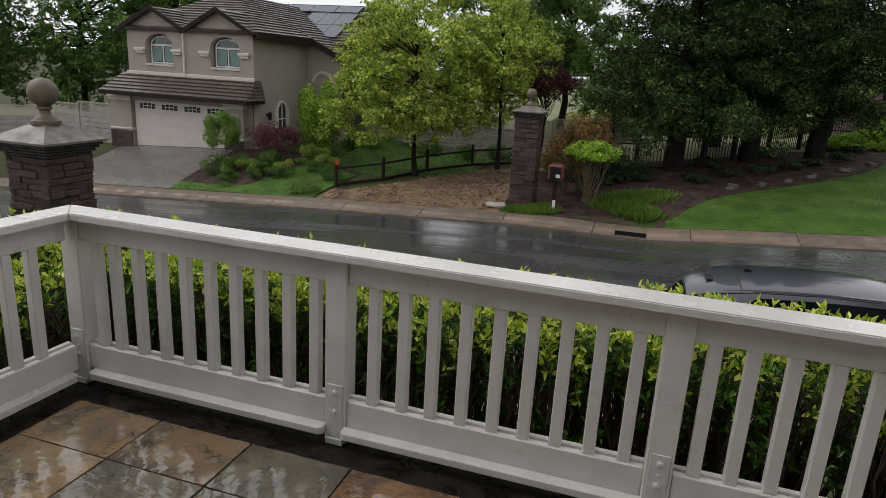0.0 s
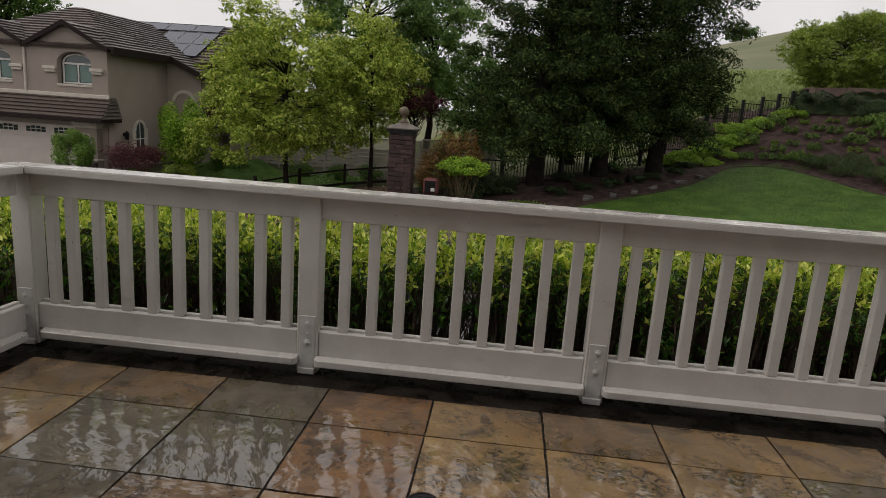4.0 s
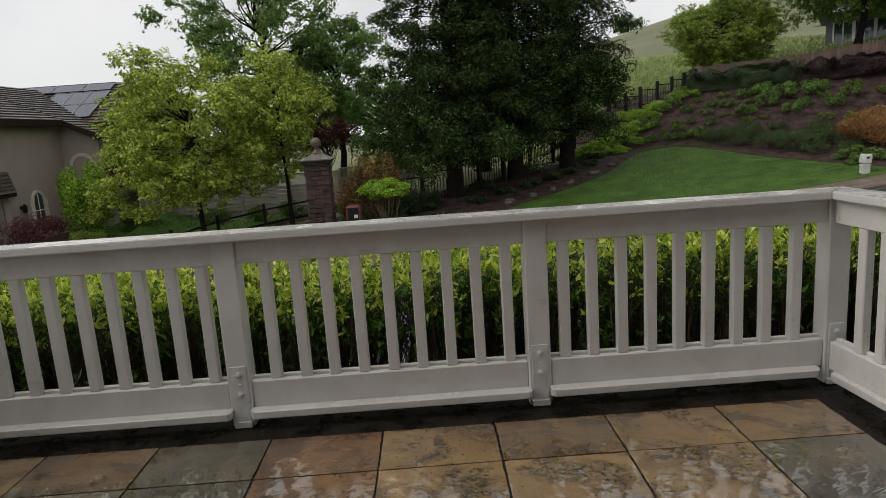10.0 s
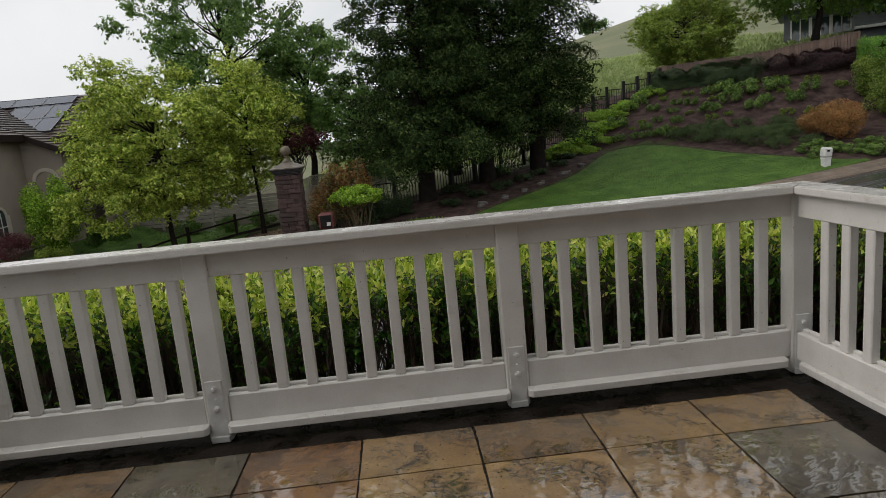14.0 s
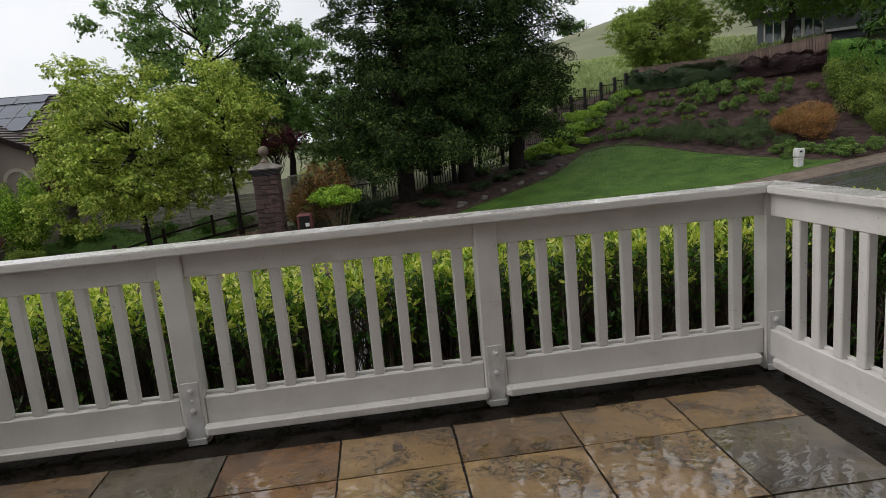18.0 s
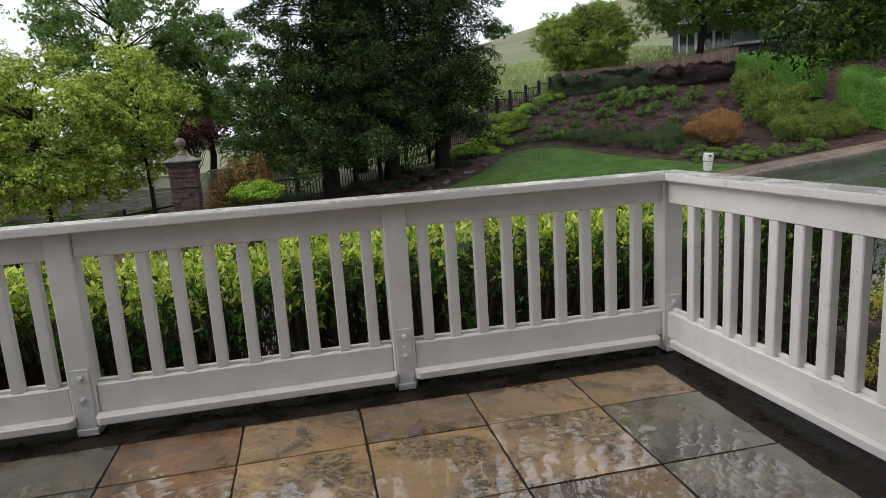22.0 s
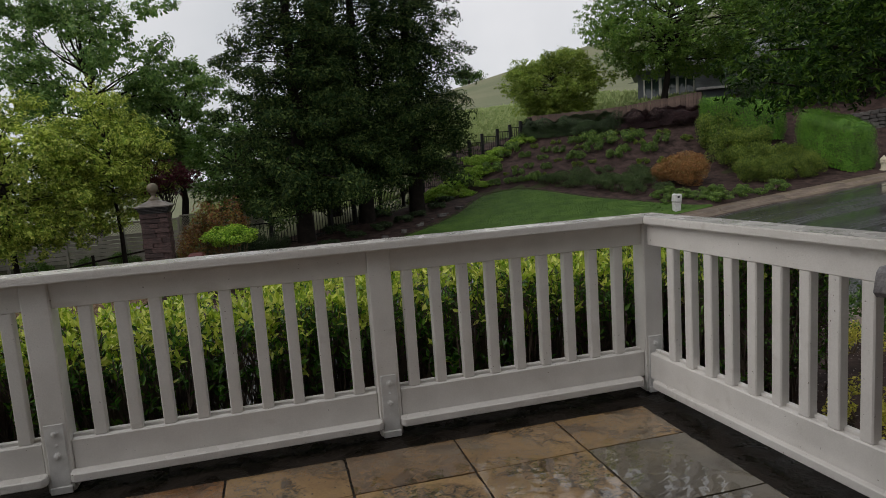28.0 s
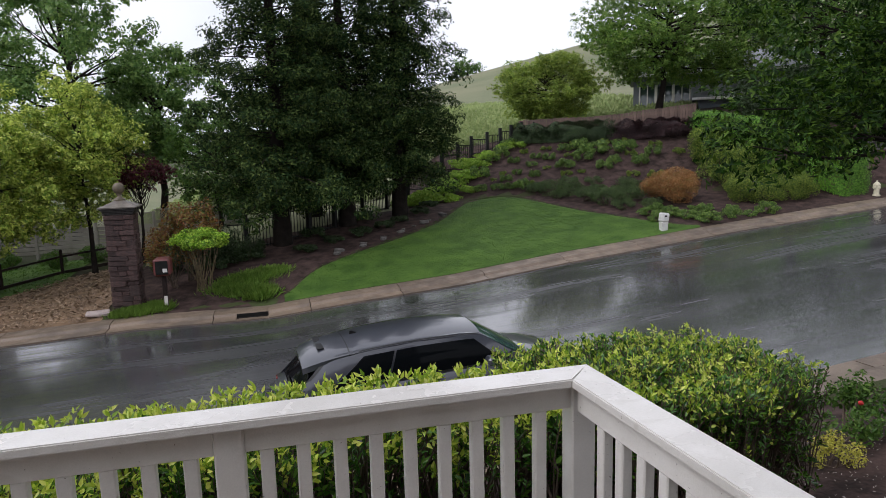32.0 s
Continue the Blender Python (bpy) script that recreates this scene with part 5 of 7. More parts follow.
def plank_fence(pts, label):
    wood = mat("red_brown_planks", (0.17, 0.112, 0.088), (0.085, 0.058, 0.048), rough=0.8, scale=2, fine=25, bump=0.4, vary=0.25)
    me = own_mesh("plank", box(-0.068, 0.068, -0.012, 0.012, 0, 1, 0.004), wood)
    for (x0, y0, h0), (x1, y1, h1) in zip(pts, pts[1:]):
        length = math.hypot(x1 - x0, y1 - y0)
        z0, z1 = gz(x0, y0), gz(x1, y1)
        t = thing("plank_fence", label, "fence", (x0, y0, z0), turn=math.degrees(math.atan2(y1 - y0, x1 - x0)), group="plank fence")
        n = int(length / 0.14)
        for k in range(n):
            u = (k + 0.5) * length / n
            o = new("plank", me)
            o.parent = t
            o.matrix_basis = pose(u, 0, (z1 - z0) * u / length - 0.05) @ Matrix.Diagonal((1, 1, 0.05 + (h0 + (h1 - h0) * u / length) * random.uniform(0.97, 1.03), 1))
        for v in (0.22, min(h0, h1) - 0.3):
            bm = box(0, length, 0.012, 0.06, v, v + 0.09)
            for w in bm.verts:
                w.co.z += (z1 - z0) * w.co.x / length
            part("rail", bm, wood, t)


plank_fence([(16.9, 34.9, 1.25), (18.7, 34.1, 1.12), (20.5, 33.3, 0.95), (22.3, 32.5, 0.9), (23.8, 31.8, 0.95), (25.2, 31.1, 0.98), (26.3, 30.6, 1.02)], "weathered red-brown plank fence on top of the bank")


def neighbour():
    grey = mat("grey_siding", (0.13, 0.145, 0.16), (0.10, 0.11, 0.125), rough=0.7, scale=1, fine=20)
    slate = mat("grey_shingle", (0.19, 0.20, 0.21), (0.13, 0.135, 0.14), rough=0.7, scale=2, fine=14, bump=0.4)
    t = thing("house", "grey house with white windows behind the plank fence", "house", (38.8, 44.0, 3.2))
    part("wall", box(-10.6, 10, -4, 4, -3, 4.4), grey, t)
    part("roof", prism([(-4.8, 4.2), (4.8, 4.2), (0, 6.2)], 21.6, "x"), slate, t).location.x = -11.2
    part("wall", box(-6.2, 8.8, -7.4, -4.0, -3, 2.2), grey, t)
    part("porch_roof", prism([(-8.0, 2.1), (-3.99, 2.1), (-3.99, 3.9)], 15.4, "x"), slate, t).location.x = -6.6
    part("gutter", box(-6.65, 8.85, -8.08, -7.98, 2.05, 2.22, 0.02), mat_white_frame, t)
    for x in (-9.6, -8.4, -7.2):
        w = part("window", box(x - 0.5, x + 0.5, -4.06, -4.0, 2.0, 3.4), GLASS, t)
        for q in ((x - 0.6, x - 0.5), (x + 0.5, x + 0.6), (x - 0.04, x + 0.04)):
            part("frame", box(q[0], q[1], -4.1, -4.0, 1.9, 3.5, 0.01), mat_white_frame, w)
    t.matrix_basis = pose(30.4, 40.0, 3.2, 0, 0, -33.5) @ pose(8.4, 4.0, 0)
    part("fascia", box(-11.3, 10.5, -4.95, -4.85, 4.08, 4.28, 0.01), mat_white_frame, t)


neighbour()

# ---- planting ----
LIME = leaf_mat("lime_tree_leaves", [(0, (0.11, 0.21, 0.028)), (0.5, (0.35, 0.45, 0.068)), (1, (0.72, 0.77, 0.19))], trans=0.42, blotch=0.9)
FRESH = leaf_mat("fresh_green_leaves", [(0, (0.12, 0.26, 0.022)), (0.5, (0.24, 0.40, 0.04)), (1, (0.43, 0.57, 0.10))], trans=0.45, blotch=0.8)
MIDLEAF = leaf_mat("mid_green_leaves", [(0, (0.04, 0.105, 0.014)), (0.5, (0.08, 0.17, 0.026)), (1, (0.16, 0.26, 0.05))], trans=0.4, blotch=0.5)
GUM = leaf_mat("grey_green_leaves", [(0, (0.07, 0.145, 0.034)), (0.5, (0.135, 0.25, 0.06)), (1, (0.26, 0.38, 0.10))], trans=0.35, blotch=0.6)
OLIVE = leaf_mat("olive_leaves", [(0, (0.03, 0.075, 0.012)), (0.5, (0.13, 0.205, 0.03)), (1, (0.36, 0.43, 0.075))], trans=0.4, blotch=0.7)
NEEDLE = leaf_mat("redwood_needles", [(0, (0.009, 0.024, 0.008)), (0.5, (0.028, 0.058, 0.016)), (1, (0.105, 0.142, 0.036))], rough=0.7, trans=0.15, blotch=0.9, spec=0.1)
GREENTREE = leaf_mat("spring_green_leaves", [(0, (0.065, 0.15, 0.02)), (0.5, (0.14, 0.255, 0.038)), (1, (0.26, 0.38, 0.075))], trans=0.4, blotch=0.5)
OLIVETREE = leaf_mat("yellow_olive_leaves", [(0, (0.11, 0.19, 0.028)), (0.5, (0.23, 0.32, 0.05)), (1, (0.40, 0.47, 0.09))], trans=0.4, blotch=0.7)
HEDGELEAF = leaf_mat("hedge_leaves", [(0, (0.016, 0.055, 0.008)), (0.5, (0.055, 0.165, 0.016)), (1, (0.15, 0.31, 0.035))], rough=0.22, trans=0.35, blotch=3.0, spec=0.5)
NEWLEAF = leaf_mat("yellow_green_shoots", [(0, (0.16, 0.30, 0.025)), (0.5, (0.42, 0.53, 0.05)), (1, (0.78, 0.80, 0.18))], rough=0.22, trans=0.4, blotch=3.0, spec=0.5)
DARKLEAF = leaf_mat("dark_shrub_leaves", [(0, (0.022, 0.045, 0.016)), (1, (0.055, 0.085, 0.03))], blotch=0.8)
PURPLE = leaf_mat("purple_leaves", [(0, (0.045, 0.012, 0.016)), (1, (0.145, 0.028, 0.04))], blotch=0.8)
RUST = leaf_mat("rust_orange_leaves", [(0, (0.16, 0.07, 0.022)), (0.5, (0.36, 0.16, 0.05)), (0.8, (0.42, 0.24, 0.09)), (1, (0.16, 0.17, 0.04))], blotch=0.8)
BRONZE = leaf_mat("bronze_leaves", [(0, (0.09, 0.032, 0.014)), (0.5, (0.23, 0.105, 0.03)), (1, (0.15, 0.17, 0.035))], blotch=1.2)
DARKPURPLE = leaf_mat("dark_purple_leaves", [(0, (0.018, 0.010, 0.011)), (1, (0.05, 0.02, 0.022))], blotch=0.8)
CLIPPED = leaf_mat("clipped_hedge_leaves", [(0, (0.03, 0.10, 0.010)), (0.5, (0.10, 0.255, 0.026)), (1, (0.24, 0.45, 0.052))], trans=0.15, blotch=1.2)
SAGE = leaf_mat("sage_green_leaves", [(0, (0.045, 0.10, 0.02)), (0.5, (0.10, 0.185, 0.035)), (1, (0.23, 0.33, 0.065))], blotch=0.9)
ROSEMARY = leaf_mat("rosemary_leaves", [(0, (0.03, 0.06, 0.018)), (0.5, (0.065, 0.115, 0.034)), (1, (0.14, 0.19, 0.065))], blotch=0.9)
GRASSBLADE = leaf_mat("grass_blades", [(0, (0.038, 0.085, 0.013)), (1, (0.098, 0.175, 0.032))], rough=0.85, blotch=0.3)
EVERGREEN = leaf_mat("dark_evergreen_leaves", [(0, (0.007, 0.022, 0.004)), (0.5, (0.024, 0.066, 0.008)), (1, (0.11, 0.19, 0.024))], trans=0.3, blotch=1.4, spec=0.12)
FERN = leaf_mat("vivid_lime_leaves", [(0, (0.06, 0.15, 0.012)), (0.5, (0.23, 0.42, 0.035)), (1, (0.54, 0.70, 0.10))], trans=0.45, blotch=1.5)
TWIG = mat("dark_twigs", (0.13, 0.09, 0.062), (0.065, 0.045, 0.033), rough=0.8, scale=9, fine=60, bump=0.3)


def unit(v):
    return v / (np.linalg.norm(v, axis=1, keepdims=True) + 1e-9)


def oval_leaves(name, c, nrm, axis, size, rng, slim=0.45, fold=0.18):
    """Oval blades of six corners folded along the midrib, that point along axis."""
    n = len(c)
    t = unit(axis)
    b = unit(np.cross(nrm, t))
    up = np.cross(t, b)
    s = (size * rng.uniform(0.7, 1.25, n))[:, None]
    v = np.empty((n, 6, 3))
    for k, (along, across) in enumerate(((0, 0), (0.32, 1), (0.64, 0.74), (1, 0), (0.64, -0.74), (0.32, -1))):
        v[:, k] = c + t * s * along + b * s * across * slim * 0.5 + up * s * (abs(across) * fold * 0.5 - 0.12 * along * along)
    me = bpy.data.meshes.new(name)
    me.vertices.add(6 * n)
    me.vertices.foreach_set("co", v.reshape(-1).astype(np.float32))
    idx = (np.arange(n) * 6)[:, None] + np.array([[0, 1, 2, 3, 0, 3, 4, 5]])
    me.loops.add(8 * n)
    me.loops.foreach_set("vertex_index", idx.reshape(-1).astype(np.int32))
    me.polygons.add(2 * n)
    me.polygons.foreach_set("loop_start", (np.arange(2 * n) * 4).astype(np.int32))
    me.update(calc_edges=True)
    return me


def wobble_line(p, q, steps, amount, rng):
    pts = []
    for k in range(steps + 1):
        f = k / steps
        j = amount * math.sin(math.pi * min(1, f * 1.0)) if 0 < k < steps else 0
        pts.append(p.lerp(q, f) + Vector(rng.normal(0, 1, 3) * j))
    return pts


def broadleaf(name, label, x, y, height, centre, radii, clumps, leaves, size, material, seed, trunk=0.14, fork=0.35, clump=0.24, hollow=0.35, droop=0.0, slim=0.5, stems=1, low=None, z=None, lobes=(), twig=2.0):
    """A tree: trunk and limbs that reach the clumps of an uneven crown (centre and radii from the foot)."""
    rng = np.random.default_rng(seed)
    t = thing(name, label, "tree", (x, y, (gz(x, y) if z is None else z) - 0.08))
    cx, cy, cz = centre
    cs = []
    while len(cs) < clumps:
        d = rng.normal(0, 1, 3)
        d /= np.linalg.norm(d)
        k = rng.uniform(hollow, 1.0) ** 0.6 * rng.uniform(0.82, 1.08)
        p = np.array([cx + d[0] * radii[0] * k, cy + d[1] * radii[1] * k, cz + d[2] * radii[2] * k])
        if low is None or p[2] > low:
            cs.append(p)
    # lower lobes that hang outside the main crown
    cs = np.array(cs + [np.array(q) for q in lobes])
    clumps += len(lobes)
    v, f = [], []
    tops = []
    for s in range(stems):
        lean = Vector((cx * 0.7 + (rng.normal(0, radii[0] * 0.25) if stems > 1 else 0), cy * 0.7 + (rng.normal(0, radii[1] * 0.25) if stems > 1 else 0), cz + radii[2] * 0.55))
        foot = Vector((rng.normal(0, 0.12) if stems > 1 else 0, rng.normal(0, 0.12) if stems > 1 else 0, 0))
        pts = wobble_line(foot, lean, 7, 0.03 * height / 3, rng)
        r = trunk / (stems ** 0.5)
        tube_into(v, f, pts, [r * (1.25 if k == 0 else 1) * (1 - 0.85 * k / 7) for k in range(8)], 8)
        tops.append(pts)
    part("trunk", mesh_of("trunk", v, f), BARK, t, smooth=True)
    v, f = [], []
    for k, c in enumerate(cs):
        if k % 2 and clumps > 60:
            continue
        pts = tops[k % stems]
        h = fork + (1 - fork) * min(1, max(0, (c[2] - cz + radii[2]) / (2 * radii[2]))) * 0.85
        i = min(6, int(h * 7))
        p = pts[i].lerp(pts[i + 1], h * 7 - i)
        tube_into(v, f, wobble_line(p, Vector(c), 4, 0.06 * radii[0] / 2, rng), [trunk * 0.28 / (stems ** 0.5), trunk * 0.22, trunk * 0.16, trunk * 0.1, 0.008], 5)
    part("branchwork", mesh_of("branchwork", v, f), BARK, t)
    # twigs fill flattened clumps, and leaves follow the twigs
    scale = 2.1 * clump * np.array(radii).mean() * rng.uniform(0.6, 1.35, clumps)
    twigs = leaves // 14
    pick = rng.integers(0, clumps, twigs)
    d = unit(rng.normal(0, 1, (twigs, 3)))
    off = d * rng.uniform(0.1, 1, (twigs, 1)) ** 0.4 * scale[pick][:, None] * np.array([0.55, 0.55, 0.34])
    out = unit(unit(cs[pick] + off - np.array([cx, cy, cz])) * 0.6 + d * 0.5 + rng.normal(0, 0.45, (twigs, 3)) + np.array([0, 0, 0.05 - droop * 1.6]))
    k = rng.integers(0, twigs, leaves)
    c = (cs[pick] + off)[k] + out[k] * (rng.uniform(0, 1, (leaves, 1)) * size * twig) + rng.normal(0, size * 0.42, (leaves, 3)) * np.array([1, 1, 0.6])
    nrm = d[k] * 0.75 + np.array([0, 0, 0.45])
    part("crown", leaf_mesh("crown", c, nrm, size, rng, slim=slim, jitter=0.42), material, t)
    return t


def conifer(name, label, x, y, height, spread, branches, seed, base=1.2):
    """A redwood: a straight trunk, sagging limbs of uneven length, and along them rounded tufts of needles, thick on top."""
    rng = np.random.default_rng(seed)
    t = thing(name, label, "tree", (x, y, gz(x, y) - 0.1), group="redwoods")
    v, f = [], []
    tube_into(v, f, [Vector((0, 0, height * k / 8)) for k in range(9)], [0.30 * (1 - k / 8.3) + 0.02 + (0.1 if k == 0 else 0) for k in range(9)], 10)
    part("trunk", mesh_of("trunk", v, f), BARK, t, smooth=True)
    v, f, cs, ns = [], [], [], []
    for k in range(branches):
        frac = (k + rng.uniform(0, 1)) / branches
        h = base + (height - base) * frac ** 1.15
        a = k * 2.399963 + rng.normal(0, 0.45)
        # uneven sides: some sectors and storeys carry longer limbs, and some are bare
        if frac > 0.45 and math.sin(3 * a + seed * 2) + math.sin(h * 1.9 + seed) > 1.2:
            continue
        swell = 1 + 0.13 * math.sin(2 * a + seed + h * 0.7) + 0.17 * math.sin(h * 2.3 + seed * 1.7 + 2 * a)
        reach = spread * (1 - frac) ** 0.68 * rng.uniform(0.5, 1.12) * swell * (0.9 + 0.1 * min(1, frac * 6))
        out, lat = np.array((math.cos(a), math.sin(a), 0)), np.array((-math.sin(a), math.cos(a), 0))
        sag, lift = rng.uniform(0.10, 0.30), rng.uniform(-0.05, 0.38)
        line = lambda q: np.array((0, 0, h)) + out * reach * q + np.array((0, 0, reach * (lift * q - sag * q * q)))
        tube_into(v, f, [Vector(line(q)) for q in (0, 0.3, 0.6, 0.85, 1.0)], [0.036, 0.026, 0.018, 0.011, 0.005], 4)
        m = max(3, int(reach * 3.4))
        q = 0.12 + 0.88 * rng.uniform(0, 1, m) ** 0.7
        c = np.array([line(u) for u in q]) + lat[None] * (rng.uniform(-1, 1, m) * reach * 0.30 * (1.15 - 0.8 * q))[:, None]
        c[:, 2] += rng.normal(0, 0.12, m)
        r = rng.uniform(0.24, 0.50, m)
        n = m * 46
        j = rng.integers(0, m, n)
        d = unit(rng.normal(0, 1, (n, 3)) + np.array((0, 0, 0.35)))
        cs.append(c[j] + d * (r[j] * rng.uniform(0.45, 1.0, n) ** 0.6)[:, None] * np.array((1.0, 1.0, 0.72)))
        ns.append(d * 1.0 + np.array((0, 0, 0.25)))
    part("branchwork", mesh_of("branchwork", v, f), BARK, t)
    part("crown", leaf_mesh("crown", np.concatenate(cs), np.concatenate(ns), 0.15, rng, slim=0.42, jitter=0.3, fold=0.3), NEEDLE, t)
    return t


def shrub(name, label, r, h, material, leaves, size, seed, stems=6, bare=0.0, slim=0.5, group="", category="shrub", wood=None):
    """A bush round the origin: stems, and clumps of leaves with a broken outline."""
    rng = np.random.default_rng(seed)
    t = thing(name, label, category, group=group)
    v, f = [], []
    leaves *= 2
    n = max(12, int(26 * r))
    cs = unit(rng.normal(0, 1, (n, 3)) * np.array([1, 1, 0.8]))
    cs = cs * rng.uniform(0.55, 0.85, (n, 1)) * np.array([r, r, h * (1 - bare) * 0.5]) + np.array([0, 0, h * bare + h * (1 - bare) * 0.5])
    for k in range(stems):
        tube_into(v, f, wobble_line(Vector((rng.normal(0, 0.12 * r), rng.normal(0, 0.12 * r), -0.05)), Vector(cs[k % n]), 4, 0.04 * r, rng), [0.02, 0.016, 0.012, 0.01, 0.005], 5)
    part("branchwork", mesh_of("branchwork", v, f), wood or TWIG, t)
    pick = rng.integers(0, n, leaves)
    o = rng.normal(0, 1, (leaves, 3))
    o = unit(o) * rng.uniform(0.3, 1.0, (leaves, 1)) ** 0.5
    c = cs[pick] + o * 0.34 * np.array([r, r, h * (1 - bare) * 0.62])
    c[:, 2] = np.maximum(c[:, 2], 0.01)
    nrm = unit(c - np.array([0, 0, h * 0.4])) * 0.4 + o * 0.6 + np.array([0, 0, 0.3])
    part("foliage", leaf_mesh("foliage", c, nrm, size, rng, slim=slim), material, t)
    return t


def set_out(proto, spots, size0, lift=-0.03, rng=random.Random(2)):
    """Copies of a bush at (x, y, radius) spots; the first spot takes the bush itself."""
    for k, (x, y, r) in enumerate(spots):
        s = r / size0
        m = pose(x, y, gz(x, y) + lift, 0, 0, rng.uniform(0, 360)) @ Matrix.Diagonal((s, s, s * rng.uniform(0.85, 1.1), 1))
        if k == 0:
            proto.matrix_basis = m
        else:
            copy_thing(proto, m).matrix_basis = m


def hedge_bush(label, x, y, z0, w, d, top, twigs, seed, size=0.057, young=1.0, gaps=()):
    """A length of the clipped hedge: bare woody legs that fork, leaves along the twigs, yellow-green rosettes at the tips. gaps: holes (x, z, radius) in the leaves."""
    rng = np.random.default_rng(seed)
    t = thing("hedge_bush", label, "hedge", (x, y, z0), group="terrace hedge")
    h = top - z0
    v, f, tips, dirs = [], [], [], []
    legs = []
    for k in range(44):
        a = Vector((rng.uniform(-w * 0.48, w * 0.48), rng.uniform(-d * 0.3, d * 0.3), 0))
        b = a + Vector((rng.normal(0, 0.10), rng.normal(0, 0.10), h * rng.uniform(0.5, 0.75)))
        pts = wobble_line(a, b, 5, 0.035, rng)
        tube_into(v, f, pts, [0.012, 0.011, 0.010, 0.008, 0.006, 0.004], 5)
        legs.append(pts)
    for k in range(twigs):
        pts = legs[k % 44]
        i = 2 + int(rng.integers(0, 4))
        p = pts[min(i, 5)]
        u = rng.uniform(0, 1) ** 0.5
        zt = h * (0.64 + 0.36 * u) + rng.normal(0, 0.02) if rng.uniform(0, 1) < 0.76 else h * rng.uniform(0.3, 0.68)
        q = Vector((min(max(p.x + rng.normal(0, 0.13), -w * 0.56), w * 0.56), (rng.beta(0.75, 0.75) - 0.5) * 1.06 * d, min(zt, h * rng.uniform(0.96, 1.03))))
        if any(math.hypot(x + q.x - gx, z0 + q.z - gh) < gr for gx, gh, gr in gaps):
            continue
        if q.z < p.z - 0.15:
            p = pts[1].lerp(pts[3], rng.uniform(0, 1))
        mid = p.lerp(q, 0.5) + Vector((rng.normal(0, 0.02), rng.normal(0, 0.02), -0.03))
        tube_into(v, f, [p, mid, q], [0.005, 0.004, 0.002], 4)
        tips.append(q)
        dirs.append((q - mid).normalized())
    part("branchwork", mesh_of("branchwork", v, f), TWIG, t)
    tips, dirs = np.array(tips), np.array(dirs)
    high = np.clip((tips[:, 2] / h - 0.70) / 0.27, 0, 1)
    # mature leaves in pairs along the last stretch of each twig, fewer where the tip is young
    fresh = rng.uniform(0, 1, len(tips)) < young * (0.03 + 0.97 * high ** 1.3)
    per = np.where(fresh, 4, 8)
    c0, d0 = np.repeat(tips, per, 0), np.repeat(dirs, per, 0)
    n = len(c0)
    back = rng.uniform(0.0, 0.20, (n, 1)) + np.repeat(fresh, per)[:, None] * 0.03
    turn = unit(np.cross(d0, rng.normal(0, 1, (n, 3))))
    out = turn * 0.75 + d0 * 0.55 + np.array((0, 0, 0.3))
    nrm = np.cross(turn, np.cross(d0, turn)) * 0.4 + d0 * 0.7 + np.array((0, -0.1, 0.5)) + rng.normal(0, 0.25, (n, 3))
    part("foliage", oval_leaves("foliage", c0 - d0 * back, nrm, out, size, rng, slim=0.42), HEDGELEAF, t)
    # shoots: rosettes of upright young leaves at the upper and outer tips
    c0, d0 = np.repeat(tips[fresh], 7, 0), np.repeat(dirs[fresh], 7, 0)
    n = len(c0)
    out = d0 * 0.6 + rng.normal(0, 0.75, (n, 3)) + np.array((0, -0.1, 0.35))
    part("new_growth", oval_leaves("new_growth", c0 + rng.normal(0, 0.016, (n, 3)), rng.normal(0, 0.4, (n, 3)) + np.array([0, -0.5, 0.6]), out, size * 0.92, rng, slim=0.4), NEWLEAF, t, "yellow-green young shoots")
    return t


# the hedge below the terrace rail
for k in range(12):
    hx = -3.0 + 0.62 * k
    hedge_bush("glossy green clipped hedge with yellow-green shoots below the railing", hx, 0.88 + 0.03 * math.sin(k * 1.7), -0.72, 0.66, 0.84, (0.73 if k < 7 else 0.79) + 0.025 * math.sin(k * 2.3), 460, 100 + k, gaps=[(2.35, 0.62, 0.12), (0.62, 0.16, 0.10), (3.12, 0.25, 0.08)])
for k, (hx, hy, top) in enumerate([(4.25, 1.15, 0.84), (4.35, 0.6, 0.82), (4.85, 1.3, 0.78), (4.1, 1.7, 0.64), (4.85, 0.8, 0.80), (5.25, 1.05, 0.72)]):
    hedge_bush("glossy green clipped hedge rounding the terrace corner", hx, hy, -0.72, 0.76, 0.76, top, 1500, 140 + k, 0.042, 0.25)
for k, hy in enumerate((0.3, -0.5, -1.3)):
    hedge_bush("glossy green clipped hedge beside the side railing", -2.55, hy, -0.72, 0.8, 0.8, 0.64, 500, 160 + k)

# street trees and the garden opposite
broadleaf("tree", "leafy lime-green ornamental tree with weeping outer twigs", -8.4, 24.0, 8.8, (-0.35, 0, 4.8), (3.5, 3.2, 3.5), 170, 66000, 0.145, LIME, 11, trunk=0.13, droop=0.25, clump=0.14, hollow=0.45, low=2.1,
          lobes=[(-3.4, -0.2, 2.3), (-3.0, 0.1, 1.8), (-3.9, 0.0, 2.7), (-2.5, -0.3, 1.7), (-4.2, 0.2, 2.2), (-3.5, -0.6, 3.0), (-2.0, -0.5, 1.9), (-4.5, -0.1, 1.7)])
broadleaf("tree", "slender fresh green tree beside the chip drive", -5.2, 26.2, 8.2, (-0.2, 0, 4.9), (2.3, 2.2, 3.1), 100, 30000, 0.145, LIME, 12, trunk=0.11, clump=0.19, hollow=0.3, low=2.3)
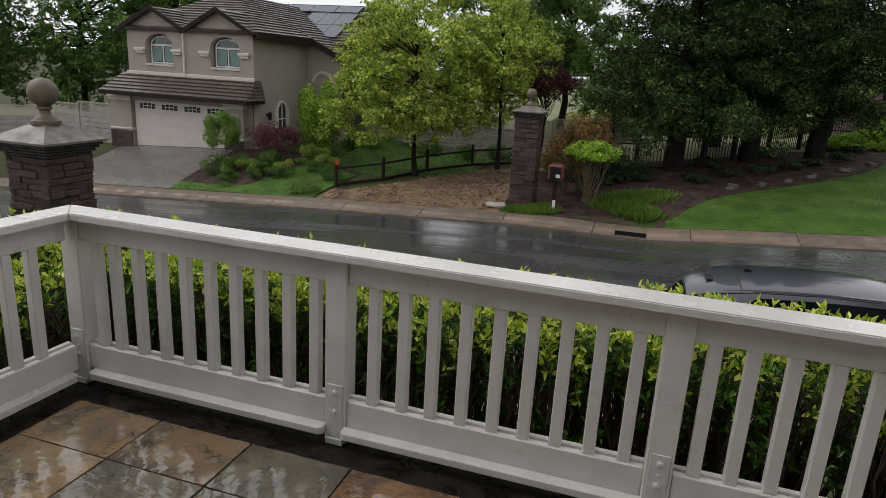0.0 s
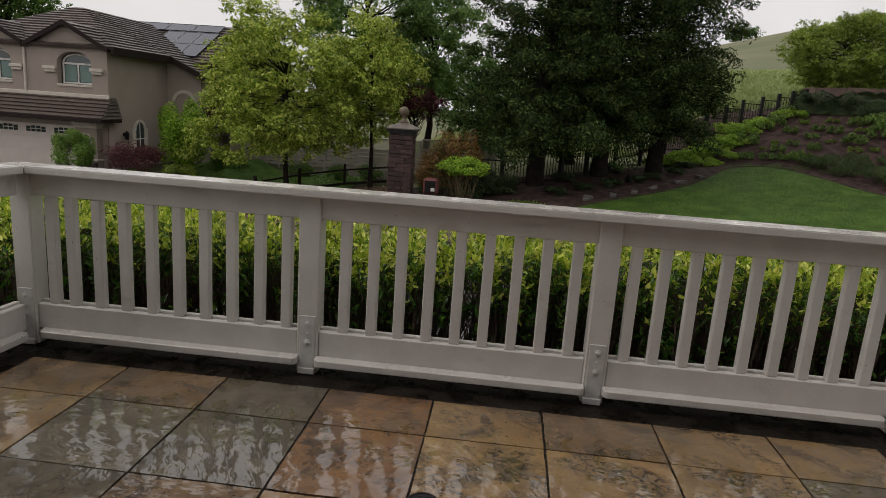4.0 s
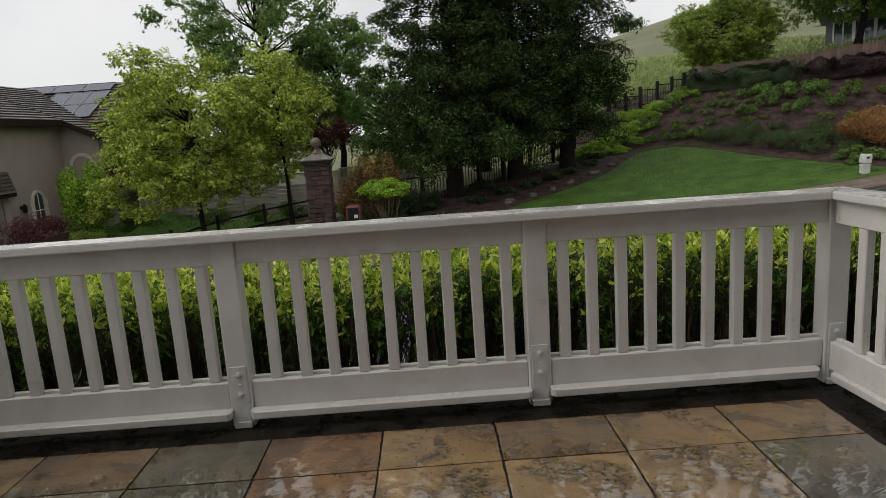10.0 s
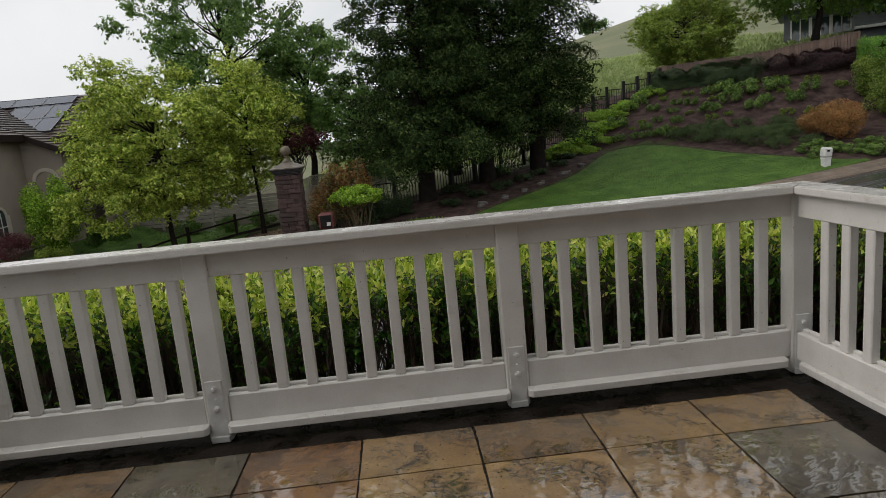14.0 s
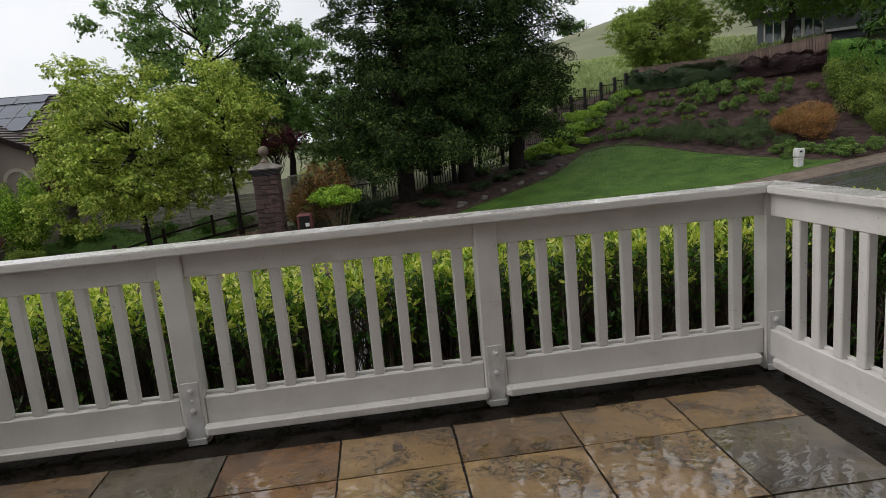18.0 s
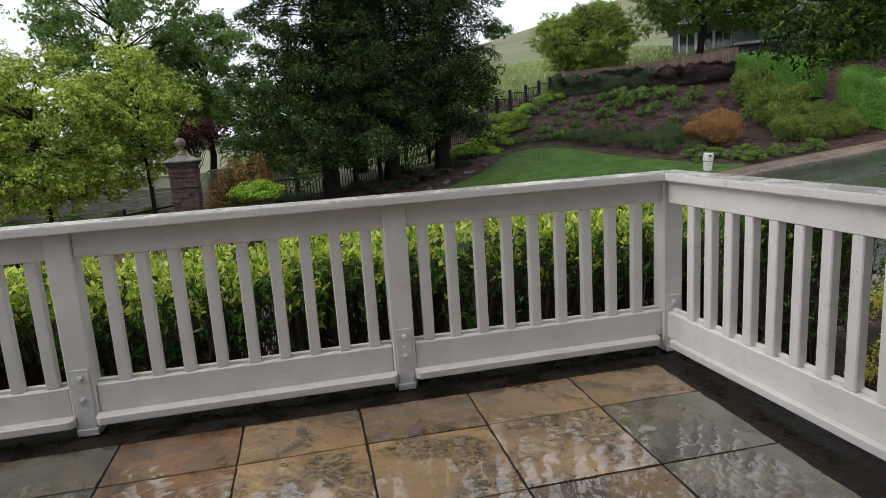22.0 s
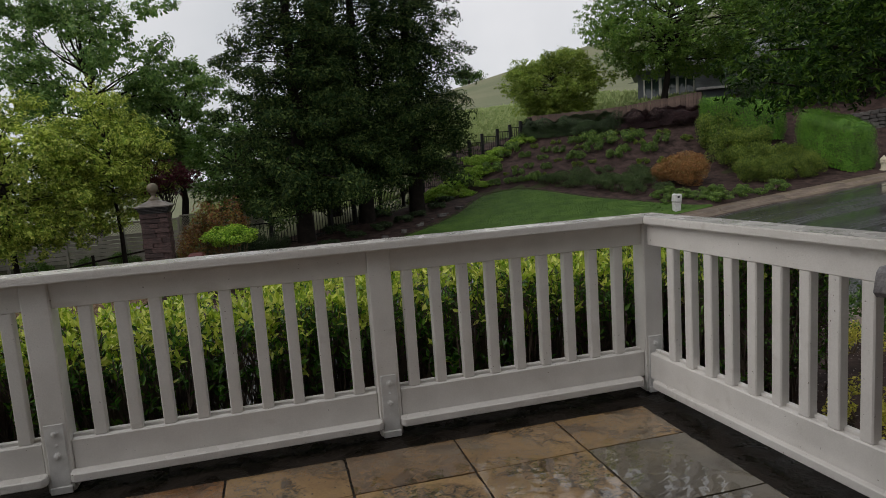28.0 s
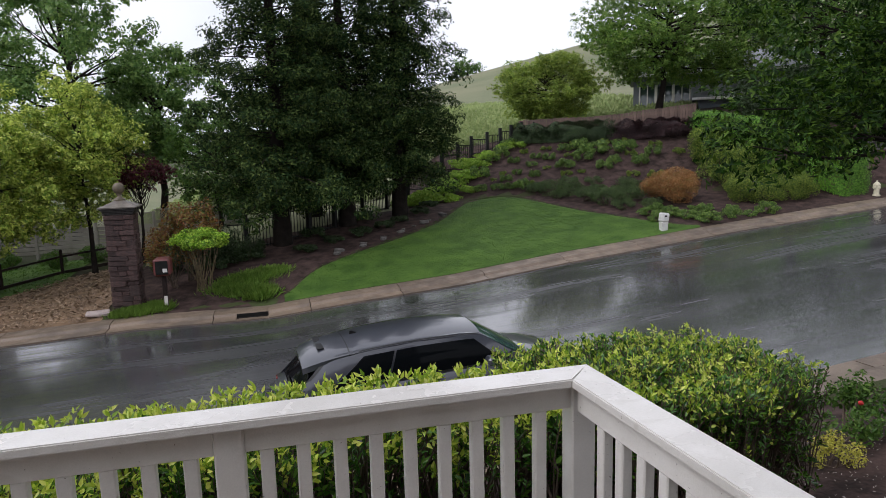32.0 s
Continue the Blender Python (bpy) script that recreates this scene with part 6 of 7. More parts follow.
for k, (x, y, h, s) in enumerate([(2.35, 24.9, 19.5, 4.0), (5.3, 26.8, 20.5, 3.3), (7.9, 27.6, 19.5, 3.6), (4.1, 30.2, 11.5, 3.0)]):
    conifer("redwood", "tall dark redwood with tufted drooping branches by the lawn", x, y, h, s, 330, 20 + k, base=(1.6, 1.7, 1.8, 2.0)[k])
broadleaf("tree", "small dark red maple behind the gate pillar", -3.35, 26.4, 4.9, (0.1, 0, 3.85), (1.25, 1.0, 0.68), 40, 8000, 0.085, PURPLE, 31, trunk=0.08, clump=0.32)
for k, (x, y, h, r, n) in enumerate([(-8.8, 38.0, 16.5, 6.0, 84), (-4.3, 39.0, 10.9, 3.6, 60), (-24.0, 50.0, 9.0, 3.2, 50), (1.6, 42.0, 7.6, 3.4, 50)]):
    broadleaf("tree", "tall open grey-green tree with sky between its limbs", x, y, h, (0.4, 0, h * 0.60), (r, r, h * 0.40), int(n * 1.35), n * 520, 0.21, GUM, 40 + k, trunk=0.26, clump=0.11, hollow=0.3, slim=0.55, twig=3.0)
broadleaf("tree", "low dark tree behind the garden fence", -0.6, 32.5, 6.0, (0, 0, 3.4), (2.4, 2.0, 2.2), 60, 16000, 0.15, MIDLEAF, 47, trunk=0.12, clump=0.25)
for k, (x, y, h, r) in enumerate([(-34.0, 31.0, 13.0, 4.6), (-40.0, 27.0, 13.0, 5.0), (-32.5, 38.0, 13.5, 4.2), (-46.0, 21.0, 14.0, 5.2)]):
    broadleaf("tree", "dense mid-green tree behind the stucco house", x, y, h, (0, 0, h * 0.55), (r, r * 0.9, h * 0.44), 120, 26000, 0.25, MIDLEAF, 50 + k, trunk=0.25, clump=0.22)
# trees up the bank
broadleaf("tree", "rounded yellow-green tree above the bank", 20.1, 37.5, 5.2, (0, 0, 2.7), (3.4, 2.6, 2.2), 130, 66000, 0.13, OLIVETREE, 61, trunk=0.12, stems=4, clump=0.22, hollow=0.5)
broadleaf("tree", "spreading mid-green tree behind the plank fence", 26.6, 35.0, 9.4, (1.4, 0, 5.4), (7.2, 4.4, 4.1), 200, 84000, 0.16, GREENTREE, 62, trunk=0.24, clump=0.17, low=2.5)
broadleaf("tree", "spreading mid-green tree behind the clipped hedge", 35.5, 31.0, 9.0, (0, 0, 6.0), (5.0, 4.5, 3.8), 100, 30000, 0.18, MIDLEAF, 63, trunk=0.24, clump=0.25, low=1.5)
broadleaf("tree", "dark tree at the bend of the street", 37.0, 22.5, 8.5, (0, 0, 5.6), (4.4, 3.6, 3.4), 100, 26000, 0.18, MIDLEAF, 64, trunk=0.22, clump=0.25, low=2.4)
broadleaf("tree", "dark bushy evergreen overhanging the street beside the terrace", 11.6, 2.6, 7.0, (-1.0, 0.9, 5.0), (2.9, 2.5, 3.3), 180, 92000, 0.088, EVERGREEN, 65, trunk=0.2, clump=0.14, slim=0.36, hollow=0.1, low=3.5, z=-1.2,
          lobes=[(-4.6, 0.5, 3.50), (-4.1, 0.3, 3.5), (-4.4, 0.7, 3.9), (-3.8, 0.2, 3.8), (-3.4, 0.3, 3.6), (-4.0, 0.4, 4.4), (-3.3, 0.2, 4.3), (-3.6, 0.6, 4.0)])

# ---- shrubs and beds ----
light = shrub("shrub", "low fresh green perennial on the mulch bank", 0.4, 0.45, SAGE, 420, 0.075, 201, group="bank perennials")
set_out(light, [(13.1, 31.1, 0.5), (14.3, 32.6, 0.45), (15.1, 32.9, 0.5), (16.0, 33.8, 0.5), (12.6, 29.5, 0.32), (13.4, 29.1, 0.32), (14.0, 28.7, 0.32), (14.5, 28.3, 0.4), (14.1, 29.7, 0.32), (15.3, 31.6, 0.34), (15.9, 30.5, 0.3),
    (16.5, 31.3, 0.3), (15.5, 29.2, 0.3), (14.9, 30.1, 0.26), (17.2, 29.1, 0.5), (18.1, 31.1, 0.42), (18.4, 29.2, 0.5), (19.2, 29.7, 0.6), (18.8, 27.7, 0.4), (19.5, 27.9, 0.36), (21.0, 28.9, 0.42), (20.5, 27.2, 0.42), (19.9, 29.1, 0.7), (18.9, 30.5, 0.55), (17.0, 30.6, 0.35), (21.6, 27.6, 0.4)], 0.32)
dark = shrub("shrub", "rounded dark green rosemary shrub at the foot of the bank", 0.75, 0.75, ROSEMARY, 1500, 0.075, 202, slim=0.25, group="rosemary shrubs")
set_out(dark, [(15.4, 27.3, 0.62), (16.1, 26.4, 0.72), (16.4, 25.1, 0.72), (16.9, 24.0, 0.75), (17.8, 23.8, 0.8), (16.6, 27.4, 0.5), (17.7, 26.8, 0.46), (18.3, 24.8, 0.6), (17.3, 25.6, 0.6), (18.9, 25.6, 0.6), (15.6, 26.2, 0.5), (17.1, 22.9, 0.5), (18.2, 22.4, 0.5), (14.9, 27.6, 0.5)], 0.68)
low = shrub("shrub", "low green ground cover clump beside the kerb", 0.45, 0.4, SAGE, 700, 0.06, 203, group="kerb clumps")
set_out(low, [(17.5, 21.4, 0.5), (18.2, 20.9, 0.42), (18.5, 20.3, 0.42), (18.9, 19.8, 0.42), (18.9, 19.3, 0.5), (19.9, 19.5, 0.42), (21.6, 19.4, 0.5), (20.8, 19.3, 0.3), (18.0, 21.7, 0.4), (19.2, 20.6, 0.4), (19.8, 20.9, 0.35), (17.2, 20.6, 0.35), (20.4, 20.0, 0.35)], 0.4)
olive = shrub("shrub", "billowing olive-green shrub on the bank", 0.95, 1.62, OLIVE, 3600, 0.07, 204, group="olive shrubs")
set_out(olive, [(23.4, 25.4, 1.15), (22.5, 20.7, 0.8), (23.5, 20.5, 0.72), (24.4, 20.4, 0.62), (24.2, 24.0, 1.1), (22.9, 22.5, 1.0), (24.0, 22.0, 0.9), (22.9, 24.0, 1.05), (21.9, 21.3, 0.72), (25.0, 22.2, 0.75), (24.8, 21.1, 0.62)], 0.95)
rust = shrub("shrub", "rounded rust-orange shrub on the mulch bank", 1.35, 1.4, RUST, 9000, 0.07, 205, stems=10)
set_out(rust, [(19.55, 22.8, 1.38)], 1.35)
gold = shrub("shrub", "small olive-green clump among the bank perennials", 0.38, 0.42, OLIVE, 520, 0.06, 208, group="bank olive clumps")
set_out(gold, [(14.2, 30.6, 0.26), (15.0, 28.6, 0.3), (16.4, 29.6, 0.26), (16.9, 28.2, 0.34), (17.6, 28.0, 0.28), (18.0, 30.2, 0.3), (17.4, 31.9, 0.34), (18.9, 31.4, 0.36), (20.2, 30.4, 0.4), (20.6, 28.2, 0.34), (21.4, 29.9, 0.34), (22.2, 28.4, 0.38), (19.7, 26.4, 0.36), (20.6, 25.8, 0.4), (16.2, 32.4, 0.3), (13.6, 30.2, 0.22), (22.8, 27.0, 0.4)], 0.38)
groundlime = shrub("shrub", "spreading lime-green ground cover beside the redwoods", 0.8, 0.5, FRESH, 1300, 0.085, 206, group="lime ground cover")
set_out(groundlime, [(10.3, 30.2, 0.9), (11.5, 30.8, 0.9), (9.3, 29.6, 0.7), (12.4, 31.6, 0.8), (13.2, 32.6, 0.8), (14.4, 33.1, 0.7), (10.8, 29.6, 0.6), (12.0, 29.9, 0.5), (15.9, 33.4, 0.7), (11.2, 31.6, 0.8), (12.6, 32.8, 0.8), (10.0, 31.0, 0.7), (8.6, 30.2, 0.6), (13.0, 31.6, 0.5)], 0.62)
under = shrub("shrub", "dull green ferny clump under the redwoods", 0.5, 0.4, DARKLEAF, 500, 0.09, 207, group="clumps under the redwoods")
set_out(under, [(3.2, 23.4, 0.5), (4.4, 24.3, 0.5), (5.6, 24.9, 0.55), (6.8, 25.6, 0.5), (7.6, 26.3, 0.5), (8.8, 27.3, 0.5), (3.6, 25.6, 0.6), (1.0, 23.4, 0.6), (0.0, 23.0, 0.6), (6.0, 27.4, 0.6), (9.6, 28.6, 0.5)], 0.5)


def rounded_hedge(name, label, p0, p1, width, height, material, leaves, size, seed, ragged=0.03, lump=0.04, fall=0.0):
    """A clipped hedge with rounded shoulders from p0 to p1: twiggy core and a coat of leaves."""
    (x0, y0), (x1, y1) = p0, p1
    length = math.hypot(x1 - x0, y1 - y0)
    rng = np.random.default_rng(seed)
    t = thing(name, label, "hedge", (x0, y0, min(gz(x0, y0), gz(x1, y1)) - 0.05), turn=math.degrees(math.atan2(y1 - y0, x1 - x0)))
    rise = gz(x1, y1) - gz(x0, y0)
    r = min(width, height) * 0.28
    p = rng.uniform((0, -width / 2, 0), (length, width / 2, height), (leaves * 4, 3))
    q = np.clip(p, (r, -width / 2 + r, 0), (length - r, width / 2 - r, height - r))
    d = np.linalg.norm(p - q, axis=1)
    keep = np.nonzero((d < r * (1 + rng.normal(0, ragged * 3, len(d)))) & (d > r * 0.45))[0][:leaves]
    p, nrm = p[keep], unit(p[keep] - q[keep])
    p = p + nrm * (lump * np.array([noise.noise(Vector(q) * 1.6 + Vector((seed, 0, 0))) for q in p]) * 2)[:, None]
    core = r * 0.75 + lump * 0.9
    base = max(0.0, -rise)
    p[:, 2] = p[:, 2] * (1 - fall * p[:, 0] / length) + base + rise * p[:, 0] / length
    part("foliage", leaf_mesh("foliage", p, nrm, size, rng, jitter=0.22), material, t)
    bm = box(core, length - core, -width / 2 + core, width / 2 - core, 0, height - core, r * 0.3)
    for v in bm.verts:
        v.co.z = v.co.z * (1 - fall * v.co.x / length) + base + rise * v.co.x / length
    part("twiggy_core", bm, TWIG, t)
    return t


rounded_hedge("clipped_hedge", "bright green clipped block hedge on the bank", (23.2, 26.6), (26.6, 24.5), 1.6, 2.35, CLIPPED, 42000, 0.062, 211, 0.06, 0.10, fall=0.20)
rounded_hedge("clipped_hedge", "bright green clipped block hedge near the street bend", (26.3, 22.7), (26.6, 19.7), 1.9, 2.3, CLIPPED, 42000, 0.062, 212, 0.06, 0.10, fall=0.06)
rounded_hedge("hedge", "dark green informal hedge along the top of the bank", (16.4, 34.5), (20.9, 30.8), 1.3, 0.92, DARKLEAF, 22000, 0.11, 213, 0.14, 0.3)
rounded_hedge("hedge", "dark purple-leaved hedge below the plank fence", (20.8, 30.8), (24.6, 28.4), 1.3, 0.78, DARKPURPLE, 20000, 0.10, 214, 0.14, 0.3)
low_wall_rock = mat("grey_retaining_stone", (0.11, 0.10, 0.09), (0.06, 0.055, 0.05), rough=0.8, scale=4, fine=25, bump=0.6, vary=0.3)
WALLSTONE = [own_mesh("wall_stone", box(-0.5, 0.5, -0.5, 0.5, -0.5, 0.5, b), low_wall_rock) for b in (0.1, 0.14)]


def dry_wall(p0, p1, height, seed):
    (x0, y0), (x1, y1) = p0, p1
    length = math.hypot(x1 - x0, y1 - y0)
    t = thing("retaining_wall", "low grey dry-stone retaining wall by the street bend", "wall", (x0, y0, gz(x0, y0)), turn=math.degrees(math.atan2(y1 - y0, x1 - x0)))
    rng = random.Random(seed)
    rise = (gz(x1, y1) - gz(x0, y0)) / length
    part("core", box(0, length, 0.1, 0.5, -0.5, height - 0.1), MORTAR, t)
    for r in range(int(height / 0.2)):
        u = 0.0
        while u < length:
            w = rng.uniform(0.25, 0.55)
            stone(t, "wall_stone", rng.choice(WALLSTONE), (u + w / 2, 0.1, 0.1 + 0.2 * r + rise * u), (w - 0.02, 0.3, 0.19), rng, 3)
            u += w


dry_wall((29.0, 23.2), (35.0, 22.0), 1.0, 5)

# beside the gate pillar
TANSTEM = mat("tan_stems", (0.19, 0.145, 0.075), (0.10, 0.075, 0.04), rough=0.7, scale=9, fine=60, bump=0.3)
bush = shrub("shrub", "flat-topped lime-green bush on bare stems beside the gate pillar", 1.05, 2.5, FERN, 3600, 0.10, 221, stems=30, bare=0.66, wood=TANSTEM)
set_out(bush, [(-0.5, 20.6, 0.92)], 1.05)
def grass_clump(label, x, y, r, h, blades, seed):
    """A tuft of fine arching blades."""
    rng = np.random.default_rng(seed)
    t = thing("grass_clump", label, "grass", (x, y, gz(x, y)), group="grass clumps")
    c = rng.normal(0, 0.45, (blades, 3)) * np.array([r, r * 0.7, 0])
    c[:, 2] = np.array([gz(x + a, y + b) - gz(x, y) for a, b in c[:, :2]])
    axis = c / r * 0.5 + rng.normal(0, 0.35, (blades, 3)) + np.array([0, 0, 1.0])
    part("tuft", oval_leaves("tuft", c, rng.normal(0, 1, (blades, 3)), axis, h, rng, slim=0.06), CLUMPGRASS, t)


CLUMPGRASS = leaf_mat("clump_grass_blades", [(0, (0.10, 0.20, 0.025)), (1, (0.28, 0.42, 0.08))], rough=0.6, trans=0.4, blotch=2.0)
for k, (x, y, r, h) in enumerate([(-2.35, 19.25, 0.5, 0.22), (-1.85, 19.4, 0.4, 0.24), (-2.75, 19.2, 0.35, 0.2), (0.35, 20.6, 0.75, 0.2), (1.0, 21.0, 0.8, 0.22), (1.4, 19.7, 0.45, 0.34), (0.75, 20.1, 0.5, 0.2), (1.75, 21.4, 0.6, 0.2)]):
    grass_clump("fresh green grassy clump beside the gate pillar", x, y, r, h, 2200, 300 + k)
bm = box(-0.34, 0.34, -0.24, 0.24, 0, 0.09, 0.02)
bmesh.ops.subdivide_edges(bm, edges=[e for e in bm.edges if e.calc_length() > 0.3], cuts=3, use_grid_fill=True)
for v in bm.verts:
    v.co += 0.03 * Vector(noise.noise_vector(v.co * 6))
slab = tagged(part("flat_stone", bm, PALEROCK), "pale flat stone at the mouth of the chip drive", "stone")
slab.matrix_basis = pose(-3.6, 19.5, gz(-3.6, 19.5) + 0.05, 4, 3, 12)
rng = random.Random(19)
DULLROCK = mat("dull_grey_rock", (0.13, 0.12, 0.11), (0.07, 0.065, 0.06), rough=0.75, scale=5, fine=30, bump=0.7, vary=0.3)
EDGEROCK = []
for me in FIELD:
    me = me.copy()
    me.materials[0] = DULLROCK
    EDGEROCK.append(me)
for k in range(12):
    o = tagged(new("edging_rock", rng.choice(EDGEROCK)), "small grey rock edging the redwood bed", "rock", group="edging rocks")
    u = (k + rng.uniform(-0.5, 0.5)) / 11
    x, y = 4.2 + 5.4 * u + rng.uniform(-0.12, 0.12), float(lawn_edge(4.2 + 5.4 * u)) + 0.55 + rng.uniform(-0.15, 0.25)
    w = rng.uniform(0.18, 0.42)
    o.matrix_basis = pose(x, y, gz(x, y) + w * 0.14, rng.uniform(-8, 8), rng.uniform(-8, 8), rng.uniform(0, 180)) @ Matrix.Diagonal((w, w * 0.7, w * 0.42, 1))
bronze = shrub("shrub", "bronze-tipped shrub behind the lime-green bush", 0.8, 2.3, BRONZE, 1500, 0.085, 222, stems=12, bare=0.3)
set_out(bronze, [(-1.5, 21.3, 0.9), (-0.9, 21.9, 1.0)], 0.8)
dk = shrub("shrub", "tall dark evergreen shrub under the redwoods", 1.0, 1.9, DARKLEAF, 2200, 0.10, 223, group="dark evergreens")
set_out(dk, [(0.2, 23.4, 0.8), (-0.9, 23.2, 0.9), (1.1, 23.5, 0.55), (-1.9, 23.4, 0.8)], 1.0)
hill_dark = shrub("shrub", "large dark evergreen shrub behind the clipped hedges", 1.5, 2.2, DARKLEAF, 2400, 0.16, 224, stems=9, group="dark shrubs behind the hedges")
set_out(hill_dark, [(28.6, 27.4, 1.5), (30.6, 26.6, 1.6), (32.8, 25.8, 1.6), (29.6, 29.6, 1.7), (34.6, 25.0, 1.5), (31.8, 28.8, 1.8), (35.5, 27.5, 1.8)], 1.5)
# garden of the stucco house
sprig = shrub("shrub", "loose yellow-green shrub in the front garden", 0.6, 0.75, OLIVETREE, 1500, 0.06, 237, group="garden shrubs")
set_out(sprig, [(-14.9, 20.8, 0.62), (-13.6, 21.6, 0.5), (-13.0, 23.2, 0.7), (-12.2, 22.9, 0.55)], 0.6)
ball = shrub("shrub", "rounded dark green clipped shrub in the front garden", 0.6, 0.8, MIDLEAF, 1500, 0.065, 231, group="garden shrubs")
set_out(ball, [(-16.3, 20.7, 0.72), (-15.3, 20.0, 0.5), (-14.2, 20.6, 0.55), (-14.4, 21.9, 0.6), (-13.3, 20.9, 0.5), (-11.3, 21.6, 0.5), (-9.7, 29.6, 0.7), (-15.7, 21.5, 0.6), (-7.4, 28.6, 0.6), (-5.9, 29.5, 0.7), (-12.4, 22.2, 0.45), (-12.6, 27.5, 0.9)], 0.6)
flower = shrub("shrub", "pale variegated ground cover beside the kerb", 0.6, 0.32, SAGE, 900, 0.06, 232, group="variegated clumps")
set_out(flower, [(-11.4, 19.6, 0.7), (-15.1, 19.6, 0.4), (-13.2, 22.9, 0.6)], 0.6)
purple = shrub("shrub", "spreading purple-leaved shrub against the house", 1.25, 1.6, PURPLE, 2600, 0.085, 233, stems=12, bare=0.15)
set_out(purple, [(-14.9, 22.9, 1.25)], 1.25)
redup = shrub("shrub", "red-leaved shrub at the wing of the house", 0.9, 4.2, PURPLE, 1400, 0.10, 235, stems=8, bare=0.55)
set_out(redup, [(-13.6, 28.3, 0.9)], 0.9)
limebush = shrub("shrub", "tall feathery lime-green shrub beside the house", 1.05, 3.5, FERN, 7000, 0.11, 234, stems=9)
set_out(limebush, [(-13.9, 25.2, 1.1)], 1.05)
topiary = shrub("shrub", "small round-headed green tree in front of the garage", 0.85, 2.3, GREENTREE, 4600, 0.08, 236, stems=7, bare=0.34)
set_out(topiary, [(-16.7, 21.7, 0.85)], 0.8)
# bed beside the terrace
YELLOWLEAF = leaf_mat("bright_yellow_leaves", [(0, (0.36, 0.38, 0.04)), (1, (0.75, 0.68, 0.14))], trans=0.35, blotch=4.0)
yellow = shrub("shrub", "small bright yellow-green shrub in the near bed", 0.28, 0.42, YELLOWLEAF, 500, 0.035, 241, group="yellow shrubs")
set_out(yellow, [(6.75, 1.6, 0.24), (5.3, 0.2, 0.3), (5.0, -0.5, 0.3), (6.3, -0.6, 0.32), (5.6, -1.2, 0.28), (6.2, 0.3, 0.3)], 0.28)
rose = shrub("rose_bush", "green bush with a few red flowers near the kerb", 0.5, 0.75, MIDLEAF, 900, 0.055, 242, stems=9)
rose.matrix_basis = pose(7.6, 2.2, gz(7.6, 2.2) - 0.03)
red = mat("red_petals", (0.55, 0.02, 0.02), (0.4, 0.012, 0.015), rough=0.5, scale=30, fine=90)
for k, (dx, dy, dz) in enumerate([(-0.25, -0.3, 0.62), (0.1, -0.35, 0.60), (0.3, -0.2, 0.50), (0.2, -0.42, 0.42)]):
    bm = bmesh.new()
    bmesh.ops.create_icosphere(bm, subdivisions=2, radius=0.024)
    for v in bm.verts:
        v.co *= 1 + 0.25 * noise.noise(v.co * 60)
    part("flower", bm, red, rose).location = (dx, dy, dz)
patch("near_bed", "dark gravelly bed beside the terrace", MULCH, np.arange(3.9, 12.0, 0.4), lambda x: np.full_like(x, 4.9), 0.03, 14, bottom=lambda x: np.full_like(x, -3.0), category="bed")
rng = np.random.default_rng(77)
c = np.stack([rng.uniform(4.2, 8.5, 3000), rng.uniform(-2.5, 3.5, 3000)], 1)
c = np.concatenate([c, (ground_z(c[:, 0], c[:, 1]) + 0.045)[:, None]], 1)
tagged(part("wood_chip_litter", leaf_mesh("wood_chip_litter", c, np.tile((0, 0, 1.0), (3000, 1)), 0.024, rng, jitter=0.25), mat("pale_chips", (0.4, 0.36, 0.33), (0.25, 0.22, 0.2), rough=0.7)), "pale chips scattered on the dark bed", "litter", kind="stuff")

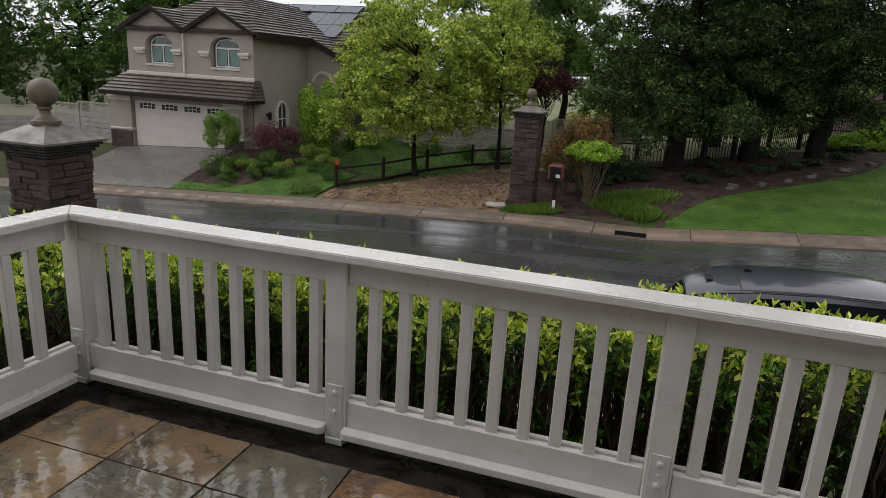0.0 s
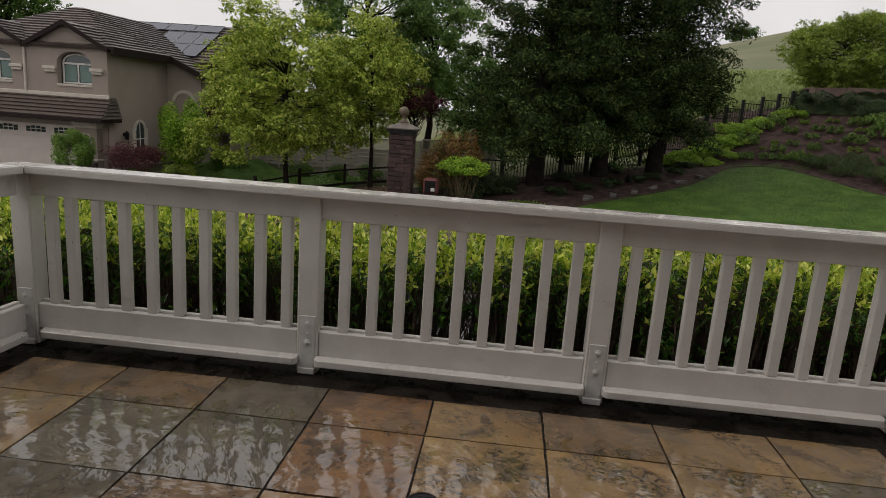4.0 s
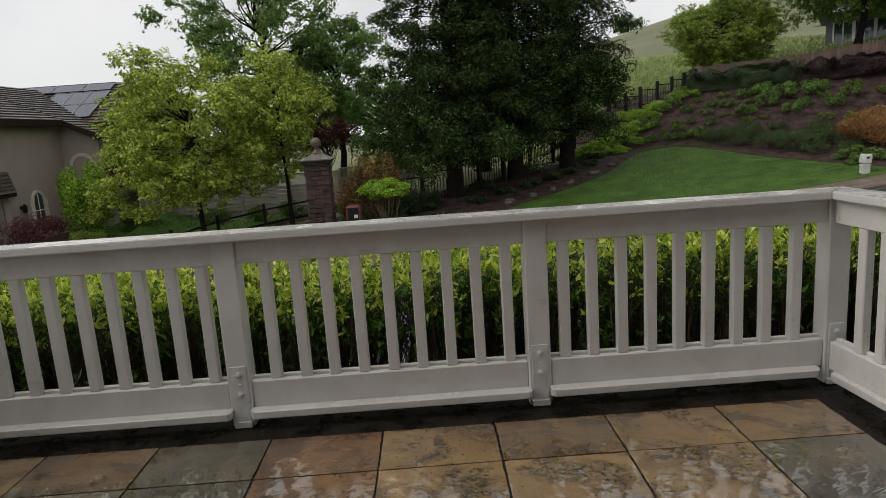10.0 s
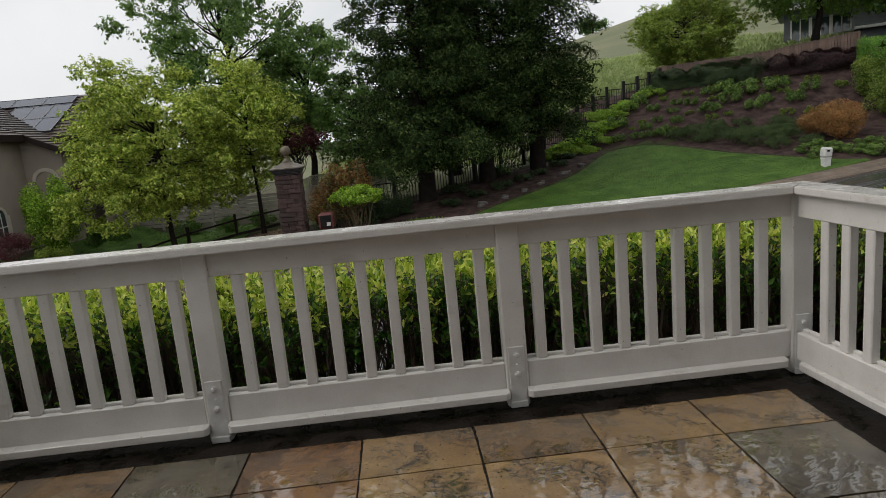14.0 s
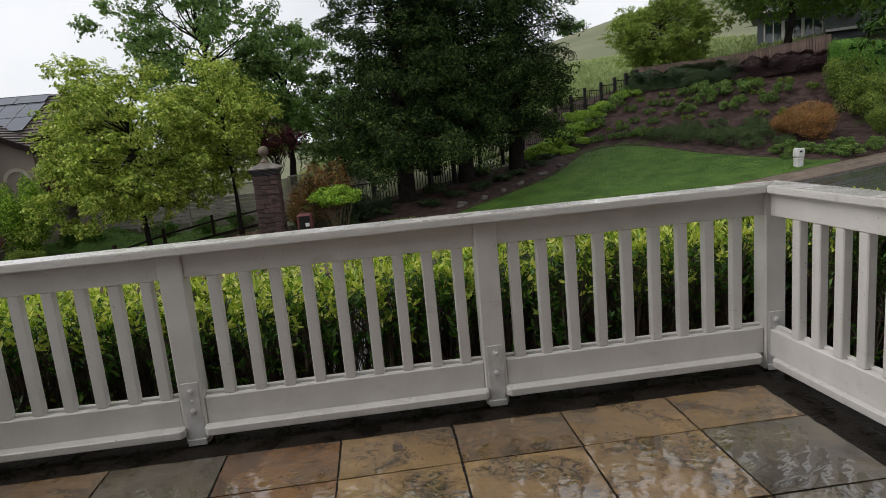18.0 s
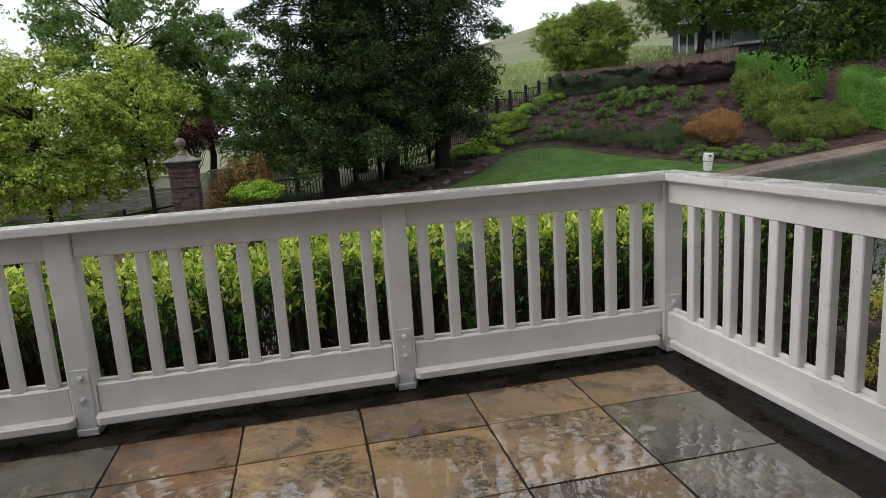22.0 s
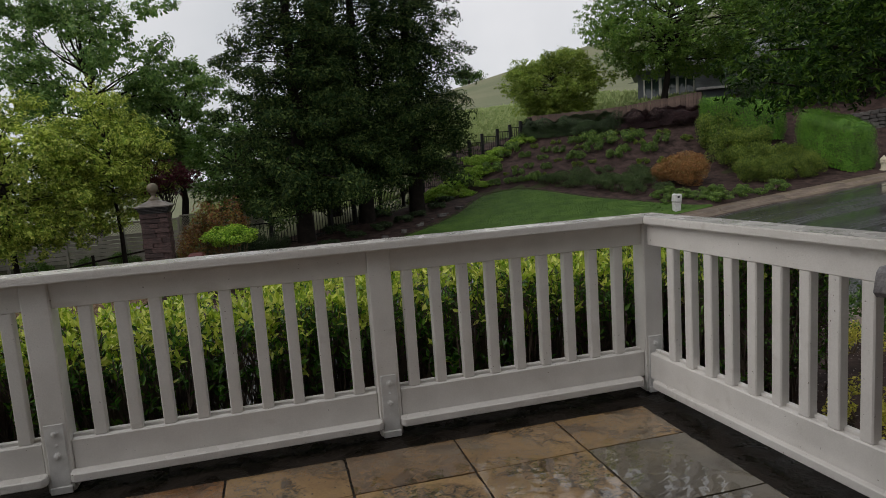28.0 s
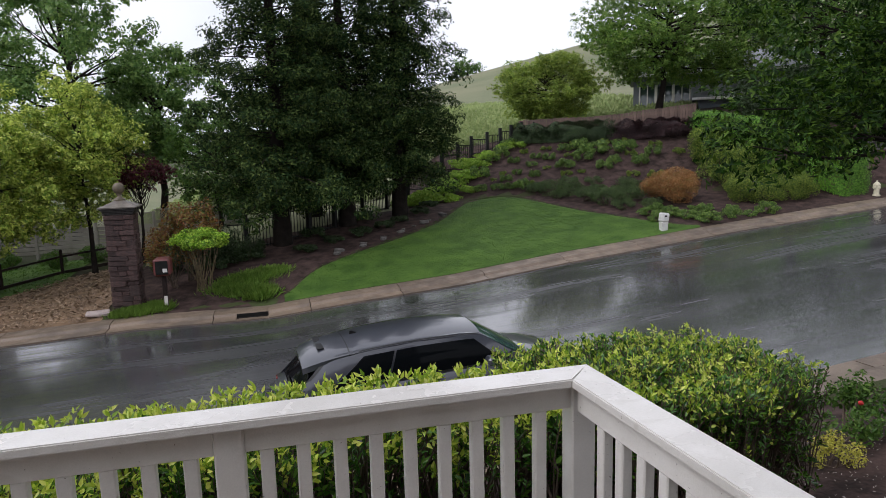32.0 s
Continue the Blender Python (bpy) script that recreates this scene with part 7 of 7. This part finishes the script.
# loose chips on the drive, blades on the lawn, dry grass on the hill
n = 5000
c = np.stack([rng.uniform(-10.4, -3.4, n), rng.uniform(19.0, 26.5, n)], 1)
c = c[c[:, 1] < 20.4 + 6.0 * ease(c[:, 0], -10.5, -5.0)]
c = np.concatenate([c, (ground_z(c[:, 0], c[:, 1]) + 0.065)[:, None]], 1)
tagged(part("wood_chips", leaf_mesh("wood_chips", c, np.tile((0, 0, 1.0), (len(c), 1)), 0.12, rng, jitter=0.35), mat("loose_chips", (0.36, 0.255, 0.165), (0.17, 0.115, 0.075), rough=0.65, scale=1.5, fine=9)), "loose orange-brown wood chips", "chips", kind="stuff")
n = 60000
c = np.stack([rng.uniform(2.3, 18.1, n), rng.uniform(19.0, 28.6, n)], 1)
c = c[c[:, 1] < lawn_edge(c[:, 0]) + 0.04]
c = np.concatenate([c, (ground_z(c[:, 0], c[:, 1]) + 0.065)[:, None]], 1)
tagged(part("grass", leaf_mesh("grass", c, rng.normal(0, 1, (len(c), 3)) * np.array([1, 1, 0.5]) + np.array([0, -0.2, 0.8]), 0.045, rng, slim=0.25, jitter=0.1), GRASSBLADE), "blades of the clipped lawn", "grass", kind="stuff")
n = 9000
c = np.stack([rng.uniform(-17.2, -6.2, n), rng.uniform(19.0, 30.5, n)], 1)
c = c[(c[:, 1] < 19.6 + 3.5 * ease(c[:, 0], -14.2, -12.9)) & (c[:, 0] < -10.8) | (c[:, 1] > 24) & (c[:, 0] > -14.3)]
c = np.concatenate([c, (ground_z(c[:, 0], c[:, 1]) + 0.06)[:, None]], 1)
tagged(part("grass", leaf_mesh("grass", c, rng.normal(0, 1, (len(c), 3)) * np.array([1, 1, 0.15]), 0.10, rng, slim=0.22, jitter=0.1), GRASSBLADE), "blades of the side lawn", "grass", kind="stuff")
n = 30000
c = np.stack([rng.uniform(-8, 34, n), 36.5 + 70 * rng.beta(1, 2.4, n)], 1)
c = np.concatenate([c, (ground_z(c[:, 0], c[:, 1]) + 0.2)[:, None]], 1)
PALEGRASS = leaf_mat("tall_pale_grass", [(0, (0.22, 0.30, 0.10)), (1, (0.40, 0.46, 0.20))], blotch=0.05)
tagged(part("tall_grass", leaf_mesh("tall_grass", c, rng.normal(0, 1, (n, 3)) * np.array([1, 1, 0.1]), 0.6, rng, slim=0.3, jitter=0.1), PALEGRASS), "tall pale grass on the hillside", "grass", kind="stuff")
broadleaf("tree", "far dark oaks on the ridge of the hill", 66.0, 203.0, 5.0, (0, 0, 3.0), (5.0, 3.0, 2.4), 20, 1500, 0.8, MIDLEAF, 71, trunk=0.4, clump=0.35)
